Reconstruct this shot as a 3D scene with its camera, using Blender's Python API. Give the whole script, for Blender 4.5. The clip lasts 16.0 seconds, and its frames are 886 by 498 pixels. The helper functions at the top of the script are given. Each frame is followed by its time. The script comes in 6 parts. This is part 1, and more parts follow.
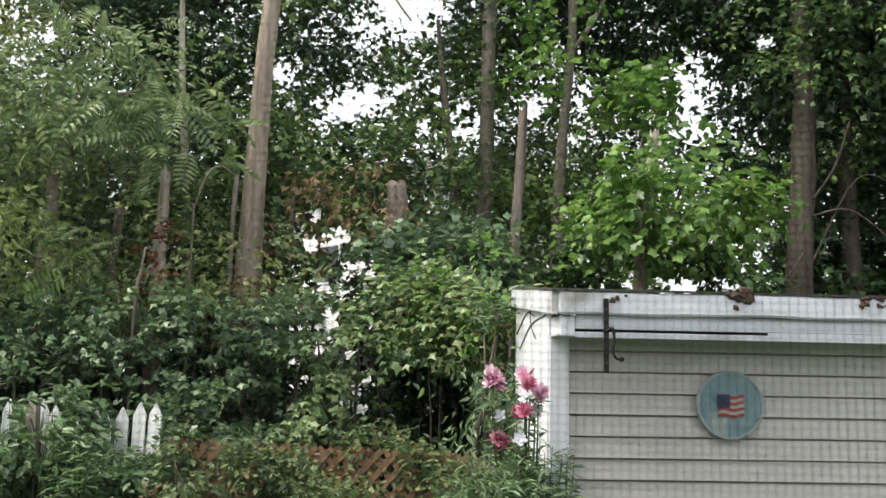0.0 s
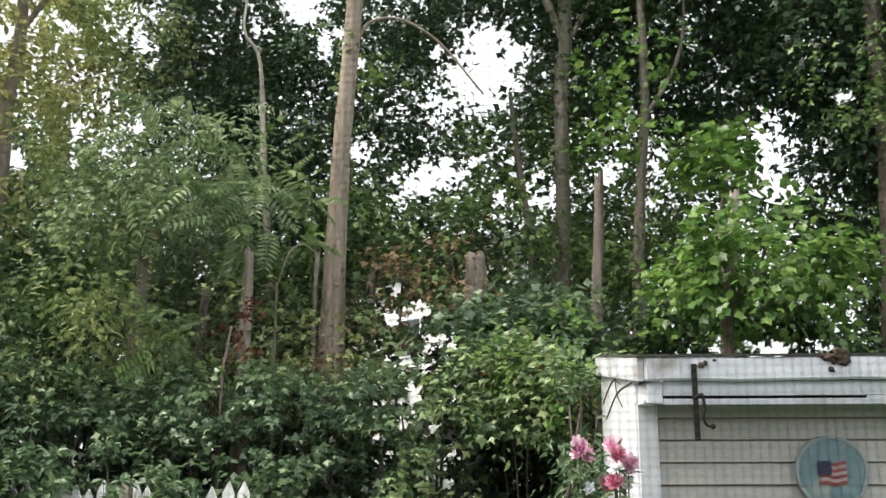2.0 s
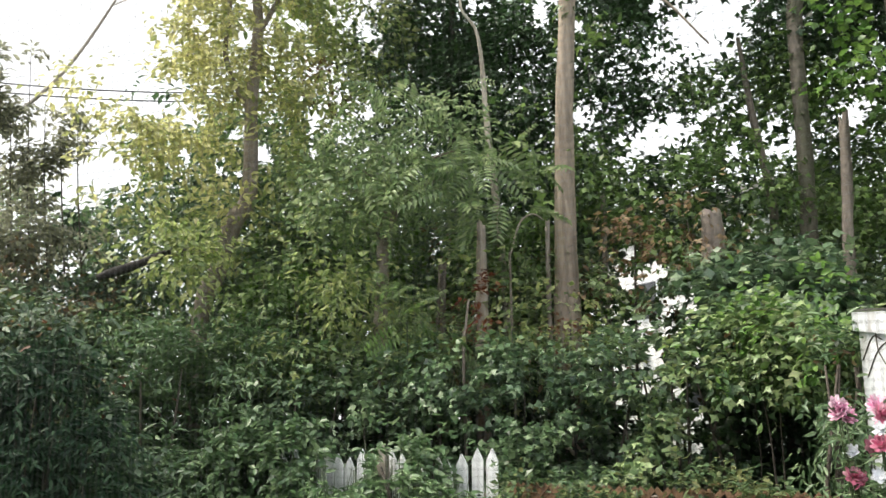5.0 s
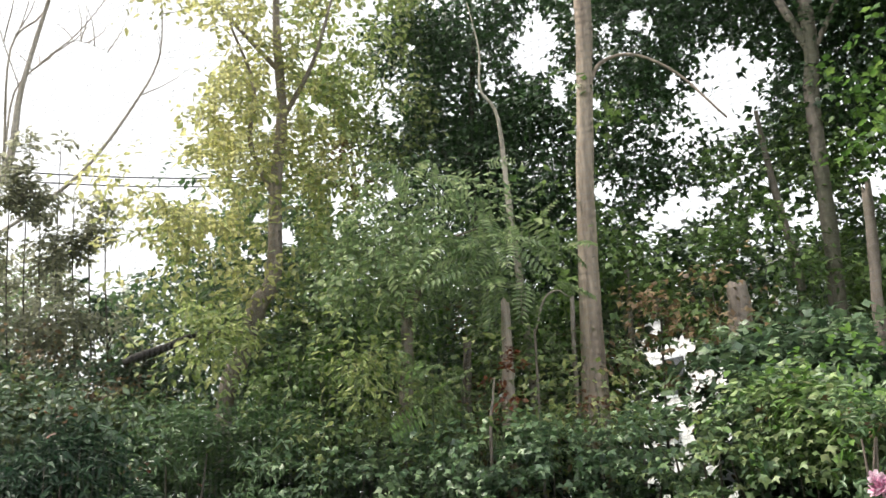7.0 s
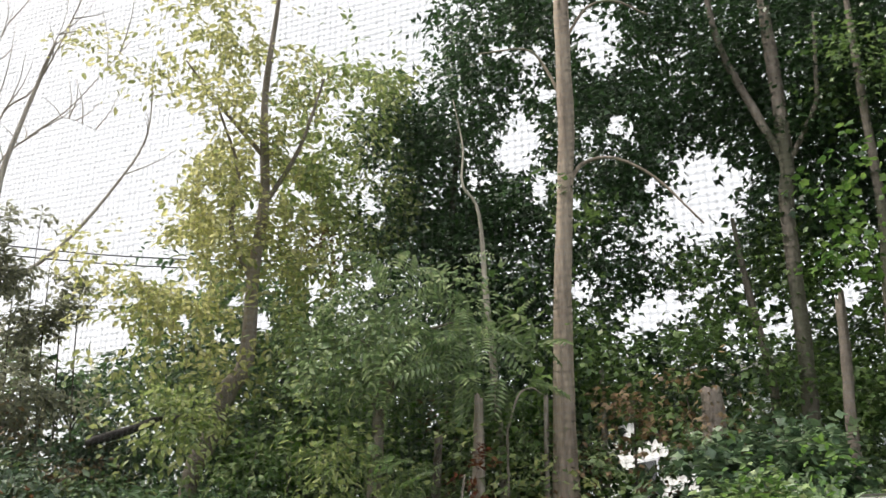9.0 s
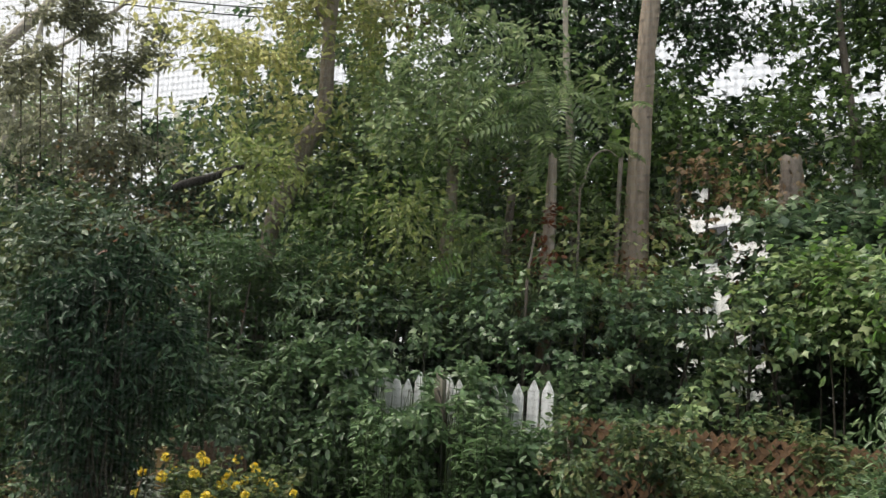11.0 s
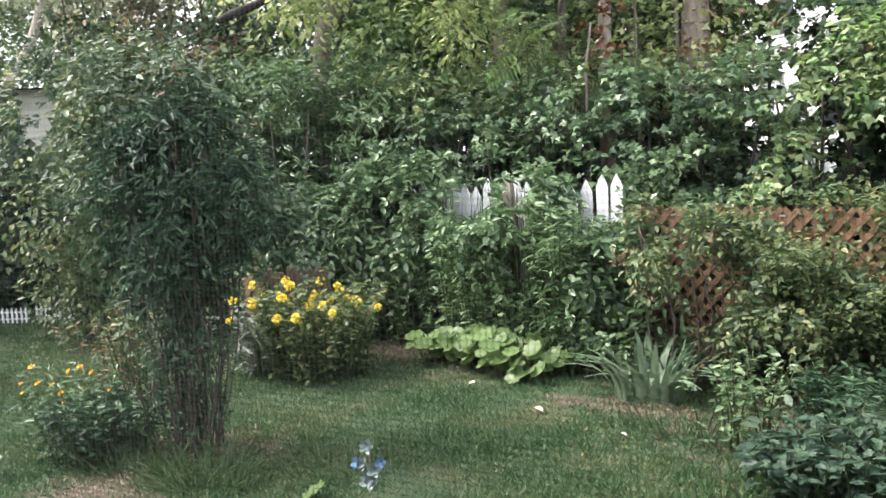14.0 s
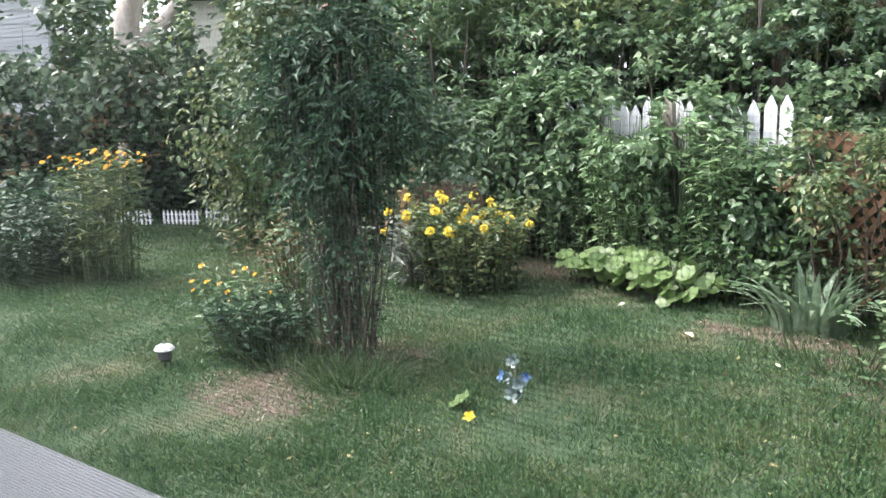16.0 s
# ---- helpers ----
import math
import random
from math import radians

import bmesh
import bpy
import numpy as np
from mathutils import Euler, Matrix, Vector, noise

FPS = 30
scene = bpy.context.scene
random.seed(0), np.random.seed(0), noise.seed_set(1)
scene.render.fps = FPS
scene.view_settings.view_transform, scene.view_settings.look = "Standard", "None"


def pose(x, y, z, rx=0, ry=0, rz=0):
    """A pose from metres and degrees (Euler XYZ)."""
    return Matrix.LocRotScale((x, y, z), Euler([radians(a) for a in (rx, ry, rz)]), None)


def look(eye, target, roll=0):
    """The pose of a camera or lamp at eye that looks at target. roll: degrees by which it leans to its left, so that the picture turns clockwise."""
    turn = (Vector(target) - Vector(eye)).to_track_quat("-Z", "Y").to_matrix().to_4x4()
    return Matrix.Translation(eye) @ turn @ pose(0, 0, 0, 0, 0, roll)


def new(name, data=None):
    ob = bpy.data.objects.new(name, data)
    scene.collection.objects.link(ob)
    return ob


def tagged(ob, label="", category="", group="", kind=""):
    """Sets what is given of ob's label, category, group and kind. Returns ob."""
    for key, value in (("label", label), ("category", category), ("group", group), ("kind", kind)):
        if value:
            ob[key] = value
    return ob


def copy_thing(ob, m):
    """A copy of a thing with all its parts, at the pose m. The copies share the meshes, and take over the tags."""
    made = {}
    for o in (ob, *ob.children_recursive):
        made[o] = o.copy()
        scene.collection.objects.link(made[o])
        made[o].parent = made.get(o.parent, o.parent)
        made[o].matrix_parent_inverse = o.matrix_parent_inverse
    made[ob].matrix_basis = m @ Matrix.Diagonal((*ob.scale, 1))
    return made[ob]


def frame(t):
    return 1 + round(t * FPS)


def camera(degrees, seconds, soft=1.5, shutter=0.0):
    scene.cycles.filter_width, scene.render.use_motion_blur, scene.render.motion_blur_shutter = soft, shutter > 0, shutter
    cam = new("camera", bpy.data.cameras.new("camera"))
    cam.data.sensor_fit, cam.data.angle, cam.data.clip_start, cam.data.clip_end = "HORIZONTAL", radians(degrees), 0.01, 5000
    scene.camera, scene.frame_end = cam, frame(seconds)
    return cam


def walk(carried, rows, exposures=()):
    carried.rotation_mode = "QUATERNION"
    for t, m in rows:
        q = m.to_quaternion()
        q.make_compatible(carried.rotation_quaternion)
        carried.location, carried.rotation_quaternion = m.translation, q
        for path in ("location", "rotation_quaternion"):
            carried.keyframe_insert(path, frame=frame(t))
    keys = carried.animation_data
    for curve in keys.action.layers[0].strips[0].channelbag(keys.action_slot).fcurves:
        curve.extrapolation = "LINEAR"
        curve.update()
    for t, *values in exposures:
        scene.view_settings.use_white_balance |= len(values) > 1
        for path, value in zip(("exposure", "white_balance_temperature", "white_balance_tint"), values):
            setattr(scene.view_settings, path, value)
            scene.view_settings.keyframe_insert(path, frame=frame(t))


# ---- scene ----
# The window looks out from about 1.7 m over a back garden. x runs to the right along the fence, y away from the house.
EYE = Vector((0.0, 0.0, 1.7))
TURNS = [  # seconds, turn to the left, tilt up, lean, all in degrees
    (0, 4.90, 7.67, 1.10), (0.5, 3.63, 10.60, 1.15), (1, 4.66, 11.51, 0.74), (1.5, 7.02, 12.35, 0.29),
    (2, 9.83, 11.95, -0.18), (2.5, 12.97, 11.53, -0.34), (3, 15.96, 10.76, -0.60), (3.5, 17.34, 11.27, -0.30),
    (4, 20.68, 9.76, -0.67), (4.5, 22.55, 9.81, -0.89), (4.7, 23.48, 9.89, -0.80), (6.8, 25.89, 13.26, -2.54),
    (7, 25.42, 14.98, -2.25), (7.5, 24.89, 18.03, -1.71), (8, 24.16, 20.65, -1.52), (8.2, 24.01, 21.41, -1.38),
    (10.3, 27.06, 11.69, 3.97), (10.5, 28.50, 9.20, 3.45), (11, 28.20, 5.79, 2.79), (11.5, 29.03, 2.75, 1.58),
    (12, 29.87, -1.80, -0.11), (12.5, 31.43, -4.20, -1.39), (13, 29.65, -4.88, -2.43), (13.5, 29.55, -5.55, -3.32),
    (14, 32.13, -5.82, -3.43), (14.5, 35.32, -6.61, -3.24), (15, 38.01, -7.36, -2.65), (15.5, 39.05, -9.35, -2.25),
    (16, 41.73, -10.41, -2.46)]


def aim(turn, tilt):
    a, b = radians(turn), radians(tilt)
    return Vector((-math.sin(a) * math.cos(b), math.cos(a) * math.cos(b), math.sin(b)))


cam = camera(50.45, 16.0, soft=1.4)
# the lens is focused on the garden, so that the wire screen close before it is only a soft veil
cam.data.dof.use_dof, cam.data.dof.focus_distance, cam.data.dof.aperture_fstop = True, 7.0, 52
walk(cam, [(t, look(EYE, EYE + 2 * aim(turn, tilt), lean)) for t, turn, tilt, lean in TURNS],
     [(0, 1.08, 6500, 8), (4.5, 1.2, 6550, 8), (7.5, 1.22, 6550, 9), (8, 1.11, 6550, 10), (10.3, 0.6, 6600, 8), (11, 0.6, 6600, 8), (12, 1.12, 6450, 9), (12.5, 1.45, 6350, 12), (14, 1.93, 6250, 14), (15, 2.08, 6150, 15), (16, 2.12, 6050, 15)])

# ---- world and sun ----
world = bpy.data.worlds.new("sky")
scene.world = world
world.use_nodes = True
wn = world.node_tree.nodes
wn.clear()
sky = wn.new("ShaderNodeTexSky")
sky.sky_type = "NISHITA"
sky.sun_disc = False
sky.sun_elevation, sky.sun_rotation = radians(52), radians(-104)
sky.air_density, sky.dust_density, sky.ozone_density = 0.5, 9.0, 0.0
back, cloud_light, both = wn.new("ShaderNodeBackground"), wn.new("ShaderNodeBackground"), wn.new("ShaderNodeMixShader")
back.inputs["Strength"].default_value = 0.15
cloud_light.inputs["Color"].default_value = (0.97, 0.98, 1.0, 1)  # an even layer of thin white cloud
cloud_light.inputs["Strength"].default_value = 0.88
both.inputs[0].default_value = 0.75
wout = wn.new("ShaderNodeOutputWorld")
world.node_tree.links.new(sky.outputs[0], back.inputs["Color"])
world.node_tree.links.new(back.outputs[0], both.inputs[1])
world.node_tree.links.new(cloud_light.outputs[0], both.inputs[2])
world.node_tree.links.new(both.outputs[0], wout.inputs["Surface"])

sun = bpy.data.lights.new("sun", "SUN")
sun.energy, sun.angle, sun.color = 1.9, radians(25), (1.0, 0.94, 0.83)
sun_ob = new("sun", sun)
sun_from = Vector((-math.sin(radians(104)) * math.cos(radians(52)), math.cos(radians(104)) * math.cos(radians(52)), math.sin(radians(52))))
sun_ob.matrix_world = look(sun_from * 30, (0, 0, 0))


# ---- materials ----
def nodes_of(name):
    m = bpy.data.materials.new(name)
    m.use_nodes = True
    n = m.node_tree.nodes
    return m, n, m.node_tree.links, n["Principled BSDF"]


def ramp(n, stops):
    r = n.new("ShaderNodeValToRGB")
    el = r.color_ramp.elements
    while len(el) < len(stops):
        el.new(0.5)
    for e, (p, c) in zip(el, stops):
        e.position, e.color = p, (*c, 1)
    return r


def surface(name, dark, light, scale=6.0, rough=0.7, bump=0.3, fine=60.0, stain=None, metallic=0.0, stretch=(1, 1, 1)):
    """Two noises, one coarse and one fine, between two colours, with relief; stain: a third colour in patches."""
    m, n, l, p = nodes_of(name)
    tc = n.new("ShaderNodeTexCoord")
    mp = n.new("ShaderNodeMapping")
    mp.inputs["Scale"].default_value = stretch
    l.new(tc.outputs["Object"], mp.inputs[0])
    a, b = n.new("ShaderNodeTexNoise"), n.new("ShaderNodeTexNoise")
    a.inputs["Scale"].default_value, b.inputs["Scale"].default_value = scale, fine
    a.inputs["Detail"].default_value, b.inputs["Detail"].default_value = 6, 5
    for t in (a, b):
        l.new(mp.outputs[0], t.inputs["Vector"])
    mix = n.new("ShaderNodeMix")
    mix.data_type = "FLOAT"
    mix.inputs[0].default_value = 0.45
    l.new(a.outputs[0], mix.inputs[2])
    l.new(b.outputs[0], mix.inputs[3])
    r = ramp(n, [(0.32, dark), (0.68, light)])
    l.new(mix.outputs[0], r.inputs[0])
    col = r.outputs[0]
    if stain:
        s = n.new("ShaderNodeTexNoise")
        s.inputs["Scale"].default_value, s.inputs["Detail"].default_value = scale * 0.45, 8
        l.new(mp.outputs[0], s.inputs["Vector"])
        sr = ramp(n, [(0.55, (0, 0, 0)), (0.68, (1, 1, 1))])
        l.new(s.outputs[0], sr.inputs[0])
        sm = n.new("ShaderNodeMix")
        sm.data_type = "RGBA"
        sm.inputs[7].default_value = (*stain, 1)
        l.new(sr.outputs[0], sm.inputs[0])
        l.new(col, sm.inputs[6])
        col = sm.outputs[2]
    l.new(col, p.inputs["Base Color"])
    p.inputs["Roughness"].default_value, p.inputs["Metallic"].default_value = rough, metallic
    bp = n.new("ShaderNodeBump")
    bp.inputs["Strength"].default_value, bp.inputs["Distance"].default_value = bump, 0.01
    l.new(mix.outputs[0], bp.inputs["Height"])
    l.new(bp.outputs[0], p.inputs["Normal"])
    return m


def leafy(name, colours, through_light=0.35, rough=0.45, patch=1.3, gloss=0.4):
    """A leaf: each one takes its own shade, drifting over the plant in patches; light passes through."""
    m, n, l, p = nodes_of(name)
    geo, tc, noi = n.new("ShaderNodeNewGeometry"), n.new("ShaderNodeTexCoord"), n.new("ShaderNodeTexNoise")
    noi.inputs["Scale"].default_value, noi.inputs["Detail"].default_value = patch, 3
    l.new(tc.outputs["Object"], noi.inputs["Vector"])
    mix = n.new("ShaderNodeMix")
    mix.data_type = "FLOAT"
    mix.inputs[0].default_value = 0.5
    l.new(geo.outputs["Random Per Island"], mix.inputs[2])
    l.new(noi.outputs[0], mix.inputs[3])
    k = len(colours)
    r = ramp(n, [(0.22 + 0.56 * i / (k - 1), c) for i, c in enumerate(colours)])
    l.new(mix.outputs[0], r.inputs[0])
    vein = n.new("ShaderNodeTexNoise")
    vein.inputs["Scale"].default_value = 45
    l.new(tc.outputs["Object"], vein.inputs["Vector"])
    vm = n.new("ShaderNodeMix")
    vm.data_type, vm.blend_type = "RGBA", "MULTIPLY"
    vm.inputs[0].default_value = 0.5
    vr = ramp(n, [(0.3, (0.6, 0.6, 0.6)), (0.7, (1.25, 1.25, 1.2))])
    l.new(vein.outputs[0], vr.inputs[0])
    l.new(r.outputs[0], vm.inputs[6])
    l.new(vr.outputs[0], vm.inputs[7])
    l.new(vm.outputs[2], p.inputs["Base Color"])
    p.inputs["Roughness"].default_value = rough
    p.inputs["Specular IOR Level"].default_value = gloss
    tr = n.new("ShaderNodeBsdfTranslucent")
    l.new(vm.outputs[2], tr.inputs["Color"])
    ms = n.new("ShaderNodeMixShader")
    ms.inputs[0].default_value = through_light
    l.new(p.outputs[0], ms.inputs[1])
    l.new(tr.outputs[0], ms.inputs[2])
    l.new(ms.outputs[0], n["Material Output"].inputs["Surface"])
    return m


M_BARK = surface("bark_brown", (0.11, 0.09, 0.075), (0.33, 0.28, 0.24), 5, 0.9, 0.8, 40, (0.13, 0.125, 0.09), stretch=(1, 1, 0.25))
M_BARK_TAN = surface("bark_tan", (0.17, 0.13, 0.105), (0.48, 0.4, 0.325), 4, 0.9, 0.8, 36, (0.2, 0.2, 0.13), stretch=(1, 1, 0.2))
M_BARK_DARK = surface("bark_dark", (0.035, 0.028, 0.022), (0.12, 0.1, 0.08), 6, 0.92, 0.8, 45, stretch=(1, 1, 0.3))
M_BARK_PALE = surface("bark_pale", (0.26, 0.22, 0.18), (0.6, 0.55, 0.48), 4, 0.85, 0.6, 40, (0.2, 0.17, 0.13), stretch=(1, 1, 0.3))
# bark darkened in its colour to stand for the shade on the broken limb
M_BARK_SHADED = surface("bark_shaded_dark", (0.014, 0.012, 0.011), (0.05, 0.043, 0.038), 6, 0.92, 0.8, 45, stretch=(1, 1, 0.3))
M_DEAD = surface("dead_wood", (0.15, 0.12, 0.1), (0.46, 0.41, 0.37), 7, 0.9, 0.7, 60, (0.16, 0.1, 0.07), stretch=(1, 1, 0.15))
M_SNAG = surface("bleached_wood", (0.17, 0.13, 0.105), (0.5, 0.44, 0.39), 7, 0.9, 0.7, 60, (0.24, 0.13, 0.08), stretch=(1, 1, 0.15))
M_STEM = surface("green_stem", (0.03, 0.05, 0.016), (0.07, 0.105, 0.035), 12, 0.6, 0.2)
M_STEM_BROWN = surface("brown_stem", (0.04, 0.032, 0.026), (0.13, 0.105, 0.085), 12, 0.8, 0.4)
M_WHITE = surface("white_paint", (0.62, 0.65, 0.71), (0.82, 0.84, 0.89), 3, 0.55, 0.15, 70, (0.5, 0.5, 0.48))
M_SIDING = surface("cream_siding", (0.4, 0.39, 0.37), (0.56, 0.545, 0.52), 2.2, 0.5, 0.1, 50, (0.3, 0.28, 0.25), stretch=(0.4, 1, 1))
M_FASCIA = surface("weathered_white_trim", (0.56, 0.585, 0.64), (0.79, 0.815, 0.87), 5, 0.6, 0.3, 60, (0.3, 0.28, 0.25))
M_ROOF = surface("dark_roof_felt", (0.03, 0.03, 0.03), (0.1, 0.095, 0.09), 12, 0.95, 0.6, 120, (0.07, 0.08, 0.05))
M_IRON = surface("rusty_iron", (0.012, 0.012, 0.012), (0.04, 0.034, 0.03), 20, 0.6, 0.3, 90, metallic=0.6)
M_PICKET = surface("weathered_white_picket", (0.68, 0.69, 0.71), (0.9, 0.91, 0.93), 9, 0.75, 0.4, 60, (0.35, 0.33, 0.3), stretch=(1, 1, 0.3))
M_GREYWOOD = surface("grey_weathered_wood", (0.2, 0.17, 0.14), (0.46, 0.42, 0.37), 8, 0.9, 0.6, 60, (0.25, 0.2, 0.15), stretch=(1, 1, 0.15))
M_LATTICE = surface("stained_lattice_wood", (0.09, 0.052, 0.029), (0.26, 0.155, 0.085), 10, 0.9, 0.4, 70, (0.12, 0.07, 0.045))

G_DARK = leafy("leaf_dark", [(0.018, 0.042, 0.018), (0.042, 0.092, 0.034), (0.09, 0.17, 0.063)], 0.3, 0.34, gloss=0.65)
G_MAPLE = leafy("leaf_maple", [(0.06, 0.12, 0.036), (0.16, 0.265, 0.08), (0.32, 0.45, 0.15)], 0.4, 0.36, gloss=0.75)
G_BRIGHT = leafy("leaf_bright", [(0.07, 0.155, 0.038), (0.145, 0.28, 0.06), (0.29, 0.45, 0.12)], 0.45, 0.38, gloss=0.65)
G_VINE = leafy("leaf_vine", [(0.05, 0.09, 0.045), (0.15, 0.24, 0.1), (0.33, 0.44, 0.19), (0.44, 0.48, 0.27)], 0.28, 0.42, gloss=0.5)
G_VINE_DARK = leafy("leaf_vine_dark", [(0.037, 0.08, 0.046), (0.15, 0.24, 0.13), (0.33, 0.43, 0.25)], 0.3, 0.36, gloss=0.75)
G_FERNY = leafy("leaf_feathery", [(0.14, 0.22, 0.105), (0.28, 0.38, 0.185), (0.46, 0.54, 0.3)], 0.4)
G_YELLOW = leafy("leaf_yellowing", [(0.28, 0.33, 0.13), (0.54, 0.54, 0.24), (0.82, 0.78, 0.44)], 0.6)
G_WEED = leafy("leaf_weed", [(0.052, 0.11, 0.048), (0.132, 0.225, 0.105), (0.285, 0.39, 0.205)], 0.35, 0.38, gloss=0.65)
G_MUGWORT = leafy("leaf_mugwort", [(0.08, 0.15, 0.07), (0.19, 0.31, 0.145), (0.37, 0.5, 0.27)], 0.35, 0.4, gloss=0.5)
G_BUSH = leafy("leaf_bush", [(0.012, 0.036, 0.02), (0.034, 0.082, 0.042), (0.105, 0.18, 0.095)], 0.3, 0.5, gloss=0.3)
G_SQUASH = leafy("leaf_squash", [(0.095, 0.165, 0.054), (0.155, 0.245, 0.085), (0.25, 0.34, 0.145)], 0.4)
G_IRIS = leafy("leaf_iris", [(0.075, 0.14, 0.08), (0.155, 0.24, 0.145), (0.34, 0.41, 0.3)], 0.25)
G_BROWN = leafy("leaf_brown", [(0.13, 0.085, 0.05), (0.25, 0.165, 0.09), (0.36, 0.28, 0.16)], 0.35)
G_RED = leafy("leaf_red", [(0.17, 0.05, 0.03), (0.28, 0.1, 0.055), (0.34, 0.19, 0.1)], 0.35)
G_RUST = leafy("leaf_rust", [(0.16, 0.075, 0.045), (0.31, 0.16, 0.1), (0.42, 0.26, 0.18)], 0.35)
G_FERN = leafy("leaf_young_fern", [(0.11, 0.2, 0.06), (0.23, 0.37, 0.12), (0.4, 0.54, 0.22)], 0.45)
G_GREY = leafy("leaf_grey", [(0.09, 0.12, 0.1), (0.18, 0.21, 0.18), (0.34, 0.36, 0.33)], 0.25)
G_IVY = leafy("leaf_ivy", [(0.034, 0.068, 0.04), (0.086, 0.14, 0.08), (0.2, 0.265, 0.165)], 0.25, 0.45, gloss=0.4)
# brighter copy of the feathery leaf: its colour carries light the crowns block
G_UNDER_LIT = leafy("leaf_undergrowth_lit", [(0.17, 0.27, 0.12), (0.34, 0.46, 0.21), (0.54, 0.64, 0.34)], 0.4, 0.34, gloss=0.9)
G_LIME = leafy("leaf_lime", [(0.17, 0.25, 0.085), (0.35, 0.43, 0.16), (0.6, 0.63, 0.3)], 0.45, 0.38, gloss=0.7)
G_SPRAY = leafy("leaf_olive_spray", [(0.19, 0.2, 0.14), (0.36, 0.37, 0.26), (0.55, 0.55, 0.42)], 0.6)
G_SHRUB = leafy("leaf_shrub", [(0.028, 0.06, 0.025), (0.068, 0.118, 0.05), (0.155, 0.215, 0.092), (0.29, 0.3, 0.135)], 0.35, 0.45, gloss=0.35)
G_HOSTA = leafy("leaf_blue_green", [(0.024, 0.055, 0.034), (0.05, 0.098, 0.06), (0.11, 0.17, 0.105)], 0.25, 0.45, gloss=0.4)
G_GRASS_LONG = leafy("long_grass", [(0.035, 0.075, 0.03), (0.055, 0.105, 0.04), (0.11, 0.14, 0.065)], 0.3)
G_GRASS = leafy("grass_blade", [(0.02, 0.06, 0.024), (0.045, 0.11, 0.042), (0.075, 0.155, 0.058), (0.13, 0.2, 0.085), (0.18, 0.19, 0.095)], 0.3, patch=1.6)
P_YELLOW = leafy("petal_yellow", [(0.88, 0.64, 0.04), (0.92, 0.76, 0.09), (0.95, 0.85, 0.22)], 0.3)
P_ORANGE = leafy("petal_orange", [(0.78, 0.34, 0.02), (0.87, 0.5, 0.025), (0.92, 0.64, 0.05)], 0.3)
P_PINK = leafy("petal_pink", [(0.62, 0.2, 0.4), (0.85, 0.55, 0.7), (0.93, 0.84, 0.9)], 0.3, patch=25)
P_RED = leafy("petal_red", [(0.5, 0.09, 0.2), (0.7, 0.25, 0.38), (0.86, 0.56, 0.66)], 0.3, patch=25)


# ---- shapes ----
def spot(bearing, far, z):
    """A place by its bearing from the window (degrees, to the right), distance along the ground and height."""
    a = radians(bearing)
    return Vector((far * math.sin(a), far * math.cos(a), z))


def at_tilt(bearing, tilt, far):
    return spot(bearing, far, EYE.z + far * math.tan(radians(tilt)))


def mesh_of(name, verts, tris, mat):
    """A mesh from arrays of places and triangles."""
    me = bpy.data.meshes.new(name)
    verts, tris = np.asarray(verts, np.float32), np.asarray(tris, np.int32)
    me.vertices.add(len(verts))
    me.vertices.foreach_set("co", verts.ravel())
    me.loops.add(tris.size)
    me.loops.foreach_set("vertex_index", tris.ravel())
    me.polygons.add(len(tris))
    me.polygons.foreach_set("loop_start", np.arange(0, tris.size, 3, dtype=np.int32))
    me.polygons.foreach_set("loop_total", np.full(len(tris), 3, np.int32))
    me.update(calc_edges=True)
    me.materials.append(mat)
    return me


def part(name, shape, mat, parent, label=""):
    """One mesh object, from a bmesh or a mesh, under a thing or a part."""
    me = shape
    if isinstance(shape, bmesh.types.BMesh):
        me = bpy.data.meshes.new(name)
        bmesh.ops.recalc_face_normals(shape, faces=shape.faces)
        shape.to_mesh(me)
        shape.free()
        me.materials.append(mat)
    ob = new(name, me)
    ob.parent = parent
    if name in ("foliage", "crown", "leaves", "stem_cluster", "sprays", "upper_sprays", "low_leaves", "inner_leaves", "lower_leaves", "back_leaves", "yellow_crown", "green_crown", "second_foliage", "shoot_foliage"):
        tagged(ob, kind="stuff")
    return tagged(ob, label)


def thing(name, label, category, group="", at=(0, 0, 0), turn=0, kind=""):
    ob = new(name)
    ob.matrix_basis = pose(*at, 0, 0, turn)
    ob.empty_display_size = 0.1
    return tagged(ob, label, category, group, kind)


def box(bm, x0, x1, y0, y1, z0, z1, bevel=0.0):
    m = Matrix.LocRotScale(((x0 + x1) / 2, (y0 + y1) / 2, (z0 + z1) / 2), None, (abs(x1 - x0), abs(y1 - y0), abs(z1 - z0)))
    made = bmesh.ops.create_cube(bm, size=1, matrix=m)["verts"]
    if bevel:
        bmesh.ops.bevel(bm, geom=list({e for v in made for e in v.link_edges}), offset=bevel, segments=1, affect="EDGES")
    return bm


def smooth_line(points, steps=4):
    """Points x, y, z, radius joined by a smooth line."""
    p = np.array(points, float)
    if len(p) < 3:
        k = np.linspace(0, 1, steps + 1)[:, None]
        return p[0] * (1 - k) + p[-1] * k
    q = np.vstack([2 * p[0] - p[1], p, 2 * p[-1] - p[-2]])
    out = []
    for i in range(len(p) - 1):
        a, b, c, d = q[i:i + 4]
        for t in np.arange(steps) / steps:
            out.append(0.5 * (2 * b + (c - a) * t + (2 * a - 5 * b + 4 * c - d) * t * t + (3 * b - a - 3 * c + d) * t ** 3))
    out.append(p[-1])
    return np.array(out)


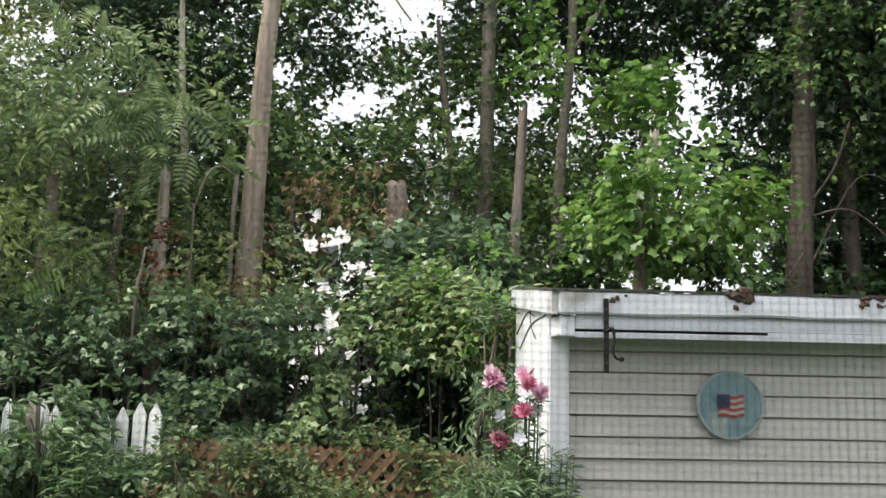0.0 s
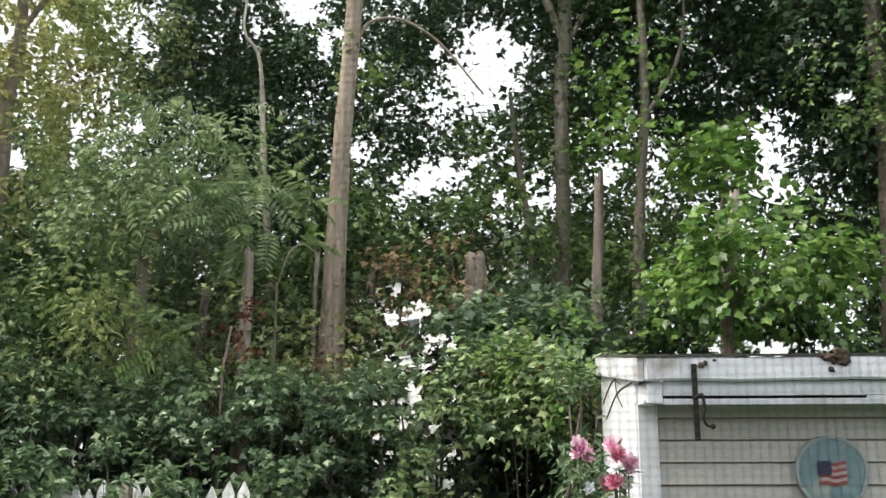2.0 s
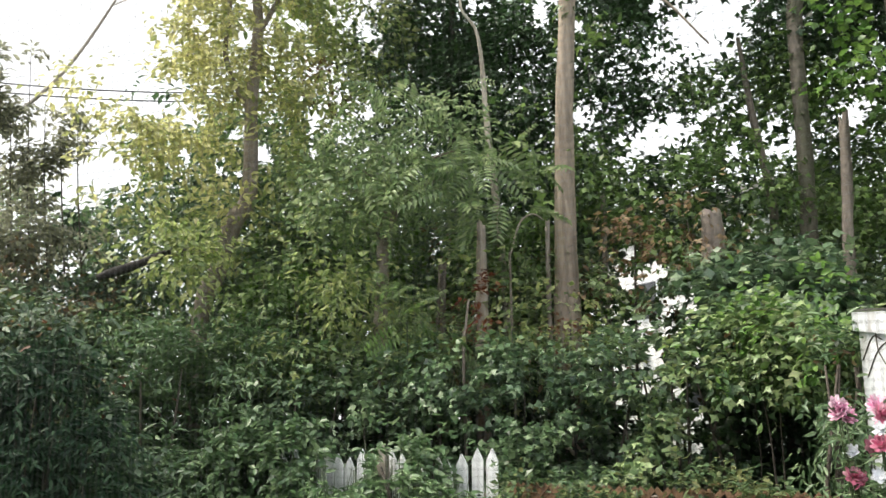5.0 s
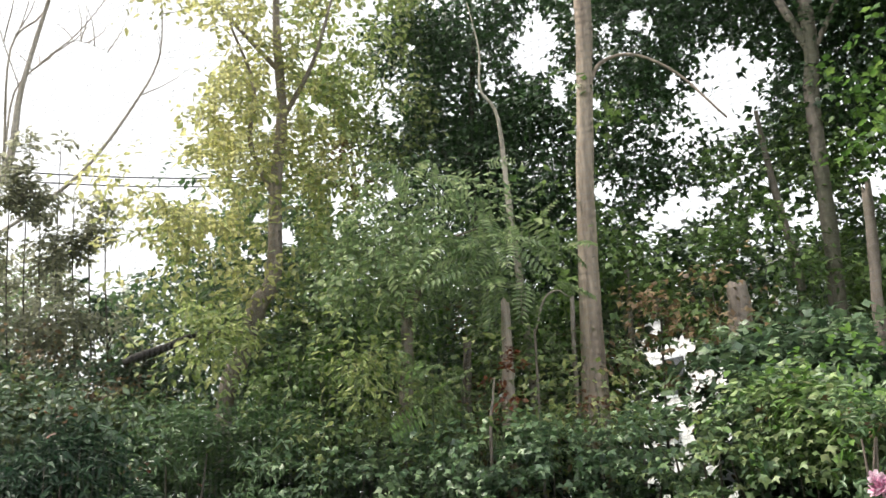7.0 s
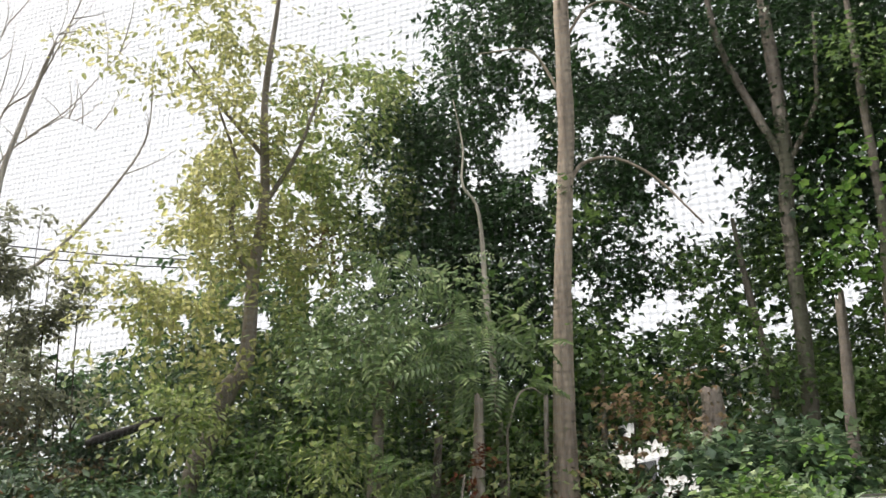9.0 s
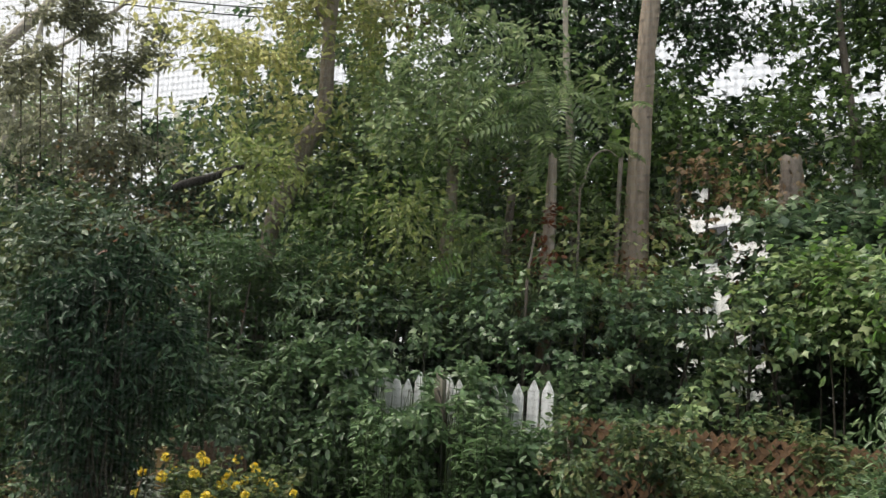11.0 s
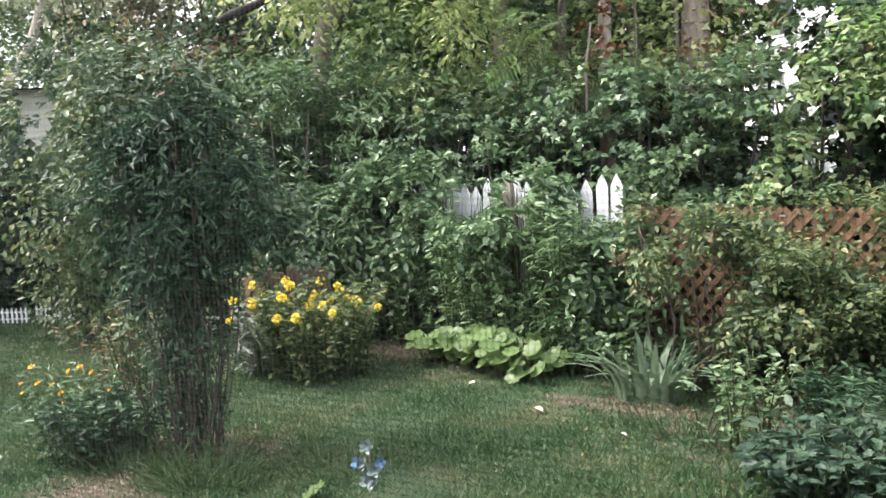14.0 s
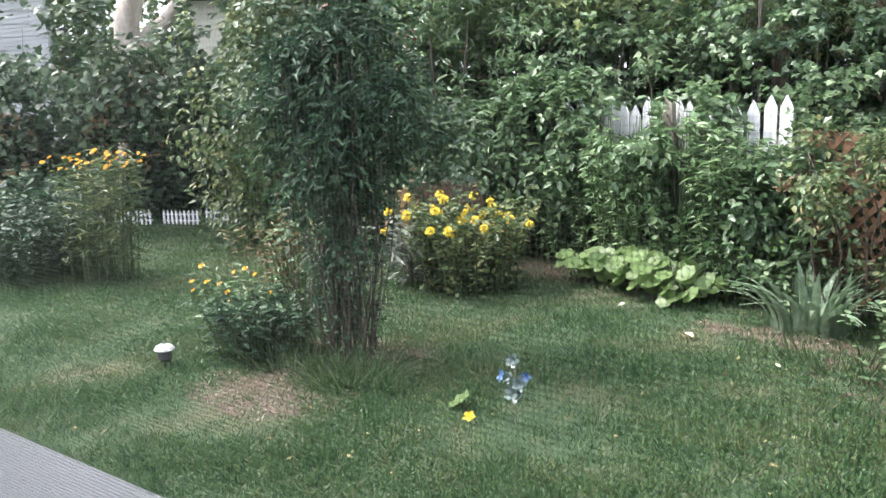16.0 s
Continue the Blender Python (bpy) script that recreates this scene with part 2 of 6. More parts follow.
def tube_arrays(points, sides=8, steps=4, rough=0.0, seed=0, ragged=0.0):
    line = smooth_line(points, steps)
    rng = np.random.default_rng(seed)
    n = len(line)
    ahead = np.gradient(line[:, :3], axis=0)
    ahead /= np.linalg.norm(ahead, axis=1, keepdims=True) + 1e-9
    ref = np.array([1.0, 0, 0]) if abs(ahead[:, 0]).mean() < 0.7 else np.array([0, 0, 1.0])
    s = np.cross(ahead, ref)
    s /= np.linalg.norm(s, axis=1, keepdims=True) + 1e-9
    u = np.cross(s, ahead)
    ang = np.linspace(0, 2 * np.pi, sides, endpoint=False)
    rad = np.maximum(line[:, 3], 0.001)[:, None] * (1 + rough * rng.normal(size=(n, sides)))
    v = line[:, None, :3] + rad[..., None] * (np.cos(ang)[None, :, None] * s[:, None] + np.sin(ang)[None, :, None] * u[:, None])
    if ragged:
        v[-1] += ahead[-1] * rng.uniform(-0.3, 1, size=(sides, 1)) * ragged
    v = v.reshape(-1, 3)
    i, j = np.meshgrid(np.arange(n - 1), np.arange(sides), indexing="ij")
    a, b = i * sides + j, i * sides + (j + 1) % sides
    t = np.concatenate([np.stack([a, b, b + sides], -1).reshape(-1, 3), np.stack([a, b + sides, a + sides], -1).reshape(-1, 3)])
    v = np.vstack([v, line[-1:, :3]])
    top = (n - 1) * sides
    cap = np.stack([top + np.arange(sides), top + (np.arange(sides) + 1) % sides, np.full(sides, n * sides)], -1)
    return v, np.vstack([t, cap])


def join(pieces):
    vs, ts, k = [], [], 0
    for v, t in pieces:
        vs.append(v)
        ts.append(np.asarray(t) + k)
        k += len(v)
    return np.vstack(vs), np.vstack(ts)


def tube(name, points, mat, parent, label="", sides=8, steps=4, rough=0.0, seed=0, ragged=0.0):
    me = mesh_of(name, *tube_arrays(points, sides, steps, rough, seed, ragged), mat)
    me.polygons.foreach_set("use_smooth", np.ones(len(me.polygons), bool))
    return part(name, me, mat, parent, label)


# Leaf outlines: x across, y along to the tip, z out of the leaf.
def fan(outline, centre):
    v = np.array([centre] + outline, float)
    k = len(outline)
    return v, np.array([(0, 1 + i, 1 + (i + 1) % k) for i in range(k)])


L_OVAL = (np.array([(0, 0, 0), (-0.25, 0.34, 0.07), (-0.2, 0.7, 0.04), (0, 1, -0.1), (0.2, 0.7, 0.04), (0.25, 0.34, 0.07)]), np.array([(0, 2, 1), (0, 3, 2), (0, 4, 3), (0, 5, 4)]))
L_WILLOW = (np.array([(0, 0, 0), (-0.15, 0.3, 0.05), (-0.11, 0.65, 0.02), (0, 1, -0.16), (0.11, 0.65, 0.02), (0.15, 0.3, 0.05)]), np.array([(0, 2, 1), (0, 3, 2), (0, 4, 3), (0, 5, 4)]))
L_LANCE = (np.array([(0, 0, 0), (-0.1, 0.4, 0.03), (0, 1, -0.12), (0.1, 0.4, 0.03)]), np.array([(0, 2, 1), (0, 3, 2)]))
L_LOBED = fan([(0, 0, 0), (-0.28, -0.04, 0.06), (-0.36, 0.24, 0.09), (-0.52, 0.5, 0.04), (-0.29, 0.62, 0.07), (0, 0.98, -0.1), (0.29, 0.62, 0.07),
               (0.52, 0.5, 0.04), (0.36, 0.24, 0.09), (0.28, -0.04, 0.06)], (0, 0.4, -0.05))
L_STAR = (np.array([(0, 0, 0), (-0.54, 0.4, 0.03), (-0.19, 0.54, 0.08), (0, 1.0, -0.14), (0.19, 0.54, 0.08), (0.54, 0.4, 0.03)]), np.array([(0, 2, 1), (0, 4, 2), (2, 4, 3), (0, 5, 4)]))
L_HEART = fan([(0, 0.06, 0), (-0.26, -0.04, 0.05), (-0.42, 0.2, 0.06), (-0.3, 0.6, 0.03), (0, 1.0, -0.1), (0.3, 0.6, 0.03), (0.42, 0.2, 0.06), (0.26, -0.04, 0.05)], (0, 0.35, -0.03))
L_ROUND = fan([(0.5 * math.sin(a) * (1 + 0.2 * (i % 2)), 0.5 - 0.5 * math.cos(a) * (1 + 0.16 * (i % 2)), 0.06 + 0.09 * (i % 2))
               for i, a in enumerate(np.linspace(0, 2 * np.pi, 14, endpoint=False))], (0, 0.42, -0.05))
L_GRASS = (np.array([(-0.035, 0, 0), (0.035, 0, 0), (0, 1, 0.2)]), np.array([(0, 1, 2)]))
L_BLADE = (np.array([(-0.03, 0, 0), (0.03, 0, 0), (-0.022, 0.55, 0.06), (0.022, 0.55, 0.06), (0, 1, 0.22)]), np.array([(0, 1, 3), (0, 3, 2), (2, 3, 4)]))


def feather(pairs=9):
    """A leaf of many leaflets along a stalk that bends down."""
    vs, ts = [(-0.006, 0, 0), (0.006, 0, 0), (0, 1.0, -0.3)], [(0, 1, 2)]
    for i in range(pairs):
        y = 0.14 + 0.82 * i / (pairs - 1)
        z, long = -0.3 * y * y, 0.27 * math.sin(math.pi * (0.2 + 0.7 * y)) + 0.05
        for side in (-1, 1):
            k = len(vs)
            vs += [(0, y, z), (side * long * 0.4, y - 0.025, z + 0.012), (side * long, y + 0.06, z - 0.09), (side * long * 0.4, y + 0.06, z + 0.012)]
            ts += [(k, k + 1, k + 2), (k, k + 2, k + 3)]
    return np.array(vs), np.array(ts)


L_FEATHER = feather()


def unit(a):
    return a / (np.linalg.norm(a, axis=1, keepdims=True) + 1e-9)


def leaves(places, tips, normals, sizes, shape):
    """One leaf at each place, its tip along tips and its face towards normals, as arrays."""
    v, t = shape
    y = unit(tips)
    x = unit(np.cross(y, normals))
    z = np.cross(x, y)
    p = places[:, None] + sizes[:, None, None] * (v[None, :, :1] * x[:, None] + v[None, :, 1:2] * y[:, None] + v[None, :, 2:] * z[:, None])
    n = len(places)
    return p.reshape(-1, 3), (t[None] + (np.arange(n) * len(v))[:, None, None]).reshape(-1, 3)


GAPS = []  # open places in the canopy: centre, and half-widths across and up
HOLLOWS = []  # shallow hollows in the face of the hedge, in the same form


def ripple(p, rate):
    """A soft uneven wave in space, about -1 to 1."""
    x, y, z = (p * rate).T
    return (np.sin(x + 1.7 * np.sin(0.8 * z + 0.3)) * np.sin(1.1 * z + 1.3 * np.sin(0.7 * y + 1.1)) + 0.6 * np.sin(1.9 * x - 1.4 * z + 0.8 * y) * np.sin(0.6 * x + 2.1 * z)) / 1.1


def open_there(p):
    keep = np.ones(len(p), bool)
    flat = np.hypot(p[:, 0], p[:, 1])
    bear, up = np.degrees(np.arctan2(p[:, 0], p[:, 1])), np.degrees(np.arctan2(p[:, 2] - EYE.z, flat))
    wob = 0.95 + 0.75 * ripple(p, 3.3) + 0.65 * ripple(p, 8.0) + 0.4 * ripple(p, 19.0)
    for b, t, w, h in GAPS:
        keep &= ((bear - b) / w) ** 2 + ((up - t) / h) ** 2 > (wob if w > 0.5 else np.maximum(wob, 0.6))
    near = flat < 9.4
    for b, t, w, h in HOLLOWS:
        keep &= (((bear - b) / w) ** 2 + ((up - t) / h) ** 2 > wob) | ~near
    return keep


def cloud(rng, centre, half, twigs, per, reach, hollow=0.45, flat=0.5, clear=0.6, freq=1.7, layer=1.9):
    """Leaf places on short twigs that fill an uneven ellipsoid, with tips and normals."""
    centre, half = np.array(centre, float), np.array(half, float)
    d = unit(rng.normal(size=(twigs * 3, 3)))
    r = (hollow + (1 - hollow) * rng.random(len(d)) ** 0.6)[:, None]
    p = centre + d * half * r * (0.85 + 0.3 * rng.random((len(d), 1)))
    lump = np.array([noise.noise(Vector((q[0], q[1], q[2] * layer)) * freq) for q in p])  # leaves lie in broken layers
    order = np.argsort(-lump)[: int(len(p) * (1 - clear))]
    sel = rng.permutation(order)[:twigs]
    p, d = p[sel], d[sel]
    way = unit(d * 0.8 + rng.normal(size=d.shape) * 0.6 + (0, 0, -0.15))
    k = np.linspace(0.0, 1.0, per)
    pl = p[:, None] + way[:, None] * reach * k[None, :, None] + rng.normal(size=(len(p), per, 3)) * reach * 0.16
    sag = np.zeros_like(pl)
    sag[..., 2] = -reach * 0.3 * k ** 2
    pl = (pl + sag).reshape(-1, 3)
    side = unit(np.cross(way, (0, 0, 1.0)))
    alt = np.where(np.arange(per) % 2, 1.0, -1.0)
    tips = way[:, None] * 0.7 + side[:, None] * alt[None, :, None] * 0.8 + rng.normal(size=(len(p), per, 3)) * 0.35 + np.array([0, 0, -0.35])
    nor = rng.normal(size=(len(pl), 3)) * flat + np.array([0, 0, 1.0]) + np.repeat(d, per, 0) * 0.6
    return pl, tips.reshape(-1, 3), nor


def foliage(name, parent, mat, clumps, shape, size, seed, per=7, layers=3.0, reach=0.45, label="", **more):
    """Clumps of (place, half-widths) filled with leaves, joined into one part."""
    rng = np.random.default_rng(seed)
    area = {id(L_FEATHER): 0.24, id(L_LANCE): 0.1, id(L_WILLOW): 0.2, id(L_OVAL): 0.33, id(L_STAR): 0.4}.get(id(shape), 0.5) * size * size
    out = []
    for c, h in clumps:
        h = np.array(h, float)
        face = math.pi * (h[0] + h[1]) / 2 * h[2]
        n = max(2, int(face * layers / area / per))
        pl, tp, no = cloud(rng, c, h, n, per, reach, **more)
        ok = open_there(pl) & (pl[:, 2] > 0.03)
        out.append(leaves(pl[ok], tp[ok], no[ok], size * rng.uniform(0.6, 1.25, ok.sum()), shape))
    return part(name, mesh_of(name, *join(out), mat), mat, parent, label)


def crown_at(rows):
    """Rows of bearing, tilt, half-width and half-height in degrees, distance and depth, as clumps."""
    out = []
    for b, t, w, h, far, deep in rows:
        c = at_tilt(b, t, far)
        wide, high = far * math.tan(radians(w)), far * math.tan(radians(h)) / math.cos(radians(t)) ** 2
        out.append((c, (wide, deep, high)))
    return out


# ---- ground ----
def ground_height(x, y):
    """Nearly level lawn, with a low bank along the fence and the rough land behind it."""
    bank = 0.12 / (1 + math.exp(-(y - 7.2) * 3)) if x > -9 else 0.0
    return bank + 0.03 * noise.noise(Vector((x * 0.5, y * 0.5, 0)))


PATCHES = [(-4.1, 3.1, 0.52, 0.34, (0.085, 0.068, 0.046)), (-2.15, 5.62, 0.6, 0.2, (0.11, 0.085, 0.06)), (-3.2, 7.2, 3.4, 1.1, (0.07, 0.05, 0.035)), (-0.6, 5.6, 1.2, 1.3, (0.08, 0.055, 0.04)), (-4.3, 3.8, 0.6, 0.5, (0.1, 0.075, 0.05))]


def make_ground():
    bm = bmesh.new()
    xs = [-900, -300, -90, -40, -24] + [-16 + 0.25 * i for i in range(105)] + [14, 24, 60, 300, 900]
    ys = [-900, -200, -40, -6] + [0.3 + 0.25 * i for i in range(60)] + [18, 26, 60, 200, 900]
    grid = [[bm.verts.new((x, y, ground_height(x, y) if abs(x) < 17 and 0 < y < 16 else (0.12 if y > 7 and x > -9 else 0))) for x in xs] for y in ys]
    for i in range(len(ys) - 1):
        for j in range(len(xs) - 1):
            bm.faces.new((grid[i][j], grid[i][j + 1], grid[i + 1][j + 1], grid[i + 1][j]))
    m, n, l, p = nodes_of("lawn_ground")
    tc = n.new("ShaderNodeTexCoord")
    a, b, c = (n.new("ShaderNodeTexNoise") for _ in range(3))
    for t, s in ((a, 1.6), (b, 7.0), (c, 60.0)):
        t.inputs["Scale"].default_value, t.inputs["Detail"].default_value = s, 6
        l.new(tc.outputs["Object"], t.inputs["Vector"])
    r1 = ramp(n, [(0.35, (0.019, 0.043, 0.015)), (0.5, (0.031, 0.063, 0.023)), (0.7, (0.052, 0.074, 0.032))])
    l.new(b.outputs[0], r1.inputs[0])
    r2 = ramp(n, [(0.5, (0, 0, 0)), (0.72, (1, 1, 1))])
    l.new(a.outputs[0], r2.inputs[0])
    mx = n.new("ShaderNodeMix")
    mx.data_type = "RGBA"
    mx.inputs[7].default_value = (0.08, 0.08, 0.04, 1)
    l.new(r2.outputs[0], mx.inputs[0])
    l.new(r1.outputs[0], mx.inputs[6])
    col = mx.outputs[2]
    for x, y, rx, ry, tone in PATCHES:  # worn earth, straw and flower bed
        mp = n.new("ShaderNodeMapping")
        mp.inputs["Location"].default_value = (-x / rx, -y / ry, 0)
        mp.inputs["Scale"].default_value = (1 / rx, 1 / ry, 0)
        ln = n.new("ShaderNodeVectorMath")
        ln.operation = "LENGTH"
        l.new(tc.outputs["Object"], mp.inputs[0])
        l.new(mp.outputs[0], ln.inputs[0])
        ad = n.new("ShaderNodeMath")
        ad.operation = "MULTIPLY_ADD"
        ad.inputs[1].default_value, ad.inputs[2].default_value = 2.4, -1.2
        l.new(b.outputs[0], ad.inputs[0])
        su = n.new("ShaderNodeMath")
        l.new(ln.outputs["Value"], su.inputs[0])
        l.new(ad.outputs[0], su.inputs[1])
        rr = ramp(n, [(0.75, (1, 1, 1)), (1.0, (0, 0, 0))])
        l.new(su.outputs[0], rr.inputs[0])
        tm = n.new("ShaderNodeMix")
        tm.data_type, tm.blend_type = "RGBA", "MULTIPLY"
        tm.inputs[0].default_value = 1.0
        tm.inputs[6].default_value = (*tone, 1)
        tr = ramp(n, [(0.3, (0.5, 0.5, 0.5)), (0.7, (1.5, 1.5, 1.5))])
        l.new(c.outputs[0], tr.inputs[0])
        l.new(tr.outputs[0], tm.inputs[7])
        pm = n.new("ShaderNodeMix")
        pm.data_type = "RGBA"
        l.new(rr.outputs[0], pm.inputs[0])
        l.new(col, pm.inputs[6])
        l.new(tm.outputs[2], pm.inputs[7])
        col = pm.outputs[2]
    l.new(col, p.inputs["Base Color"])
    p.inputs["Roughness"].default_value = 1.0
    bp = n.new("ShaderNodeBump")
    bp.inputs["Strength"].default_value, bp.inputs["Distance"].default_value = 0.8, 0.02
    l.new(c.outputs[0], bp.inputs["Height"])
    l.new(bp.outputs[0], p.inputs["Normal"])
    ob = part("ground", bm, m, None)
    tagged(ob, "mown back-garden lawn with thin worn patches", "ground", kind="structure")


make_ground()


def make_grass():
    rng = np.random.default_rng(5)
    n = 340000
    b = rng.uniform(-74, -6, n) + rng.normal(size=n) * 7
    far = 2.6 + (13.5 - 2.6) * rng.random(n) ** 1.25 + np.abs(rng.normal(size=n)) * 0.5
    p = np.stack([far * np.sin(np.radians(b)), far * np.cos(np.radians(b)), np.zeros(n)], -1)
    wide = np.stack([rng.uniform(-16, 7, 130000), rng.uniform(-3, 9, 130000), np.zeros(130000)], -1)
    wide = wide[(np.abs(wide[:, 0]) > 4.6) | (wide[:, 1] > 0.9)]
    p = np.vstack([p, wide])
    n = len(p)
    thick = np.array([noise.noise(Vector((q[0] * 1.3, q[1] * 1.3, 3))) + 0.5 * noise.noise(Vector((q[0] * 5, q[1] * 5, 7))) for q in p])
    ok = 1.2 * thick + rng.normal(size=n) * 0.5 > -0.68
    for x, y, rx, ry, _ in PATCHES:
        r = np.hypot((p[:, 0] - x) / rx, (p[:, 1] - y) / ry) + 0.8 * thick
        ok &= (r > 0.75 + 0.25 * rng.random(n)) | (rng.random(n) < 0.5)
    p, thick = p[ok], thick[ok]
    p[:, 2] = [ground_height(q[0], q[1]) - 0.004 for q in p]
    tips = rng.normal(size=p.shape) * (0.55, 0.55, 0.1) + (0, 0, 0.75)
    size = rng.uniform(0.024, 0.062, len(p)) * (1 + 0.5 * np.clip(thick, -0.6, 1))
    v, t = leaves(p, tips, rng.normal(size=p.shape), size, (L_GRASS[0] * (2.4, 1, 1), L_GRASS[1]))
    tagged(part("grass", mesh_of("grass", v, t, G_GRASS), G_GRASS, None), "short mown green lawn grass", "grass", kind="stuff")


make_grass()


def make_straw():
    """Dry stalks and leaf litter on the worn patches."""
    rng = np.random.default_rng(9)
    out = []
    for (x, y, rx, ry, _), n in zip(PATCHES, (1500, 500, 1800, 900, 700)):
        a, r = rng.uniform(0, 2 * np.pi, n), np.sqrt(rng.random(n)) * 1.15
        p = np.stack([x + rx * r * np.cos(a), y + ry * r * np.sin(a), np.zeros(n)], -1)
        p[:, 2] = [ground_height(q[0], q[1]) + 0.006 for q in p]
        tips = rng.normal(size=p.shape) * (1, 1, 0.12)
        out.append(leaves(p, tips, rng.normal(size=p.shape) * 0.3 + (0, 0, 1), rng.uniform(0.02, 0.07, n), (L_BLADE[0] * (1.5, 1, 0.4), L_BLADE[1])))
    straw = leafy("straw", [(0.08, 0.06, 0.045), (0.19, 0.145, 0.11), (0.4, 0.32, 0.25)], 0.2)
    tagged(part("straw", mesh_of("straw", *join(out), straw), straw, None), "dry straw and leaf litter on bare patches", "straw", kind="stuff")


make_straw()


def make_leaf_litter():
    """Small yellow and pale leaves strewn over the lawn."""
    rng = np.random.default_rng(15)
    n = 170
    b, far = rng.uniform(-66, -12, n), rng.uniform(3.4, 8.0, n)
    p = np.stack([far * np.sin(np.radians(b)), far * np.cos(np.radians(b)), np.zeros(n)], -1)
    p[:, 2] = [ground_height(q[0], q[1]) + 0.03 for q in p]
    tips = rng.normal(size=p.shape) * (1, 1, 0.2)
    v, t = leaves(p, tips, rng.normal(size=p.shape) * 0.35 + (0, 0, 1), rng.uniform(0.012, 0.036, n), L_OVAL)
    litter = leafy("litter_leaf", [(0.14, 0.1, 0.05), (0.26, 0.21, 0.09), (0.42, 0.38, 0.2)], 0.2, 0.7)
    tagged(part("leaf_litter", mesh_of("leaf_litter", v, t, litter), litter, None), "small yellow leaves strewn over the lawn", "leaves", kind="stuff")


make_leaf_litter()

# ---- the house behind the window ----
WALL_TURN, HOUSE_TURN = 8.0, 1.9  # the shed is turned a little to the left


def make_house():
    wood = surface("window_white", (0.84, 0.85, 0.87), (0.92, 0.92, 0.93), 6, 0.45, 0.1, 60)
    room = surface("room_wall", (0.35, 0.33, 0.3), (0.5, 0.48, 0.44), 3, 0.9, 0.1)
    eave = surface("eave_brown", (0.03, 0.027, 0.025), (0.07, 0.06, 0.055), 8, 0.7, 0.2)
    floor_mat = surface("room_floor", (0.12, 0.08, 0.05), (0.22, 0.15, 0.1), 6, 0.6, 0.1)

    def slab(name, mat, label, category, *b):
        bm = bmesh.new()
        box(bm, *b)
        ob = part(name, bm, mat, None)
        ob.matrix_basis = pose(0, 0, 0, 0, 0, HOUSE_TURN)
        return tagged(ob, label, category, kind="structure")

    # the front wall, in four pieces round the opening
    y0, y1, left, right, low, top = 0.13, 0.2, -0.95, 0.75, 1.5, 2.3
    bm = bmesh.new()
    for b in ((-4, left, y0, y1, 0, 2.5), (right, 4, y0, y1, 0, 2.5), (left, right, y0, y1, 0, low), (left, right, y0, y1, top, 2.5)):
        box(bm, *b)
    ob = tagged(part("wall_house", bm, M_SIDING, None), "white house wall round the open window", "wall", kind="structure")
    ob.matrix_basis = pose(0, 0, 0, 0, 0, HOUSE_TURN)
    slab("wall_left", room, "plain room wall", "wall", -4, -3.9, -4, y0, 0.4, 2.5)
    slab("wall_right", room, "plain room wall", "wall", 3.9, 4, -4, y0, 0.4, 2.5)
    slab("wall_back", room, "plain room wall", "wall", -4, 4, -4.1, -4, 0.4, 2.5)
    slab("ceiling", room, "plain room ceiling", "ceiling", -4, 4, -4.1, y0, 2.5, 2.55)
    slab("floor", floor_mat, "brown room floor", "floor", -4, 4, -4.1, y0, 0.3, 0.4)
    roof = slab("roof_eave", eave, "dark overhanging eave of the house roof", "roof", -4.4, 4.4, -4.4, 0.88, 2.5 + 0.06, 2.7)
    roof.matrix_basis = pose(0, 0, 0, 0, 0, WALL_TURN)
    bm = bmesh.new()
    box(bm, -4.4, 4.4, 0.82, 0.9, 2.495, 2.68, 0.01)
    part("gutter", bm, eave, roof, "dark metal gutter").matrix_basis = Matrix()
    win = thing("window_1", "white window frame with a wide outer sill", "window", at=(0, 0, 0), turn=HOUSE_TURN, kind="structure")
    bm = bmesh.new()
    box(bm, left, right, y0 + 0.01, 0.2143, low, low + 0.028, 0.004)
    part("window_sill", bm, wood, win, "white outer window sill")
    for nm, b in (("window_frame", (left, left + 0.04, y0 + 0.01, 0.205, low + 0.028, top)), ("window_frame", (right - 0.04, right, y0 + 0.01, 0.205, low + 0.028, top)),
                  ("window_frame", (left + 0.04, right - 0.04, y0 + 0.01, 0.205, top - 0.04, top))):
        bm = bmesh.new()
        box(bm, *b, 0.004)
        part(nm, bm, wood, win)
    # fine wire mesh across the opening
    wire = surface("screen_wire", (0.3, 0.305, 0.32), (0.4, 0.405, 0.42), 30, 0.4, 0.0)
    pitch, thin, ys = 0.00146, 0.00005, 0.158
    bm_v, bm_t = [], []

    def bar(x0, x1, z0, z1, y):
        c = np.array([(x, yy, z) for z in (z0, z1) for yy in (y - thin, y + thin) for x in (x0, x1)])
        f = np.array([(0, 1, 5), (0, 5, 4), (2, 6, 7), (2, 7, 3), (0, 4, 6), (0, 6, 2), (1, 3, 7), (1, 7, 5)])
        bm_v.append(c)
        bm_t.append(f + 8 * (len(bm_v) - 1))

    x = left + 0.04
    while x < right - 0.04:
        bar(x - thin, x + thin, low + 0.028, top - 0.04, ys)
        x += pitch
    z = low + 0.029
    while z < top - 0.04:
        bar(left + 0.04, right - 0.04, z - thin, z + thin, ys + 2.2 * thin)
        z += pitch
    tagged(part("insect_screen", mesh_of("insect_screen", np.vstack(bm_v), np.vstack(bm_t), wire), wire, win, "fine grey wire insect screen"), kind="stuff")


make_house()


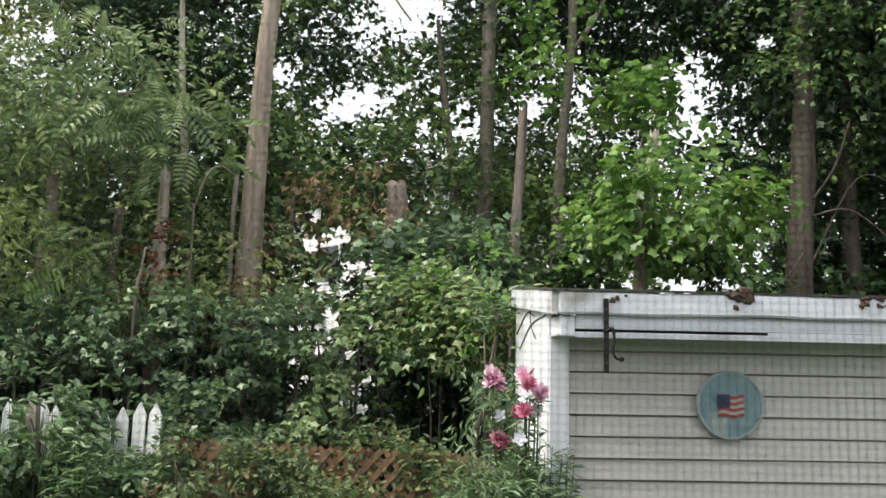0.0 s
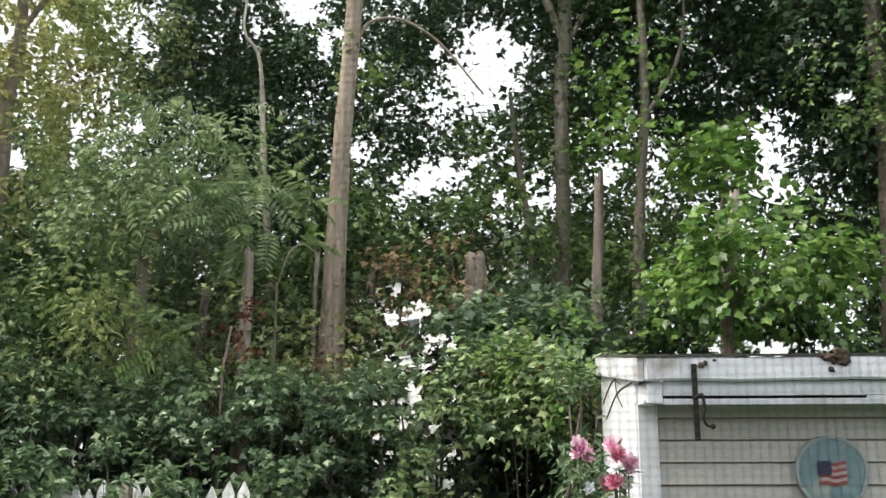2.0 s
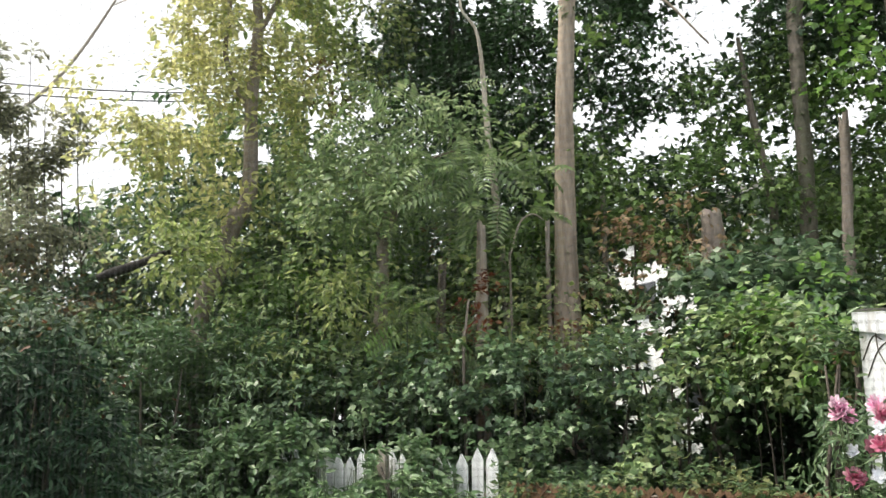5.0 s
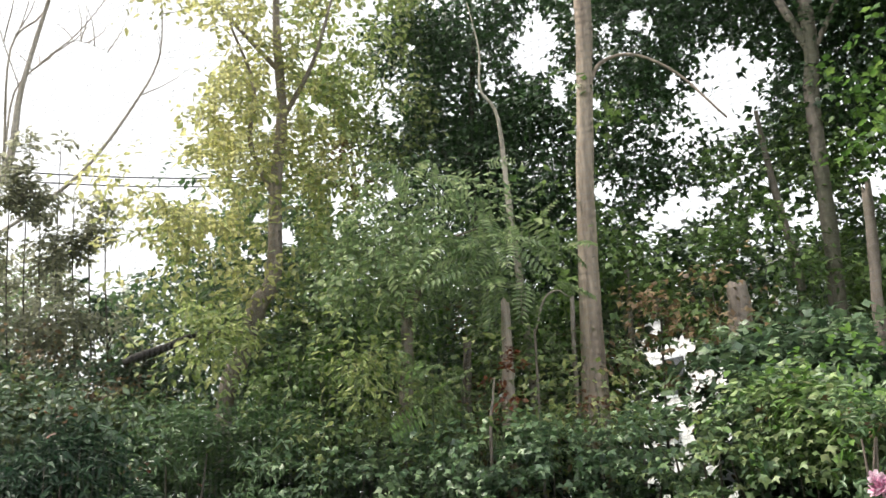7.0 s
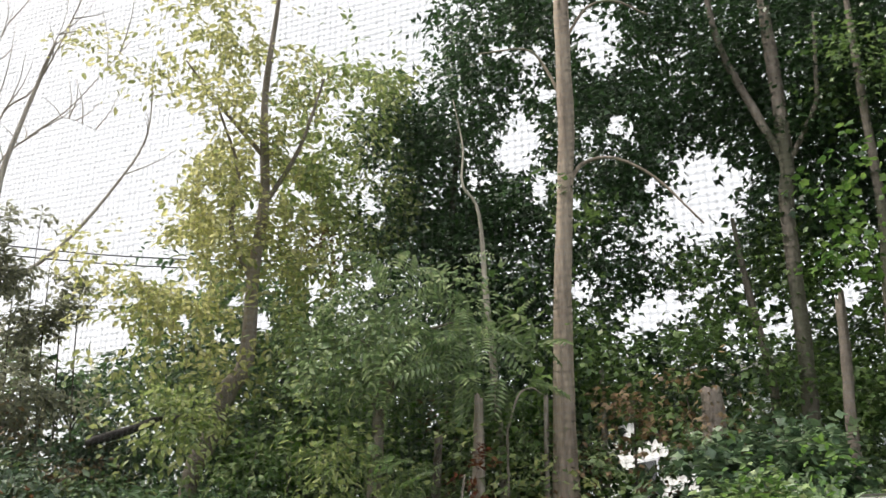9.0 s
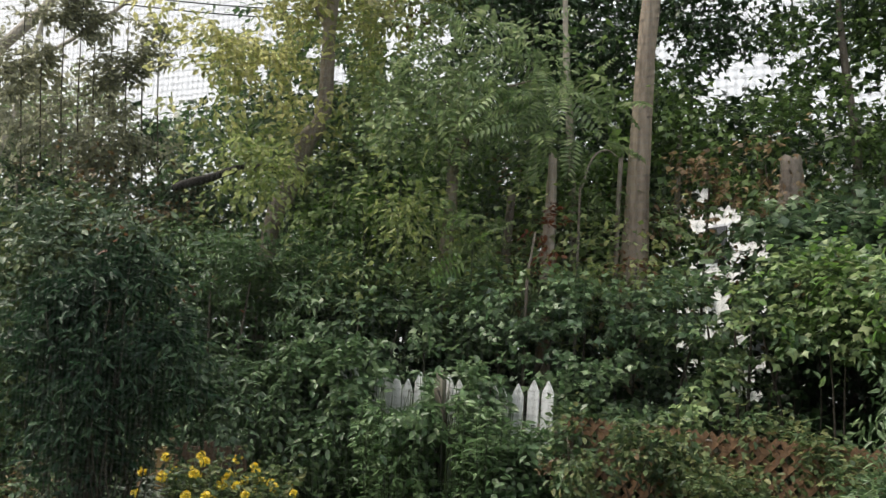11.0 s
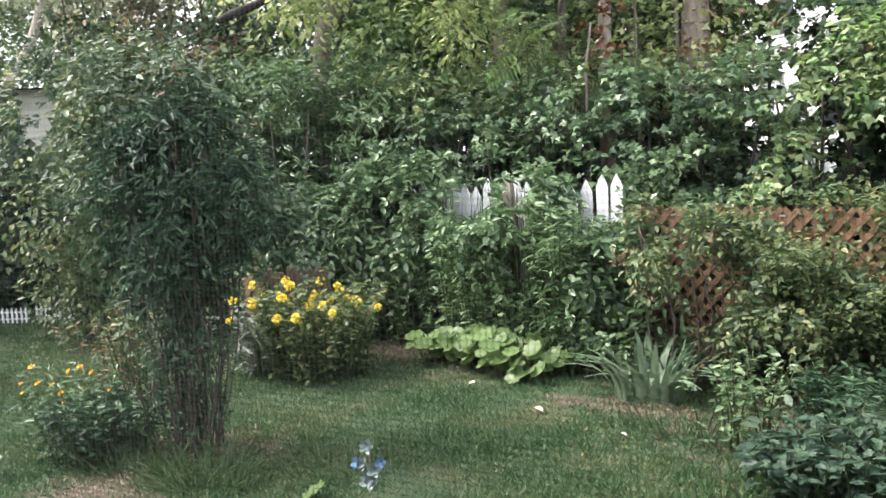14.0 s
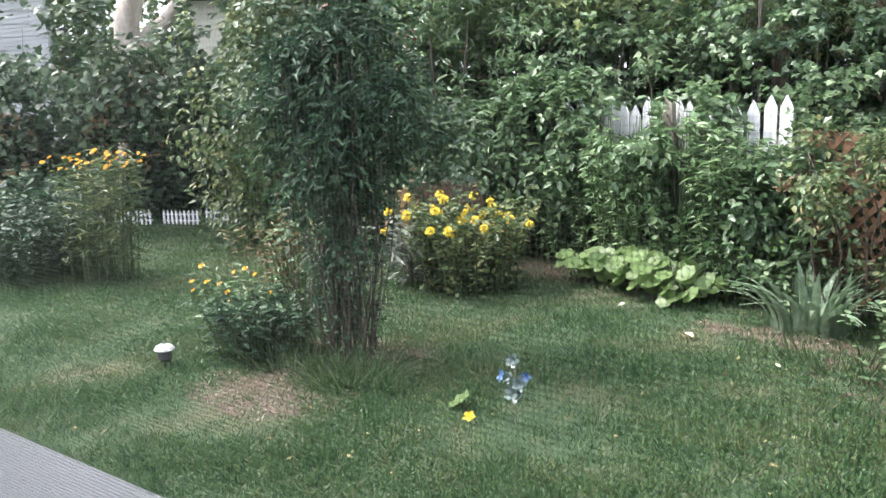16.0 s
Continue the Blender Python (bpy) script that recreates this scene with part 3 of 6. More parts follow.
# ---- the shed ----
def make_shed():
    shed = thing("shed", "white shed clad in lapped boards with a flat felt roof", "shed", at=(0.16, 5.67, 0), turn=WALL_TURN)
    wide, deep, low, eaves = 3.7, 1.5, 0.1, 2.005
    bm = bmesh.new()
    box(bm, 0.02, wide - 0.02, 0.02, deep, low - 0.1, eaves)
    part("wall_core", bm, M_GREYWOOD, shed)
    # lapped boards on the front
    pitch = 0.126
    me = bpy.data.meshes.new("board")
    b2 = bmesh.new()
    prof = [(0.0, 0.004), (-0.026, 0.006), (-0.024, 0.016), (-0.006, pitch - 0.006), (0.0, pitch - 0.006)]
    ends = [[b2.verts.new((x, y, z)) for y, z in prof] for x in (0, wide - 0.11)]
    for i in range(len(prof) - 1):
        b2.faces.new((ends[0][i], ends[1][i], ends[1][i + 1], ends[0][i + 1]))
    for e in ends:
        b2.faces.new(e)
    bmesh.ops.recalc_face_normals(b2, faces=b2.faces)
    b2.to_mesh(me)
    b2.free()
    me.materials.append(M_SIDING)
    for i in range(15):
        part("board", me, M_SIDING, shed).matrix_basis = pose(0.11, 0.02, low + pitch * i)
    bm = bmesh.new()
    box(bm, 0.0, 0.02, 0.1, deep, 0.05, eaves - 0.06)
    part("side_wall", bm, M_WHITE, shed, "flat white side wall")
    for b in ((0.0, 0.115, -0.032, 0.02), (-0.012, 0.02, 0.0, 0.1)):
        bm = bmesh.new()
        box(bm, *b, 0.05, eaves - 0.05, 0.004)
        part("corner_board", bm, M_WHITE, shed, "white corner board")
    # the front eave: soffit, lower board, upper board
    bm = bmesh.new()
    box(bm, 0.0, wide + 0.1, -0.27, 0.02, eaves - 0.065, eaves - 0.05)
    part("soffit", bm, M_FASCIA, shed)
    bm = bmesh.new()
    box(bm, 0.10, wide + 0.1, -0.285, -0.26, eaves - 0.026, eaves + 0.055, 0.004)
    part("lower_fascia", bm, M_FASCIA, shed, "weathered white fascia board")
    bm = bmesh.new()
    box(bm, 0.10, wide + 0.1, -0.282, -0.262, eaves - 0.075, eaves - 0.042, 0.003)
    part("drip_strip", bm, M_FASCIA, shed, "thin white strip under a dark slot")
    bm = bmesh.new()
    box(bm, 1.22, wide + 0.1, -0.2815, -0.262, eaves - 0.045, eaves - 0.022, 0.002)
    part("slot_filler", bm, M_FASCIA, shed, "white strip closing the slot")
    bm = bmesh.new()
    box(bm, 0.012, 0.10, -0.29, 0.0, eaves - 0.07, eaves + 0.05, 0.006)
    part("eave_return", bm, M_FASCIA, shed, "boxed end of the eave")
    bm = bmesh.new()
    box(bm, 0.0, wide + 0.12, -0.33, -0.285, eaves + 0.055, eaves + 0.185, 0.012)
    rng = random.Random(4)
    bmesh.ops.subdivide_edges(bm, edges=[e for e in bm.edges if abs(e.verts[0].co.x - e.verts[1].co.x) > 1], cuts=40)
    for v in bm.verts:
        v.co.z += 0.008 * noise.noise(Vector((v.co.x * 3, v.co.y, 0)))
        v.co.y += 0.006 * noise.noise(Vector((v.co.x * 4, v.co.z * 3, 5)))
    part("upper_fascia", bm, M_FASCIA, shed, "dented white metal edge of the roof")
    # side rake rising to the back
    rise = 0.17
    bm = bmesh.new()
    for z0, z1, x0, x1 in ((0.055, 0.185, -0.035, -0.002),):
        v = [bm.verts.new(c) for c in ((x0, -0.3, eaves + z0), (x0, deep, eaves + z0 + rise), (x0, deep, eaves + z1 + rise), (x0, -0.3, eaves + z1),
                                       (x1, -0.3, eaves + z0), (x1, deep, eaves + z0 + rise), (x1, deep, eaves + z1 + rise), (x1, -0.3, eaves + z1))]
        for f in ((0, 1, 2, 3), (7, 6, 5, 4), (0, 4, 5, 1), (1, 5, 6, 2), (2, 6, 7, 3), (3, 7, 4, 0)):
            bm.faces.new([v[i] for i in f])
    part("rake_board", bm, M_FASCIA, shed, "white side edge of the roof")
    bm = bmesh.new()
    v = [bm.verts.new(c) for c in ((0.0, 0, eaves - 0.06), (0.0, deep, eaves - 0.06), (0.0, deep, eaves + 0.1 + rise), (0.0, 0, eaves + 0.1),
                                   (0.018, 0, eaves - 0.06), (0.018, deep, eaves - 0.06), (0.018, deep, eaves + 0.1 + rise), (0.018, 0, eaves + 0.1))]
    for f in ((0, 1, 2, 3), (7, 6, 5, 4), (0, 4, 5, 1), (1, 5, 6, 2), (2, 6, 7, 3), (3, 7, 4, 0)):
        bm.faces.new([v[i] for i in f])
    part("gable_panel", bm, M_WHITE, shed, "white gable panel")
    bm = bmesh.new()
    v = [bm.verts.new(c) for c in ((-0.04, -0.335, eaves + 0.187), (wide + 0.12, -0.335, eaves + 0.187), (wide + 0.12, deep + 0.1, eaves + 0.2 + rise), (-0.04, deep + 0.1, eaves + 0.2 + rise),
                                   (-0.04, -0.335, eaves + 0.2), (wide + 0.12, -0.335, eaves + 0.2), (wide + 0.12, deep + 0.1, eaves + 0.215 + rise), (-0.04, deep + 0.1, eaves + 0.215 + rise))]
    for f in ((3, 2, 1, 0), (4, 5, 6, 7), (0, 1, 5, 4), (1, 2, 6, 5), (2, 3, 7, 6), (3, 0, 4, 7)):
        bm.faces.new([v[i] for i in f])
    part("roof", bm, M_ROOF, shed, "dark felt roof")
    moss = surface("moss", (0.03, 0.022, 0.018), (0.1, 0.07, 0.05), 30, 1.0, 0.8)
    for i in range(46):
        x, s = rng.choice((0.34, 1.75, 1.9, 2.3, 2.6)) + rng.uniform(-0.05, 0.05), rng.uniform(0.008, 0.022)
        z = eaves + 0.19 - rng.uniform(0.0, 0.09) ** 1.2
        if i < 20:  # a heap of dead leaves and moss, hanging over the edge
            x, s = rng.gauss(1.06, 0.045), rng.uniform(0.012, 0.03)
            z = eaves + 0.205 - abs(rng.gauss(0, 0.05))
        bm = bmesh.new()
        bmesh.ops.create_icosphere(bm, subdivisions=1, radius=s, matrix=pose(x, -0.333 - rng.uniform(0, 0.004), z))
        for v in bm.verts:
            v.co += Vector((rng.uniform(-1, 1), rng.uniform(-1, 1) * 0.3, rng.uniform(-1, 1))) * s * 0.5
        part("moss_clump", bm, moss, shed, "dark moss and dirt on the roof edge")
    return shed


make_shed()


def shed_place(x, y, z):
    return pose(0.16, 5.67, 0, 0, 0, WALL_TURN) @ Vector((x, y, z))


def make_plaque():
    """A round garden plaque with a flag shape in its middle, hung on the boards."""
    blue = surface("plaque_blue", (0.1, 0.19, 0.22), (0.22, 0.31, 0.33), 9, 0.4, 0.1, 40, (0.34, 0.37, 0.34))
    rim = surface("plaque_rim", (0.22, 0.27, 0.28), (0.36, 0.4, 0.4), 14, 0.35, 0.1)
    red, white, navy = (surface(nm, a, b, 20, 0.5, 0.05) for nm, a, b in (
        ("flag_red", (0.2, 0.03, 0.03), (0.32, 0.06, 0.05)), ("flag_white", (0.3, 0.27, 0.27), (0.42, 0.38, 0.37)), ("flag_navy", (0.015, 0.02, 0.05), (0.03, 0.04, 0.09))))
    at = shed_place(1.08, -0.03, 1.56)
    ob = thing("wall_plaque", "round pale blue plaque with a flag, hung on the shed", "plaque", at=at, turn=WALL_TURN)

    def disc(r, y0, y1, k=40, inner=0.0):
        bm = bmesh.new()
        a = [2 * math.pi * i / k for i in range(k)]
        rows = [[bm.verts.new((rr * math.cos(q), yy, rr * math.sin(q))) for q in a] for rr, yy in ((r, y1), (r, y0 + 0.004), (r - 0.004, y0), (max(inner, 0.001), y0), (max(inner, 0.001), y1))]
        for i in range(4):
            for j in range(k):
                bm.faces.new((rows[i][j], rows[i][(j + 1) % k], rows[i + 1][(j + 1) % k], rows[i + 1][j]))
        return bm

    part("disc", disc(0.194, -0.012, 0.004), blue, ob)
    part("rim", disc(0.205, -0.017, 0.006, 40, 0.186), rim, ob, "pale glassy rim")
    rows = 7
    for i in range(rows):
        bm = bmesh.new()
        z = 0.055 - 0.018 * i
        wave = [bm.verts.new((-0.075 + 0.0172 * k, -0.018, z + dz + 0.006 * math.sin(k * 0.9))) for dz in (0, -0.018) for k in range(10)]
        back = [bm.verts.new((w.co.x, -0.013, w.co.z)) for w in wave]
        for k in range(9):
            bm.faces.new((wave[k], wave[k + 1], wave[k + 11], wave[k + 10]))
            bm.faces.new((back[k], back[k + 10], back[k + 11], back[k + 1]))
            bm.faces.new((wave[k], back[k], back[k + 1], wave[k + 1]))
            bm.faces.new((wave[k + 10], wave[k + 11], back[k + 11], back[k + 10]))
        part("flag_stripe", bm, red if i % 2 == 0 else white, ob)
    bm = bmesh.new()
    box(bm, -0.082, -0.005, -0.0225, -0.0185, -0.015, 0.062)
    part("flag_field", bm, navy, ob, "dark blue flag corner")


make_plaque()


def make_bracket():
    ob = thing("iron_bracket", "dark rusty iron plant bracket on the shed eave", "bracket", at=shed_place(0.265, -0.342, 1.765), turn=WALL_TURN)
    bm = bmesh.new()
    box(bm, -0.015, 0.015, -0.012, 0.0, -0.03, 0.385, 0.002)
    part("strap", bm, M_IRON, ob)
    tube("hook", [(0.0, -0.012, 0.2, 0.009), (0.03, -0.03, 0.215, 0.009), (0.04, -0.03, 0.15, 0.009), (0.03, -0.03, 0.09, 0.008), (0.05, -0.03, 0.05, 0.007), (0.075, -0.03, 0.045, 0.006)], M_IRON, ob, sides=6)
    bm = bmesh.new()
    bmesh.ops.create_icosphere(bm, subdivisions=2, radius=0.016, matrix=pose(0.08, -0.03, 0.045))
    part("knob", bm, M_IRON, ob)


make_bracket()


def make_tendrils():
    """Bare dead stems of a climber on the side of the shed."""
    ob = thing("dead_vine", "thin dark bare stems of a climber on the shed wall", "vine")
    for ends in (((1.25, 1.9), (0.7, 2.05), (0.1, 2.08)), ((1.4, 2.02), (0.9, 2.14), (0.55, 2.1)), ((0.75, 2.18), (0.72, 2.05), (0.5, 1.95))):
        tube("tendril", [(*shed_place(-0.004, y, z), 0.004) for y, z in ends], M_BARK_DARK, ob, sides=5)


make_tendrils()


def make_old_boards():
    """A short run of old brown fence boards behind the flowers."""
    wood = surface("old_brown_boards", (0.045, 0.03, 0.021), (0.13, 0.085, 0.056), 9, 0.9, 0.5, 60, (0.05, 0.04, 0.035), stretch=(1, 1, 0.2))
    tan = surface("tan_board", (0.24, 0.16, 0.07), (0.46, 0.33, 0.16), 9, 0.9, 0.5, 60, (0.12, 0.09, 0.05), stretch=(1, 1, 0.2))
    p = spot(-43.9, 8.15, 0)
    ob = thing("board_fence", "short old fence of brown boards with one tan board", "fence", at=(p.x, p.y, 0), turn=43)
    rng = random.Random(14)
    for i in range(6):
        bm = bmesh.new()
        box(bm, -0.055, 0.055, -0.01, 0.01, -0.02, 0.8 + rng.uniform(-0.06, 0.03), 0.003)
        part("board", bm, tan if i == 0 else wood, ob, "tan board" if i == 0 else "").matrix_basis = pose(0.122 * i, 0, 0, 0, rng.uniform(-1.5, 1.5), 0)
    bm = bmesh.new()
    box(bm, -0.06, 0.68, 0.012, 0.045, 0.55, 0.62, 0.003)
    part("rail", bm, wood, ob)


make_old_boards()


def make_cables():
    """Two overhead wires behind the trees."""
    for tilt in (18.7, 18.2):
        ob = thing("overhead_cable", "thin dark overhead wire behind the trees", "cable", "overhead wires")
        line = [(*at_tilt(b, tilt + 0.9 * (b + 62) / 28 - 0.25 * math.sin(math.pi * (b + 62) / 28), 15.0), 0.011) for b in (-62, -55, -48, -41, -34)]
        tube("wire", line, M_ROOF, ob, sides=5)


make_cables()

# ---- fences ----
def picket_mesh(w, h, mat, d=0.018):
    bm = bmesh.new()
    prof = [(-w / 2, 0), (w / 2, 0), (w / 2, h - w * 0.95), (w * 0.12, h - 0.02), (0, h), (-w * 0.12, h - 0.02), (-w / 2, h - w * 0.95)]
    f = [bm.verts.new((x, -d / 2, z)) for x, z in prof]
    b = [bm.verts.new((x, d / 2, z)) for x, z in prof]
    bm.faces.new(f)
    bm.faces.new(b[::-1])
    for i in range(len(prof)):
        j = (i + 1) % len(prof)
        bm.faces.new((f[i], b[i], b[j], f[j]))
    bmesh.ops.recalc_face_normals(bm, faces=bm.faces)
    me = bpy.data.meshes.new("picket")
    bm.to_mesh(me)
    bm.free()
    me.materials.append(mat)
    return me


def make_picket_fence():
    a, b = spot(-35.5, 8.95, 0), spot(-21.35, 7.4, 0)
    turn = math.degrees(math.atan2(b.y - a.y, b.x - a.x))
    fence = thing("picket_fence", "old white picket fence overgrown with weeds and vines", "fence", at=(a.x, a.y, 0.04), turn=turn)
    long = (b - a).length
    shapes = [picket_mesh(0.1, h, M_PICKET) for h in (1.35, 1.38, 1.42)]
    rng = random.Random(8)
    n = int(long / 0.114)
    for i in range(n):
        x = long * (1 - (i + 0.5) / n)
        p = part("picket", shapes[i % 3] if i > 2 else shapes[2 - (i == 2)], M_PICKET, fence)
        p.matrix_basis = pose(x, 0, 0, rng.uniform(-1, 1), rng.uniform(-1.5, 1.5), 0)
    for z in (0.35, 1.0):
        bm = bmesh.new()
        box(bm, -0.05, long + 0.05, 0.012, 0.05, z, z + 0.08, 0.004)
        part("rail", bm, M_GREYWOOD, fence, "grey weathered rail")
    post = picket_mesh(0.09, 1.45, M_GREYWOOD, 0.06)
    for x in (long - 0.955, 0.35):
        part("post", post, M_GREYWOOD, fence, "grey weathered post").matrix_basis = pose(x, -0.09, 0, 0, -2.0, 0)


make_picket_fence()


def make_lattice():
    a, b = spot(-20.6, 7.6, 0), spot(-2.2, 6.35, 0)
    turn = math.degrees(math.atan2(b.y - a.y, b.x - a.x))
    fence = thing("lattice_fence", "brown diamond lattice fence panel behind the plants", "fence", at=(a.x, a.y, 0.03), turn=turn)
    long, high, step, w = (b - a).length, 1.15, 0.129, 0.043
    for sign, y in ((1, 0.0), (-1, 0.009)):
        k = -int(high / step) - 1
        while k * step < long + high:
            x0 = k * step if sign > 0 else k * step + high
            lo, hi = 0.0, high
            # clip the slat to the panel
            if sign > 0:
                lo, hi = max(lo, -x0), min(hi, long - x0)
            else:
                lo, hi = max(lo, x0 - long), min(hi, x0)
            k += 1
            if hi - lo < 0.06:
                continue
            bm = bmesh.new()
            p, q = Vector((x0 + sign * lo, 0, lo)), Vector((x0 + sign * hi, 0, hi))
            mid, size = (p + q) / 2, (q - p).length
            box(bm, -size / 2, size / 2, y, y + 0.008, -w / 2, w / 2)
            s = part("slat", bm, M_LATTICE, fence)
            s.matrix_basis = pose(mid.x, 0, mid.z, 0, -45 * sign, 0)
    for z in (0.0, high - 0.09):
        bm = bmesh.new()
        box(bm, -0.03, long + 0.03, 0.018, 0.04, z, z + 0.03, 0.003)
        part("rail", bm, M_LATTICE, fence)
    for x in (-0.05, long / 2, long + 0.03):
        bm = bmesh.new()
        box(bm, x - 0.035, x + 0.035, 0.03, 0.1, -0.03, high - 0.05, 0.006)
        part("post", bm, M_GREYWOOD, fence)


make_lattice()


def make_edging():
    """Low white plastic border fencing, in short panels."""
    plastic = surface("white_plastic", (0.7, 0.72, 0.73), (0.84, 0.85, 0.85), 8, 0.45, 0.05)
    me = picket_mesh(0.026, 0.2, plastic, 0.012)
    first = thing("border_fence", "low white plastic picket border panel in the grass", "fence", "border panels along the lawn", at=(0, 0, 0))
    for i in range(9):
        part("picket", me, plastic, first).matrix_basis = pose(-0.24 + 0.06 * i, 0, 0)
    for z in (0.05, 0.13):
        bm = bmesh.new()
        box(bm, -0.27, 0.27, 0.007, 0.016, z, z + 0.016, 0.002)
        part("rail", bm, plastic, first)
    places = [(-60.0, 12.45, 26), (-57.35, 12.2, 24), (-54.9, 12.05, 22), (-62.6, 12.7, 30)]
    for i, (b, d, turn) in enumerate(places):
        p = spot(b, d, 0)
        m = pose(p.x, p.y, ground_height(p.x, p.y) - 0.01, 0, (i * 37 % 5) - 2, turn)
        if i == 0:
            first.matrix_basis = m
        else:
            copy_thing(first, m)


make_edging()


# ---- trees ----
GAPS += [(-10.7, 16.2, 2.3, 1.5), (-6.9, 23.0, 2.7, 2.7), (10.4, 17.2, 1.4, 2.3), (0.4, 16.2, 0.9, 0.7), (-14.6, 17.9, 1.1, 0.9), (-19.3, 26.2, 1.3, 1.5), (-11.6, 8.4, 0.6, 0.35), (-10.8, 4.9, 0.4, 0.3), (-9.6, 0.5, 0.4, 0.6), (-12.0, 3.0, 0.3, 0.4), (-9.0, 3.4, 0.3, 0.4), (-13.2, 7.6, 0.3, 0.3), (9.2, 5.6, 1.1, 0.45), (12.2, 5.6, 0.8, 0.4), (6.2, 5.6, 0.6, 0.35), (4.8, 5.6, 0.35, 0.3), (-17.5, 24.0, 0.6, 0.9), (14.6, 19.5, 0.7, 0.6),
         (-44.4, 14.3, 1.9, 1.3), (-43.6, 23.5, 2.8, 5.0)]


def trunk_part(tree, points, mat, name="trunk", seed=1, sides=12, ragged=0.0, grounded=True, label="", parent=None):
    pts = list(points)
    if grounded:
        x, y, z, r = pts[0]
        x2, y2, z2, _ = pts[1]
        k = (z + 0.1) / max(z2 - z, 0.3)
        gx, gy = x - (x2 - x) * min(k, 1.0) * 0.6, y - (y2 - y) * min(k, 1.0) * 0.6
        pts = [(gx, gy, -0.1, r * 1.45), (gx, gy, 0.3, r * 1.15)] + pts
    return tube(name, pts, mat, parent or tree, label, sides, 5, 0.05, seed, ragged)


gap_rng = random.Random(2)
for _ in range(64):  # specks of light through the hedge in front of the white house
    GAPS.append((gap_rng.uniform(-14.2, -8.6), gap_rng.uniform(-2.4, 9.0), gap_rng.uniform(0.24, 0.5), gap_rng.uniform(0.2, 0.46)))
for _ in range(44):  # specks of sky in the crowns
    GAPS.append((gap_rng.uniform(-44, -9), gap_rng.uniform(18, 35), gap_rng.uniform(0.2, 0.5), gap_rng.uniform(0.2, 0.5)))
for _ in range(62):
    GAPS.append((gap_rng.uniform(-45, -31), gap_rng.uniform(14, 36), gap_rng.uniform(0.35, 0.85), gap_rng.uniform(0.35, 0.85)))
for _ in range(5):
    GAPS.append((gap_rng.uniform(-9, 9), gap_rng.uniform(13.5, 19), gap_rng.uniform(0.2, 0.5), gap_rng.uniform(0.2, 0.4)))
for _ in range(16):
    GAPS.append((gap_rng.uniform(-20, -11), gap_rng.uniform(27, 35), gap_rng.uniform(0.4, 0.8), gap_rng.uniform(0.3, 0.7)))
GAPS += [(-33.5, 33.8, 3.4, 2.2), (-28.8, 33.6, 1.9, 2.2), (-18.3, 27.2, 1.3, 1.4), (-12.5, 32.5, 2.0, 2.2), (-18, 31, 1.0, 1.4), (-42.5, 24.5, 1.6, 1.6)]
GAPS += [(-54.8, 3.4, 1.1, 1.8), (-59.0, 4.2, 1.0, 1.6), (-57.0, 4.2, 0.7, 1.2), (-65.5, 4.0, 1.4, 2.0), (-10.4, 1.2, 0.6, 0.6), (-10.0, -0.8, 0.7, 0.8), (-10.6, 5.6, 0.7, 1.1), (-12.4, 5.4, 0.6, 0.4), (-11.4, 7.9, 1.2, 0.6), (-12.6, 9.6, 0.8, 0.5), (-9.2, 7.4, 0.6, 0.4), (-11.6, 2.9, 0.7, 0.4), (-12.4, 1.4, 0.6, 0.7), (-9.8, -2.0, 0.7, 0.5), (-30.5, -3.0, 1.5, 1.3), (-22.6, -2.9, 1.35, 1.3), (-27.3, -4.6, 0.75, 3.4)]


def make_tree(label, trunk, mat, limbs=(), crowns=(), ragged=0.0, seed=1, name="tree", category="tree"):
    """A tree at its base: trunk, limbs and leaves. Limbs and crowns are given in the garden's coordinates."""
    tree = thing(name, label, category)
    trunk_part(tree, trunk, mat, seed=seed, ragged=ragged)
    for i, limb in enumerate(limbs):
        trunk_part(tree, limb, mat, "limb", seed + i + 1, 7, 0, False)
    for i, (nm, m, rows, shape, size, layers, reach) in enumerate(crowns):
        foliage(nm, tree, m, crown_at(rows), shape, size, seed * 7 + i, per=2 if shape is L_FEATHER else 7, layers=layers, reach=reach)
    return tree


def twiggy(tree, start, goals, mat, r=0.03, seed=1):
    """Thin limbs from a point on the trunk to places in the crown."""
    rng = random.Random(seed)
    for g in goals:
        a, b = Vector(start), Vector(g)
        mid = (a + b) / 2 + Vector((rng.uniform(-0.2, 0.2), rng.uniform(-0.2, 0.2), rng.uniform(0.0, 0.3)))
        tube("limb", [(*a, r), (*mid, r * 0.7), (*b, r * 0.3)], mat, tree, sides=6, steps=3)


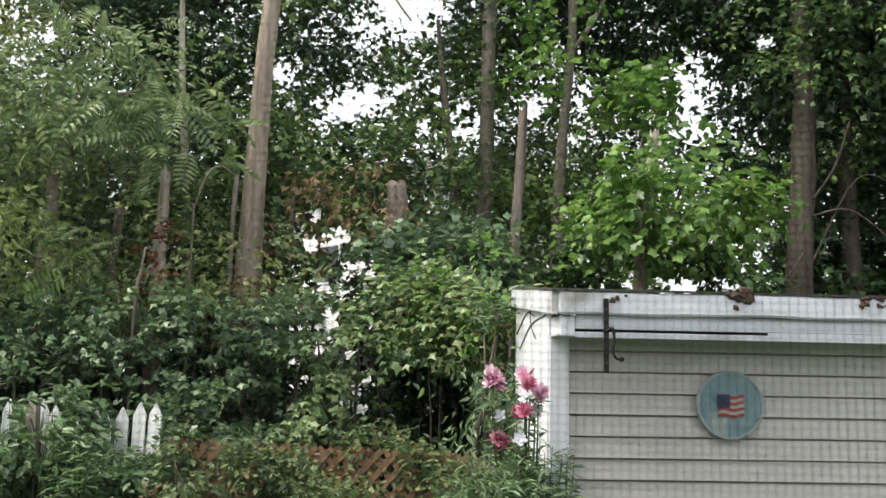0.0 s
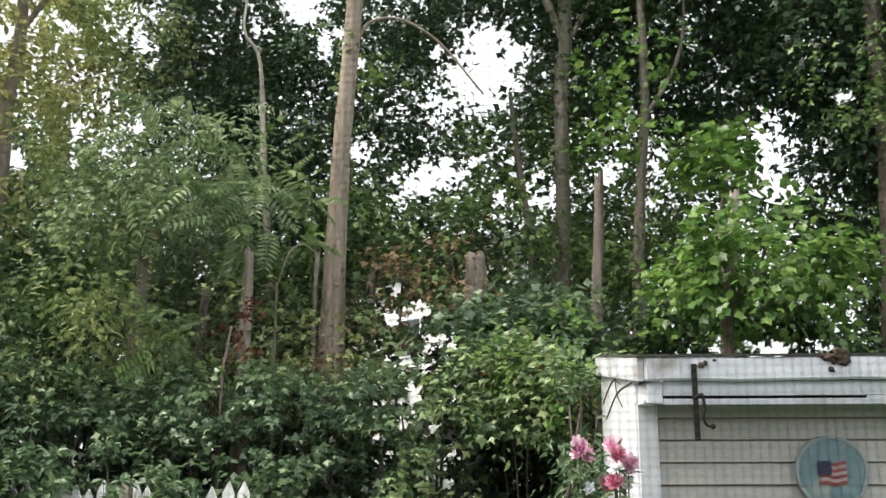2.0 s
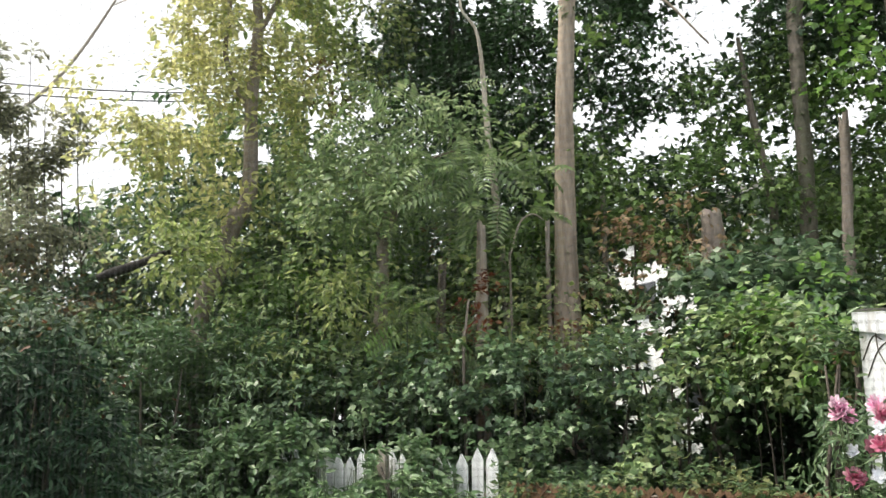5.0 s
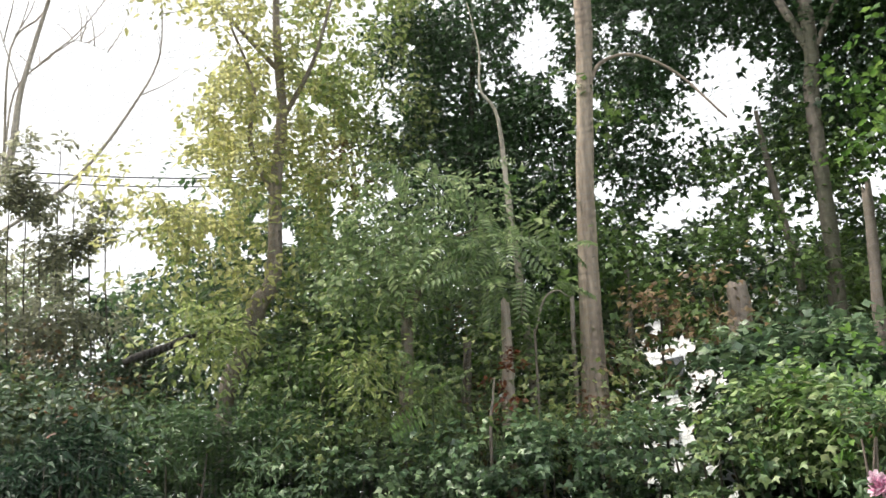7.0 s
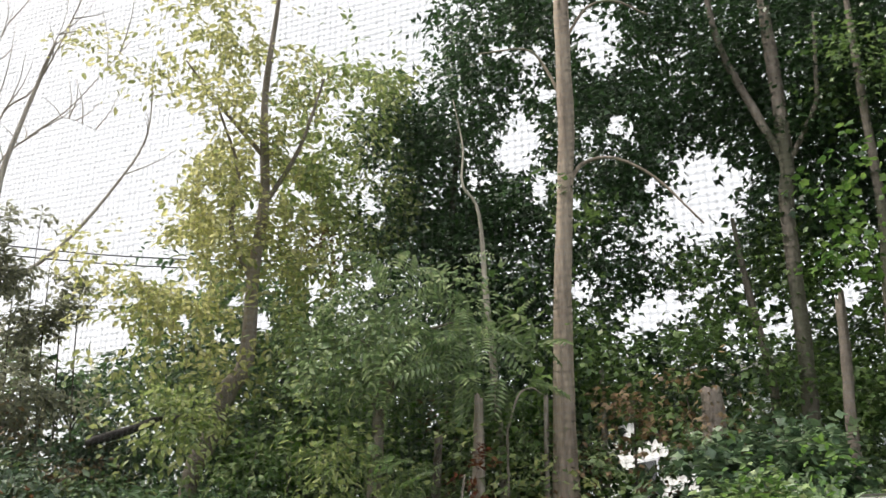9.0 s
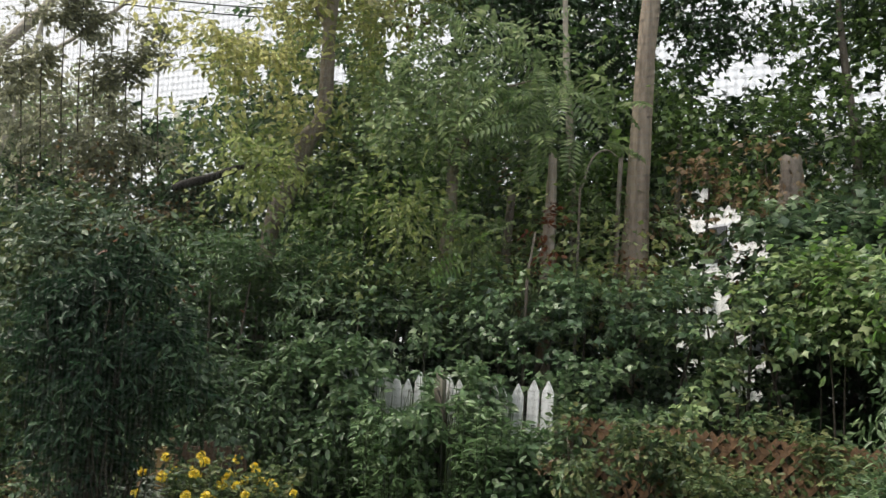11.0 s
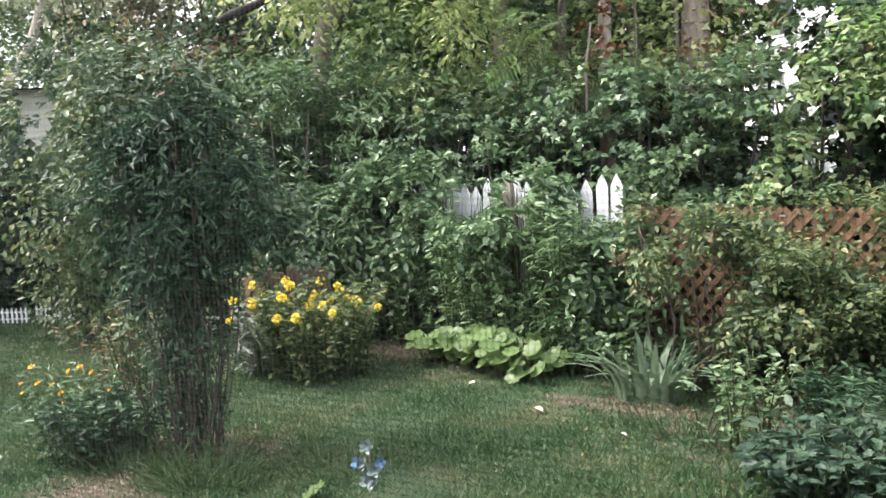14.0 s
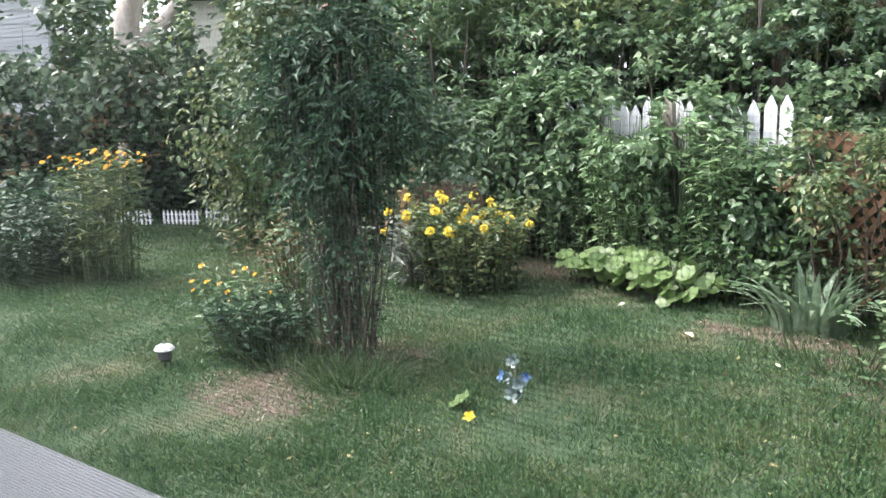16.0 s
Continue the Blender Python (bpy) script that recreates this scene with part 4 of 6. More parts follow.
# the tall maple with the straight tan trunk
make_tree("tall maple with a straight tan trunk behind the hedge",
          [(-2.86, 9.58, 2.65, .150), (-2.85, 9.58, 3.16, .128), (-2.80, 9.60, 4.92, .101), (-2.68, 9.63, 6.84, .096), (-2.65, 9.64, 8.91, .089), (-2.62, 9.7, 11.5, .05)], M_BARK_TAN,
          [[(-2.66, 9.63, 6.2, 0.024), (-2.52, 9.68, 6.45, 0.024), (-2.17, 9.76, 6.50, 0.020), (-1.73, 9.85, 6.21, 0.016), (-1.25, 9.92, 5.59, 0.011)],
           [(-2.66, 9.64, 7.2, 0.021), (-2.88, 9.58, 7.78, 0.019), (-3.10, 9.51, 8.05, 0.013), (-3.66, 9.31, 8.01, 0.008)],
           [(-2.65, 9.64, 8.1, 0.022), (-2.36, 9.72, 8.57, 0.017), (-2.02, 9.79, 8.62, 0.016), (-1.64, 9.86, 8.36, 0.011)]],
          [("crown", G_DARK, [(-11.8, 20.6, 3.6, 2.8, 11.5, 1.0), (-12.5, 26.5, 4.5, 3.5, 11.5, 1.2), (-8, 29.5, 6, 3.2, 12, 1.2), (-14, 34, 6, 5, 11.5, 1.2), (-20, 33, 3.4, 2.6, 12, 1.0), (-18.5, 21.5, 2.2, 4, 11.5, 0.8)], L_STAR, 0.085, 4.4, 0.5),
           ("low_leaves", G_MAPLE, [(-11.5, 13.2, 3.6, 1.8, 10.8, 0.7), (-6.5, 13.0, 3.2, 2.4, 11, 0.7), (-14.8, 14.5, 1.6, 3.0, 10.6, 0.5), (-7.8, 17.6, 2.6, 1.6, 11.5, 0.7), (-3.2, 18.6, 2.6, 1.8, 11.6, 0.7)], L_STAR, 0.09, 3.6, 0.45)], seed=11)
# dark maple to the left of it
make_tree("dense dark green maple among the garden trees",
          [(-4.9, 11.6, 2.8, .09), (-4.95, 11.7, 4.5, .08), (-5.1, 11.8, 6.4, .06), (-5.0, 11.9, 8.5, .03)], M_BARK_DARK,
          [[(-4.95, 11.7, 5.2, .04), (-4.6, 11.6, 6.4, .035), (-4.8, 11.5, 7.3, .02)], [(-5.0, 11.8, 5.6, .035), (-5.4, 11.6, 6.5, .03), (-5.9, 11.5, 7.3, .015)]],
          [("crown", G_DARK, [(-23.3, 25.3, 4.2, 4.0, 13, 1.3), (-20.5, 19.5, 3.6, 3.4, 12.5, 1.2), (-25.5, 20, 3.2, 3, 12.5, 1.2), (-26.5, 26, 2, 2.4, 13, 1.0), (-20, 14, 4, 3.5, 12, 1.0)], L_STAR, 0.085, 5.0, 0.5)], seed=23)
# forked maple
make_tree("forked maple with a grey-brown trunk",
          [(-0.50, 10.99, 2.99, .100), (-0.45, 10.99, 4.14, .088), (-0.43, 10.99, 5.95, .085), (-0.35, 10.99, 6.77, .085), (-0.36, 10.99, 9.05, .07), (-0.3, 11.0, 11, .04)], M_BARK,
          [[(-0.36, 10.99, 6.6, .058), (-0.70, 10.98, 7.55, .052), (-0.95, 10.96, 8.35, .046), (-1.05, 10.95, 9.25, .036), (-1.1, 10.9, 10.5, .02)],
           [(-0.34, 11.00, 6.6, .036), (0.05, 11.00, 7.29, .033), (0.12, 11.00, 7.74, .026), (0.2, 11.0, 8.6, .015)]],
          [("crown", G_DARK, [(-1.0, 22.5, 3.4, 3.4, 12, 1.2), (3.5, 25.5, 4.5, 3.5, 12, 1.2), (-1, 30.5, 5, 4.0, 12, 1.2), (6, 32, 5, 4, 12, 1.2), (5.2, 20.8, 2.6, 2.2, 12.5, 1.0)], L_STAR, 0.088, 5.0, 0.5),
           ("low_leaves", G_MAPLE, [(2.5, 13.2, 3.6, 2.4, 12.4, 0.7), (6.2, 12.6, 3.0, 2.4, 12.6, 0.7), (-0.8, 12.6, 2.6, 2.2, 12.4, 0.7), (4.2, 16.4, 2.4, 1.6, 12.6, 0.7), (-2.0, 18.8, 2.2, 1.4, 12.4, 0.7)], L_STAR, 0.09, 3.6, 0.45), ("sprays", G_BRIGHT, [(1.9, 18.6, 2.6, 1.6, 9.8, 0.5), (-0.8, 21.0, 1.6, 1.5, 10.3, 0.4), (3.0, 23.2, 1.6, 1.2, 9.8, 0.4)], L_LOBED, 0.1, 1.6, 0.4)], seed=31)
# slender maple, with a side branch
make_tree("slender young maple with a thin side branch",
          [(0.38, 10.99, 3.06, .073), (0.46, 10.99, 4.55, .061), (0.57, 10.99, 5.78, .056), (0.58, 10.98, 7.28, .05), (0.6, 11.0, 9, .03)], M_BARK,
          [[(0.57, 10.98, 5.6, .028), (0.72, 10.98, 5.81, .028), (0.94, 10.96, 6.19, .025), (1.06, 10.95, 6.63, .022), (1.1, 10.95, 7.3, .012)]],
          [("crown", G_MAPLE, [(1.5, 12.0, 2.4, 2.6, 11.4, 0.7), (-1.5, 11.0, 2.0, 2.4, 11.4, 0.7), (3.0, 28, 2, 2, 11, 0.8)], L_STAR, 0.09, 3.2, 0.45)], seed=37)
# the big maple behind the shed, with dead branches
make_tree("large maple with a thick dark trunk behind the shed",
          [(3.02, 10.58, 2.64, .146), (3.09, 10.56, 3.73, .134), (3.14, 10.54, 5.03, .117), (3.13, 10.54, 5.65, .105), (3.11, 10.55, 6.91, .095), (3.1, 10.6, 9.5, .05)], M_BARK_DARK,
          [[(3.1, 10.5, 3.6, 0.017), (3.35, 10.3, 4.0, 0.014), (3.5, 10.2, 4.5, 0.007)], [(3.1, 10.5, 3.5, 0.014), (3.5, 10.3, 3.55, 0.011), (3.9, 10.2, 3.2, 0.006)],
           [(3.1, 10.5, 3.2, 0.011), (2.9, 10.3, 2.9, 0.009), (2.6, 10.2, 2.6, 0.004)], [(3.1, 10.5, 2.9, 0.012), (3.6, 10.3, 3.9, 0.009), (4.1, 10.2, 3.7, 0.004)]],
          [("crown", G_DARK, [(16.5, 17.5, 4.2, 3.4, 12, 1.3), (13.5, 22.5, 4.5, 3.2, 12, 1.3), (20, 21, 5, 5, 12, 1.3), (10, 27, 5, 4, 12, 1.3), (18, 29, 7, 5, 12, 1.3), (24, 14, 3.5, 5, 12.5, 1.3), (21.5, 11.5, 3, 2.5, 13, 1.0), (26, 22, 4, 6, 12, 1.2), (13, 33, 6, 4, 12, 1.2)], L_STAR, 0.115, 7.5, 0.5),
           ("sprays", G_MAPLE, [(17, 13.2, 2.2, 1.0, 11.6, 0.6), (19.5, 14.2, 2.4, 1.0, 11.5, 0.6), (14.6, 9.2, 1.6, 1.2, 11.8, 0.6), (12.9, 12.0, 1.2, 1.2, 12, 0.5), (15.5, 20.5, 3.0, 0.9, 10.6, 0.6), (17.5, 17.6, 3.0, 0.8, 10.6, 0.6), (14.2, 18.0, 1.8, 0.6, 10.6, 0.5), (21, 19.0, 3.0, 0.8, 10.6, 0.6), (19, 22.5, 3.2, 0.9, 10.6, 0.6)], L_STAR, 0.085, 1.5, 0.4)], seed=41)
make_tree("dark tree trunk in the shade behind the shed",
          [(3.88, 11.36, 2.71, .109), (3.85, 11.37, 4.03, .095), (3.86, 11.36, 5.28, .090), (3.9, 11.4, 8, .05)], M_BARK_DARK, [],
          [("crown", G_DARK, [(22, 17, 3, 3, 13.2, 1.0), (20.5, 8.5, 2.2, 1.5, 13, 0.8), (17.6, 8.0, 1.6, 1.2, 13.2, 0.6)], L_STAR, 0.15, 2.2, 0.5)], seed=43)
# bright green sapling in front, round a broken stem
sap = make_tree("bright green maple sapling growing round a broken pale stem",
                [(1.12, 9.24, 2.5, .062), (1.18, 9.22, 3.19, .060), (1.25, 9.22, 3.75, .057), (1.28, 9.21, 4.07, .049)], M_DEAD, [],
                [("crown", G_BRIGHT, [(9.0, 9.6, 4.6, 2.2, 9.0, 0.8), (6.2, 10.2, 2.6, 1.7, 8.9, 0.6), (11.6, 10.6, 2.4, 1.8, 9.1, 0.6), (9.4, 11.6, 2.4, 1.2, 9.0, 0.5)], L_LOBED, 0.1, 4.6, 0.4),
                 ("upper_sprays", G_BRIGHT, [(7.7, 16.6, 2.6, 1.8, 9.6, 0.6), (5.6, 18.0, 2.2, 1.2, 9.7, 0.5), (8.6, 14.7, 1.7, 0.9, 9.6, 0.4)], L_LOBED, 0.12, 3.2, 0.42)], ragged=0.12, seed=47)
twiggy(sap, (1.2, 9.2, 2.9), [at_tilt(6.2, 10, 8.9), at_tilt(9, 10, 8.8), at_tilt(11.6, 10.6, 9.1), at_tilt(8.0, 16.5, 9.6), at_tilt(9.4, 11.6, 9)], M_BARK, 0.025, 3)

# broken snags and bare poles
make_tree("broken grey snag with a splintered top", [(-3.54, 8.83, 2.4, .07), (-3.52, 8.82, 3.0, .06), (-3.51, 8.82, 3.6, .044)], M_SNAG, [],
          [("red_vine", G_RED, [(-21.9, 7.6, 1.0, 0.9, 9.2, 0.15), (-21.9, 6.4, 0.6, 0.8, 9.1, 0.15)], L_OVAL, 0.075, 2.0, 0.14), ("vine_leaves", G_WEED, [(-21.6, 4.6, 1.6, 1.0, 8.7, 0.2), (-21.3, 3.4, 1.8, 1.0, 8.6, 0.2)], L_STAR, 0.085, 3.0, 0.2)], ragged=0.1, seed=51, name="snag", category="dead tree")
make_tree("dead pole with a split top among maples", [(-0.09, 10.50, 3.09, .06), (-0.04, 10.50, 3.99, .058), (-0.01, 10.50, 4.66, .05)], M_BARK, ragged=0.2, seed=53, name="snag", category="dead tree")
make_tree("thick broken grey stump above the hedge", [(-1.37, 9.91, 2.98, .127), (-1.36, 9.91, 3.40, .122), (-1.36, 9.91, 3.73, .104)], M_BARK, ragged=0.1, seed=57, name="snag", category="dead tree")
make_tree("thin grey stem standing among leaves", [(-0.87, 11.47, 3.37, .056), (-0.87, 11.47, 4.15, .049), (-1.01, 11.46, 5.22, .043), (-1.1, 11.46, 6.2, .025)], M_BARK, seed=59)
make_tree("thin crooked tree with pale upper stem",
          [(-3.64, 9.85, 2.68, .048), (-3.69, 9.83, 3.78, .045), (-3.78, 9.80, 4.95, .038), (-3.85, 9.77, 6.10, .022), (-4.03, 9.70, 6.49, .016), (-4.02, 9.7, 7.0, .012), (-4.15, 9.7, 7.7, .005)], M_BARK_PALE,
          [], [("leaves", G_MAPLE, [(-18.6, 12.8, 1.6, 2.4, 10.2, 0.5), (-20.2, 10.0, 1.4, 2.0, 10.2, 0.5), (-18.2, 17, 1.6, 2.0, 10.4, 0.5), (-15.4, 24.5, 1.0, 1.6, 10, 0.4)], L_STAR, 0.13, 1.5, 0.4)], seed=61)
for pts, mat, sd in (([(-2.70, 10.66, 3.43, .033), (-2.69, 10.67, 4.21, .031)], M_DEAD, 63), ([(-3.04, 9.53, 3.05, .027), (-3.02, 9.53, 3.73, .025)], M_DEAD, 65), ([(-4.12, 9.11, 2.53, .048), (-4.09, 9.12, 3.32, .043)], M_BARK, 67),
                     ([(-0.75, 10.2, 2.6, .07), (-0.75, 10.2, 3.2, .07)], M_DEAD, 69)):
    make_tree("short bare broken stem above the hedge", pts, mat, ragged=0.06, seed=sd, name="snag", category="dead tree")

# thin dead stems among the undergrowth
for label, mat, line in (("bare dead stem arching between the trunks", M_DEAD, [(-20.0, 8.9, 9.5, 0.013), (-19.9, 9.8, 9.5, 0.012), (-19.3, 11.6, 9.5, 0.011), (-18.5, 12.1, 9.5, 0.01), (-17.8, 11.7, 9.5, 0.006)]), ("thin pale crooked dead pole by the snag", M_SNAG, [(-23.0, 3.9, 9.0, 0.016), (-22.8, 5.6, 9.0, 0.013), (-22.6, 7.1, 9.0, 0.009)]), ("thin dark dead stem in the undergrowth", M_BARK_DARK, [(-24.7, 3.6, 9.6, 0.026), (-24.5, 5.5, 9.6, 0.022), (-24.4, 7.4, 9.6, 0.02), (-24.1, 8.9, 9.6, 0.012)])):
    ob = thing("dead_sapling", label, "dead tree")
    low = at_tilt(*line[0][:3])
    tube("stem", [(low.x, low.y, -0.05, line[0][3] * 1.2), (low.x, low.y, low.z * 0.5, line[0][3] * 1.1)] + [(*at_tilt(b, t, far), r) for b, t, far, r in line], mat, ob, sides=6)
rust = thing("shrub", "rust-brown dead leaves round the tan trunk", "shrub")
tube("stem", [(*spot(-16.5, 9.3, -0.05), 0.02), (*spot(-16.5, 9.3, 1.2), 0.016), (*at_tilt(-16.5, 5.2, 9.3), 0.008)], M_STEM_BROWN, rust, sides=5)
foliage("dead_leaves", rust, G_RUST, crown_at([(-16.5, 5.2, 1.7, 0.45, 9.2, 0.2)]), L_OVAL, 0.07, 193, layers=2.0, reach=0.15)
fern = thing("fern", "bright green feathery young tree in the undergrowth", "plant")
tube("stem", [(*spot(-26.4, 8.9, -0.05), 0.016), (*spot(-26.4, 8.9, 1.3), 0.012), (*at_tilt(-26.4, 5.9, 8.9), 0.006)], M_STEM, fern, sides=5)
foliage("fronds", fern, G_FERN, crown_at([(-26.4, 5.5, 1.2, 1.4, 8.7, 0.25)]), L_FEATHER, 0.36, 194, per=2, layers=1.6, reach=0.2, clear=0.3)

# feathery tree with drooping leaves of many leaflets
fern_tree = make_tree("tree of heaven with drooping feathery leaves", [(-4.65, 8.73, 2.47, 0.078), (-4.63, 8.75, 3.06, 0.073), (-4.62, 8.76, 3.57, 0.061), (-4.57, 8.69, 4.56, 0.033)], M_BARK,
                      [], [("crown", G_FERNY, [(-26.2, 17.4, 3.6, 1.8, 9.2, 0.6), (-28.2, 15.6, 2.0, 1.8, 9.3, 0.6), (-23, 16.4, 3.0, 1.8, 9.1, 0.5), (-25.5, 14.2, 3.6, 1.3, 9.2, 0.5), (-20.9, 15.2, 1.4, 1.8, 9.0, 0.4), (-22.2, 13.0, 1.6, 1.2, 9.1, 0.4)], L_FEATHER, 0.44, 2.2, 0.35),
                           ("inner_leaves", G_FERNY, [(-26, 16, 5.5, 2.4, 10.2, 0.4), (-31.2, 13.5, 2.6, 2.4, 9.8, 0.5), (-32.6, 15.4, 2.0, 1.6, 9.8, 0.5), (-24, 12, 4, 2.0, 10.3, 0.4), (-27.5, 16.8, 2.6, 1.8, 9.1, 0.4), (-29.5, 14.0, 2.0, 1.8, 9.1, 0.4), (-23.5, 17.5, 2.4, 1.0, 9.1, 0.4)], L_OVAL, 0.09, 2.7, 0.4)], seed=71)
twiggy(fern_tree, (-4.62, 8.75, 3.5), [at_tilt(-29, 15, 9.2), at_tilt(-26, 17, 9.2), at_tilt(-22, 16.5, 9.1), at_tilt(-31, 13, 9.4), at_tilt(-24, 14.5, 9.0)], M_BARK, 0.022, 5)

# leaning tree with yellowing leaves
yellow_tree = make_tree("tall leaning tree with small yellowing leaves",
                        [(-6.62, 8.24, 2.73, 0.096), (-6.48, 8.34, 3.32, 0.106), (-6.34, 8.44, 3.90, 0.106), (-6.20, 8.54, 4.23, 0.092), (-6.19, 8.55, 5.26, 0.074), (-6.14, 8.59, 6.26, 0.062), (-6.20, 8.54, 7.58, 0.044), (-6.16, 8.62, 9.00, 0.026), (-6.08, 8.66, 10.4, 0.008)], M_BARK,
                        [[(-6.19, 8.55, 5.13, 0.035), (-6.42, 8.36, 5.84, 0.031), (-6.38, 8.36, 6.54, 0.026), (-6.69, 8.27, 7.42, 0.013)], [(-6.16, 8.58, 6.10, 0.035), (-5.72, 8.62, 6.80, 0.026), (-5.46, 8.71, 7.77, 0.013)],
                         [(-6.18, 8.54, 6.80, 0.031), (-6.69, 8.18, 7.51, 0.022), (-7.04, 8.01, 8.04, 0.011)]],
                        [("yellow_crown", G_YELLOW, [(-40.5, 19.5, 3.4, 2.6, 10.3, 0.8), (-37.6, 22.0, 2.6, 2.4, 10.6, 0.8), (-42.8, 16.4, 3.2, 2.4, 10.2, 0.7), (-44.5, 19.5, 1.6, 1.4, 10.2, 0.5), (-36.0, 26.5, 2.2, 2.2, 10.6, 0.7), (-38.5, 27, 2.6, 2.4, 10.6, 0.8), (-43, 29.5, 1.4, 0.9, 10.4, 0.4), (-46.5, 30.5, 1.3, 0.8, 10.4, 0.3), (-35.5, 31.5, 3.4, 2.2, 10.8, 0.8), (-41, 32.5, 2.6, 1.6, 10.6, 0.6), (-39.5, 24.0, 2.8, 2.0, 10.5, 0.7), (-38.5, 34.5, 2.6, 2.0, 10.6, 0.6), (-40.5, 16.5, 2.0, 2.2, 10.2, 0.5), (-33.6, 18.5, 1.8, 1.6, 10.7, 0.4), (-35.4, 22.5, 1.6, 2.0, 10.7, 0.4), (-33.0, 23.0, 1.4, 1.6, 10.8, 0.4), (-36.6, 20.5, 1.6, 1.3, 10.0, 0.3), (-37.6, 12.6, 1.6, 1.2, 10.0, 0.3), (-36.2, 15.6, 1.3, 1.0, 10.0, 0.3)], L_OVAL, 0.1, 2.5, 0.36),
                         ("green_crown", G_LIME, [(-36, 17.5, 4.2, 2.8, 11.3, 0.8), (-41.5, 13.4, 2.8, 2.2, 11.2, 0.8), (-34.5, 23.5, 2.8, 3.2, 11.3, 0.8), (-31.5, 20.5, 2.6, 3.4, 11.3, 0.8), (-31.5, 28.5, 3.4, 3, 11.7, 0.9), (-33.5, 26, 2.6, 2.6, 11.3, 0.8), (-29.0, 24.0, 2.4, 3.0, 11.9, 0.8), (-29.5, 31.5, 2.6, 2.2, 11.9, 0.8), (-36.0, 10.5, 3.0, 2.2, 11.2, 0.7), (-33, 14.5, 3, 2.4, 11.4, 0.6), (-40.5, 10.2, 2.4, 1.8, 10.0, 0.4)], L_OVAL, 0.115, 2.3, 0.4),
                         ("back_leaves", G_WEED, [(-42, 11, 3.4, 2.6, 12.6, 0.6), (-38, 14, 3.6, 2.8, 12.8, 0.6), (-34.5, 17.5, 3.4, 3.4, 12.8, 0.6), (-40, 17.5, 3.2, 2.4, 12.8, 0.6), (-35.5, 10.5, 3.4, 2.6, 12.4, 0.6), (-31.5, 12, 3.0, 3.0, 12.4, 0.6)], L_OVAL, 0.11, 4.0, 0.45), ("brown_leaves", G_BROWN, [(-31.6, 19.6, 0.8, 1.6, 11.4, 0.3)], L_OVAL, 0.11, 1.3, 0.3)], seed=83)
# the limb's shade is in its near-black bark colour
tube("broken_limb", [(-6.44, 8.36, 3.5, 0.045), (-6.2, 7.7, 3.44, 0.045), (-5.99, 7.0, 3.31, 0.04), (-6.18, 6.82, 3.2, 0.04), (-6.37, 6.64, 3.1, 0.042), (-6.44, 6.57, 3.06, 0.03)], M_BARK_SHADED, yellow_tree, "dark broken limb", 8, 4, 0.08, 89, 0.03)
foliage("hanging_leaves", yellow_tree, G_LIME, crown_at([(-39.5, 9.6, 0.9, 1.7, 9.0, 0.2), (-38.3, 10.4, 1.2, 0.9, 9.3, 0.2), (-40.2, 11.2, 0.8, 0.6, 9.0, 0.2)]), L_OVAL, 0.085, 90, layers=4.5, reach=0.2, clear=0.3)

# pale bare tree on the far left
bare = make_tree("pale-barked tree with bare dead branches",
          [(-12.90, 7.65, 2.50, 0.19), (-12.81, 7.80, 3.14, 0.15), (-12.71, 7.95, 4.03, 0.123), (-12.38, 8.50, 5.32, 0.094), (-11.78, 9.30, 6.74, 0.065), (-11.62, 9.38, 8.20, 0.042), (-11.40, 9.75, 10.51, 0.024)], M_BARK_PALE,
          [[(-12.40, 8.50, 5.20, 0.032), (-11.80, 9.30, 5.80, 0.029), (-11.07, 10.12, 6.86, 0.029), (-10.55, 10.66, 8.11, 0.022), (-10.28, 10.93, 9.10, 0.015), (-10.30, 10.90, 10.34, 0.008)],
           [(-11.78, 9.30, 6.83, 0.021), (-11.80, 9.26, 8.84, 0.017), (-11.54, 9.59, 9.54, 0.015), (-11.34, 9.83, 10.59, 0.011), (-11.17, 10.00, 11.67, 0.006)],
           [(-11.78, 9.30, 6.95, 0.018), (-11.74, 9.35, 8.11, 0.015), (-11.47, 9.66, 8.74, 0.014), (-11.12, 10.06, 9.41, 0.010), (-10.60, 10.61, 10.82, 0.006)],
           [(-11.62, 9.38, 8.07, 0.010), (-11.88, 9.00, 9.45, 0.008), (-11.75, 9.12, 10.82, 0.004)], [(-11.50, 9.62, 8.70, 0.006), (-11.12, 9.88, 9.07, 0.006), (-10.75, 10.25, 8.95, 0.003)], [(-11.50, 9.62, 9.82, 0.008), (-11.25, 9.75, 11.07, 0.006), (-11.38, 9.62, 11.95, 0.003)]], seed=91)
twig_rng = random.Random(17)
for limb in [o for o in bare.children if o.name.startswith("limb")]:
    co = [v.co.copy() for v in limb.data.vertices]
    for _ in range(6):
        a = co[int(len(co) * twig_rng.uniform(0.25, 0.95))]
        way = Vector((twig_rng.uniform(-0.5, 0.6), twig_rng.uniform(-0.4, 0.5), twig_rng.uniform(0.3, 1.0))) * twig_rng.uniform(0.7, 1.6)
        tube("twig", [(*a, 0.012), (*(a + way * 0.5 + Vector((0.08, 0, -0.04))), 0.008), (*(a + way), 0.003)], M_BARK_PALE, bare, sides=5, steps=3)
make_tree("pale leaning trunk beside the bare tree", [(-12.80, 7.84, 2.26, 0.125), (-12.60, 8.12, 2.68, 0.105), (-12.36, 8.46, 3.22, 0.08), (-12.20, 8.70, 3.79, 0.066), (-12.00, 9.00, 5.08, 0.042), (-11.80, 9.26, 7.08, 0.025)], M_BARK_PALE, seed=93)
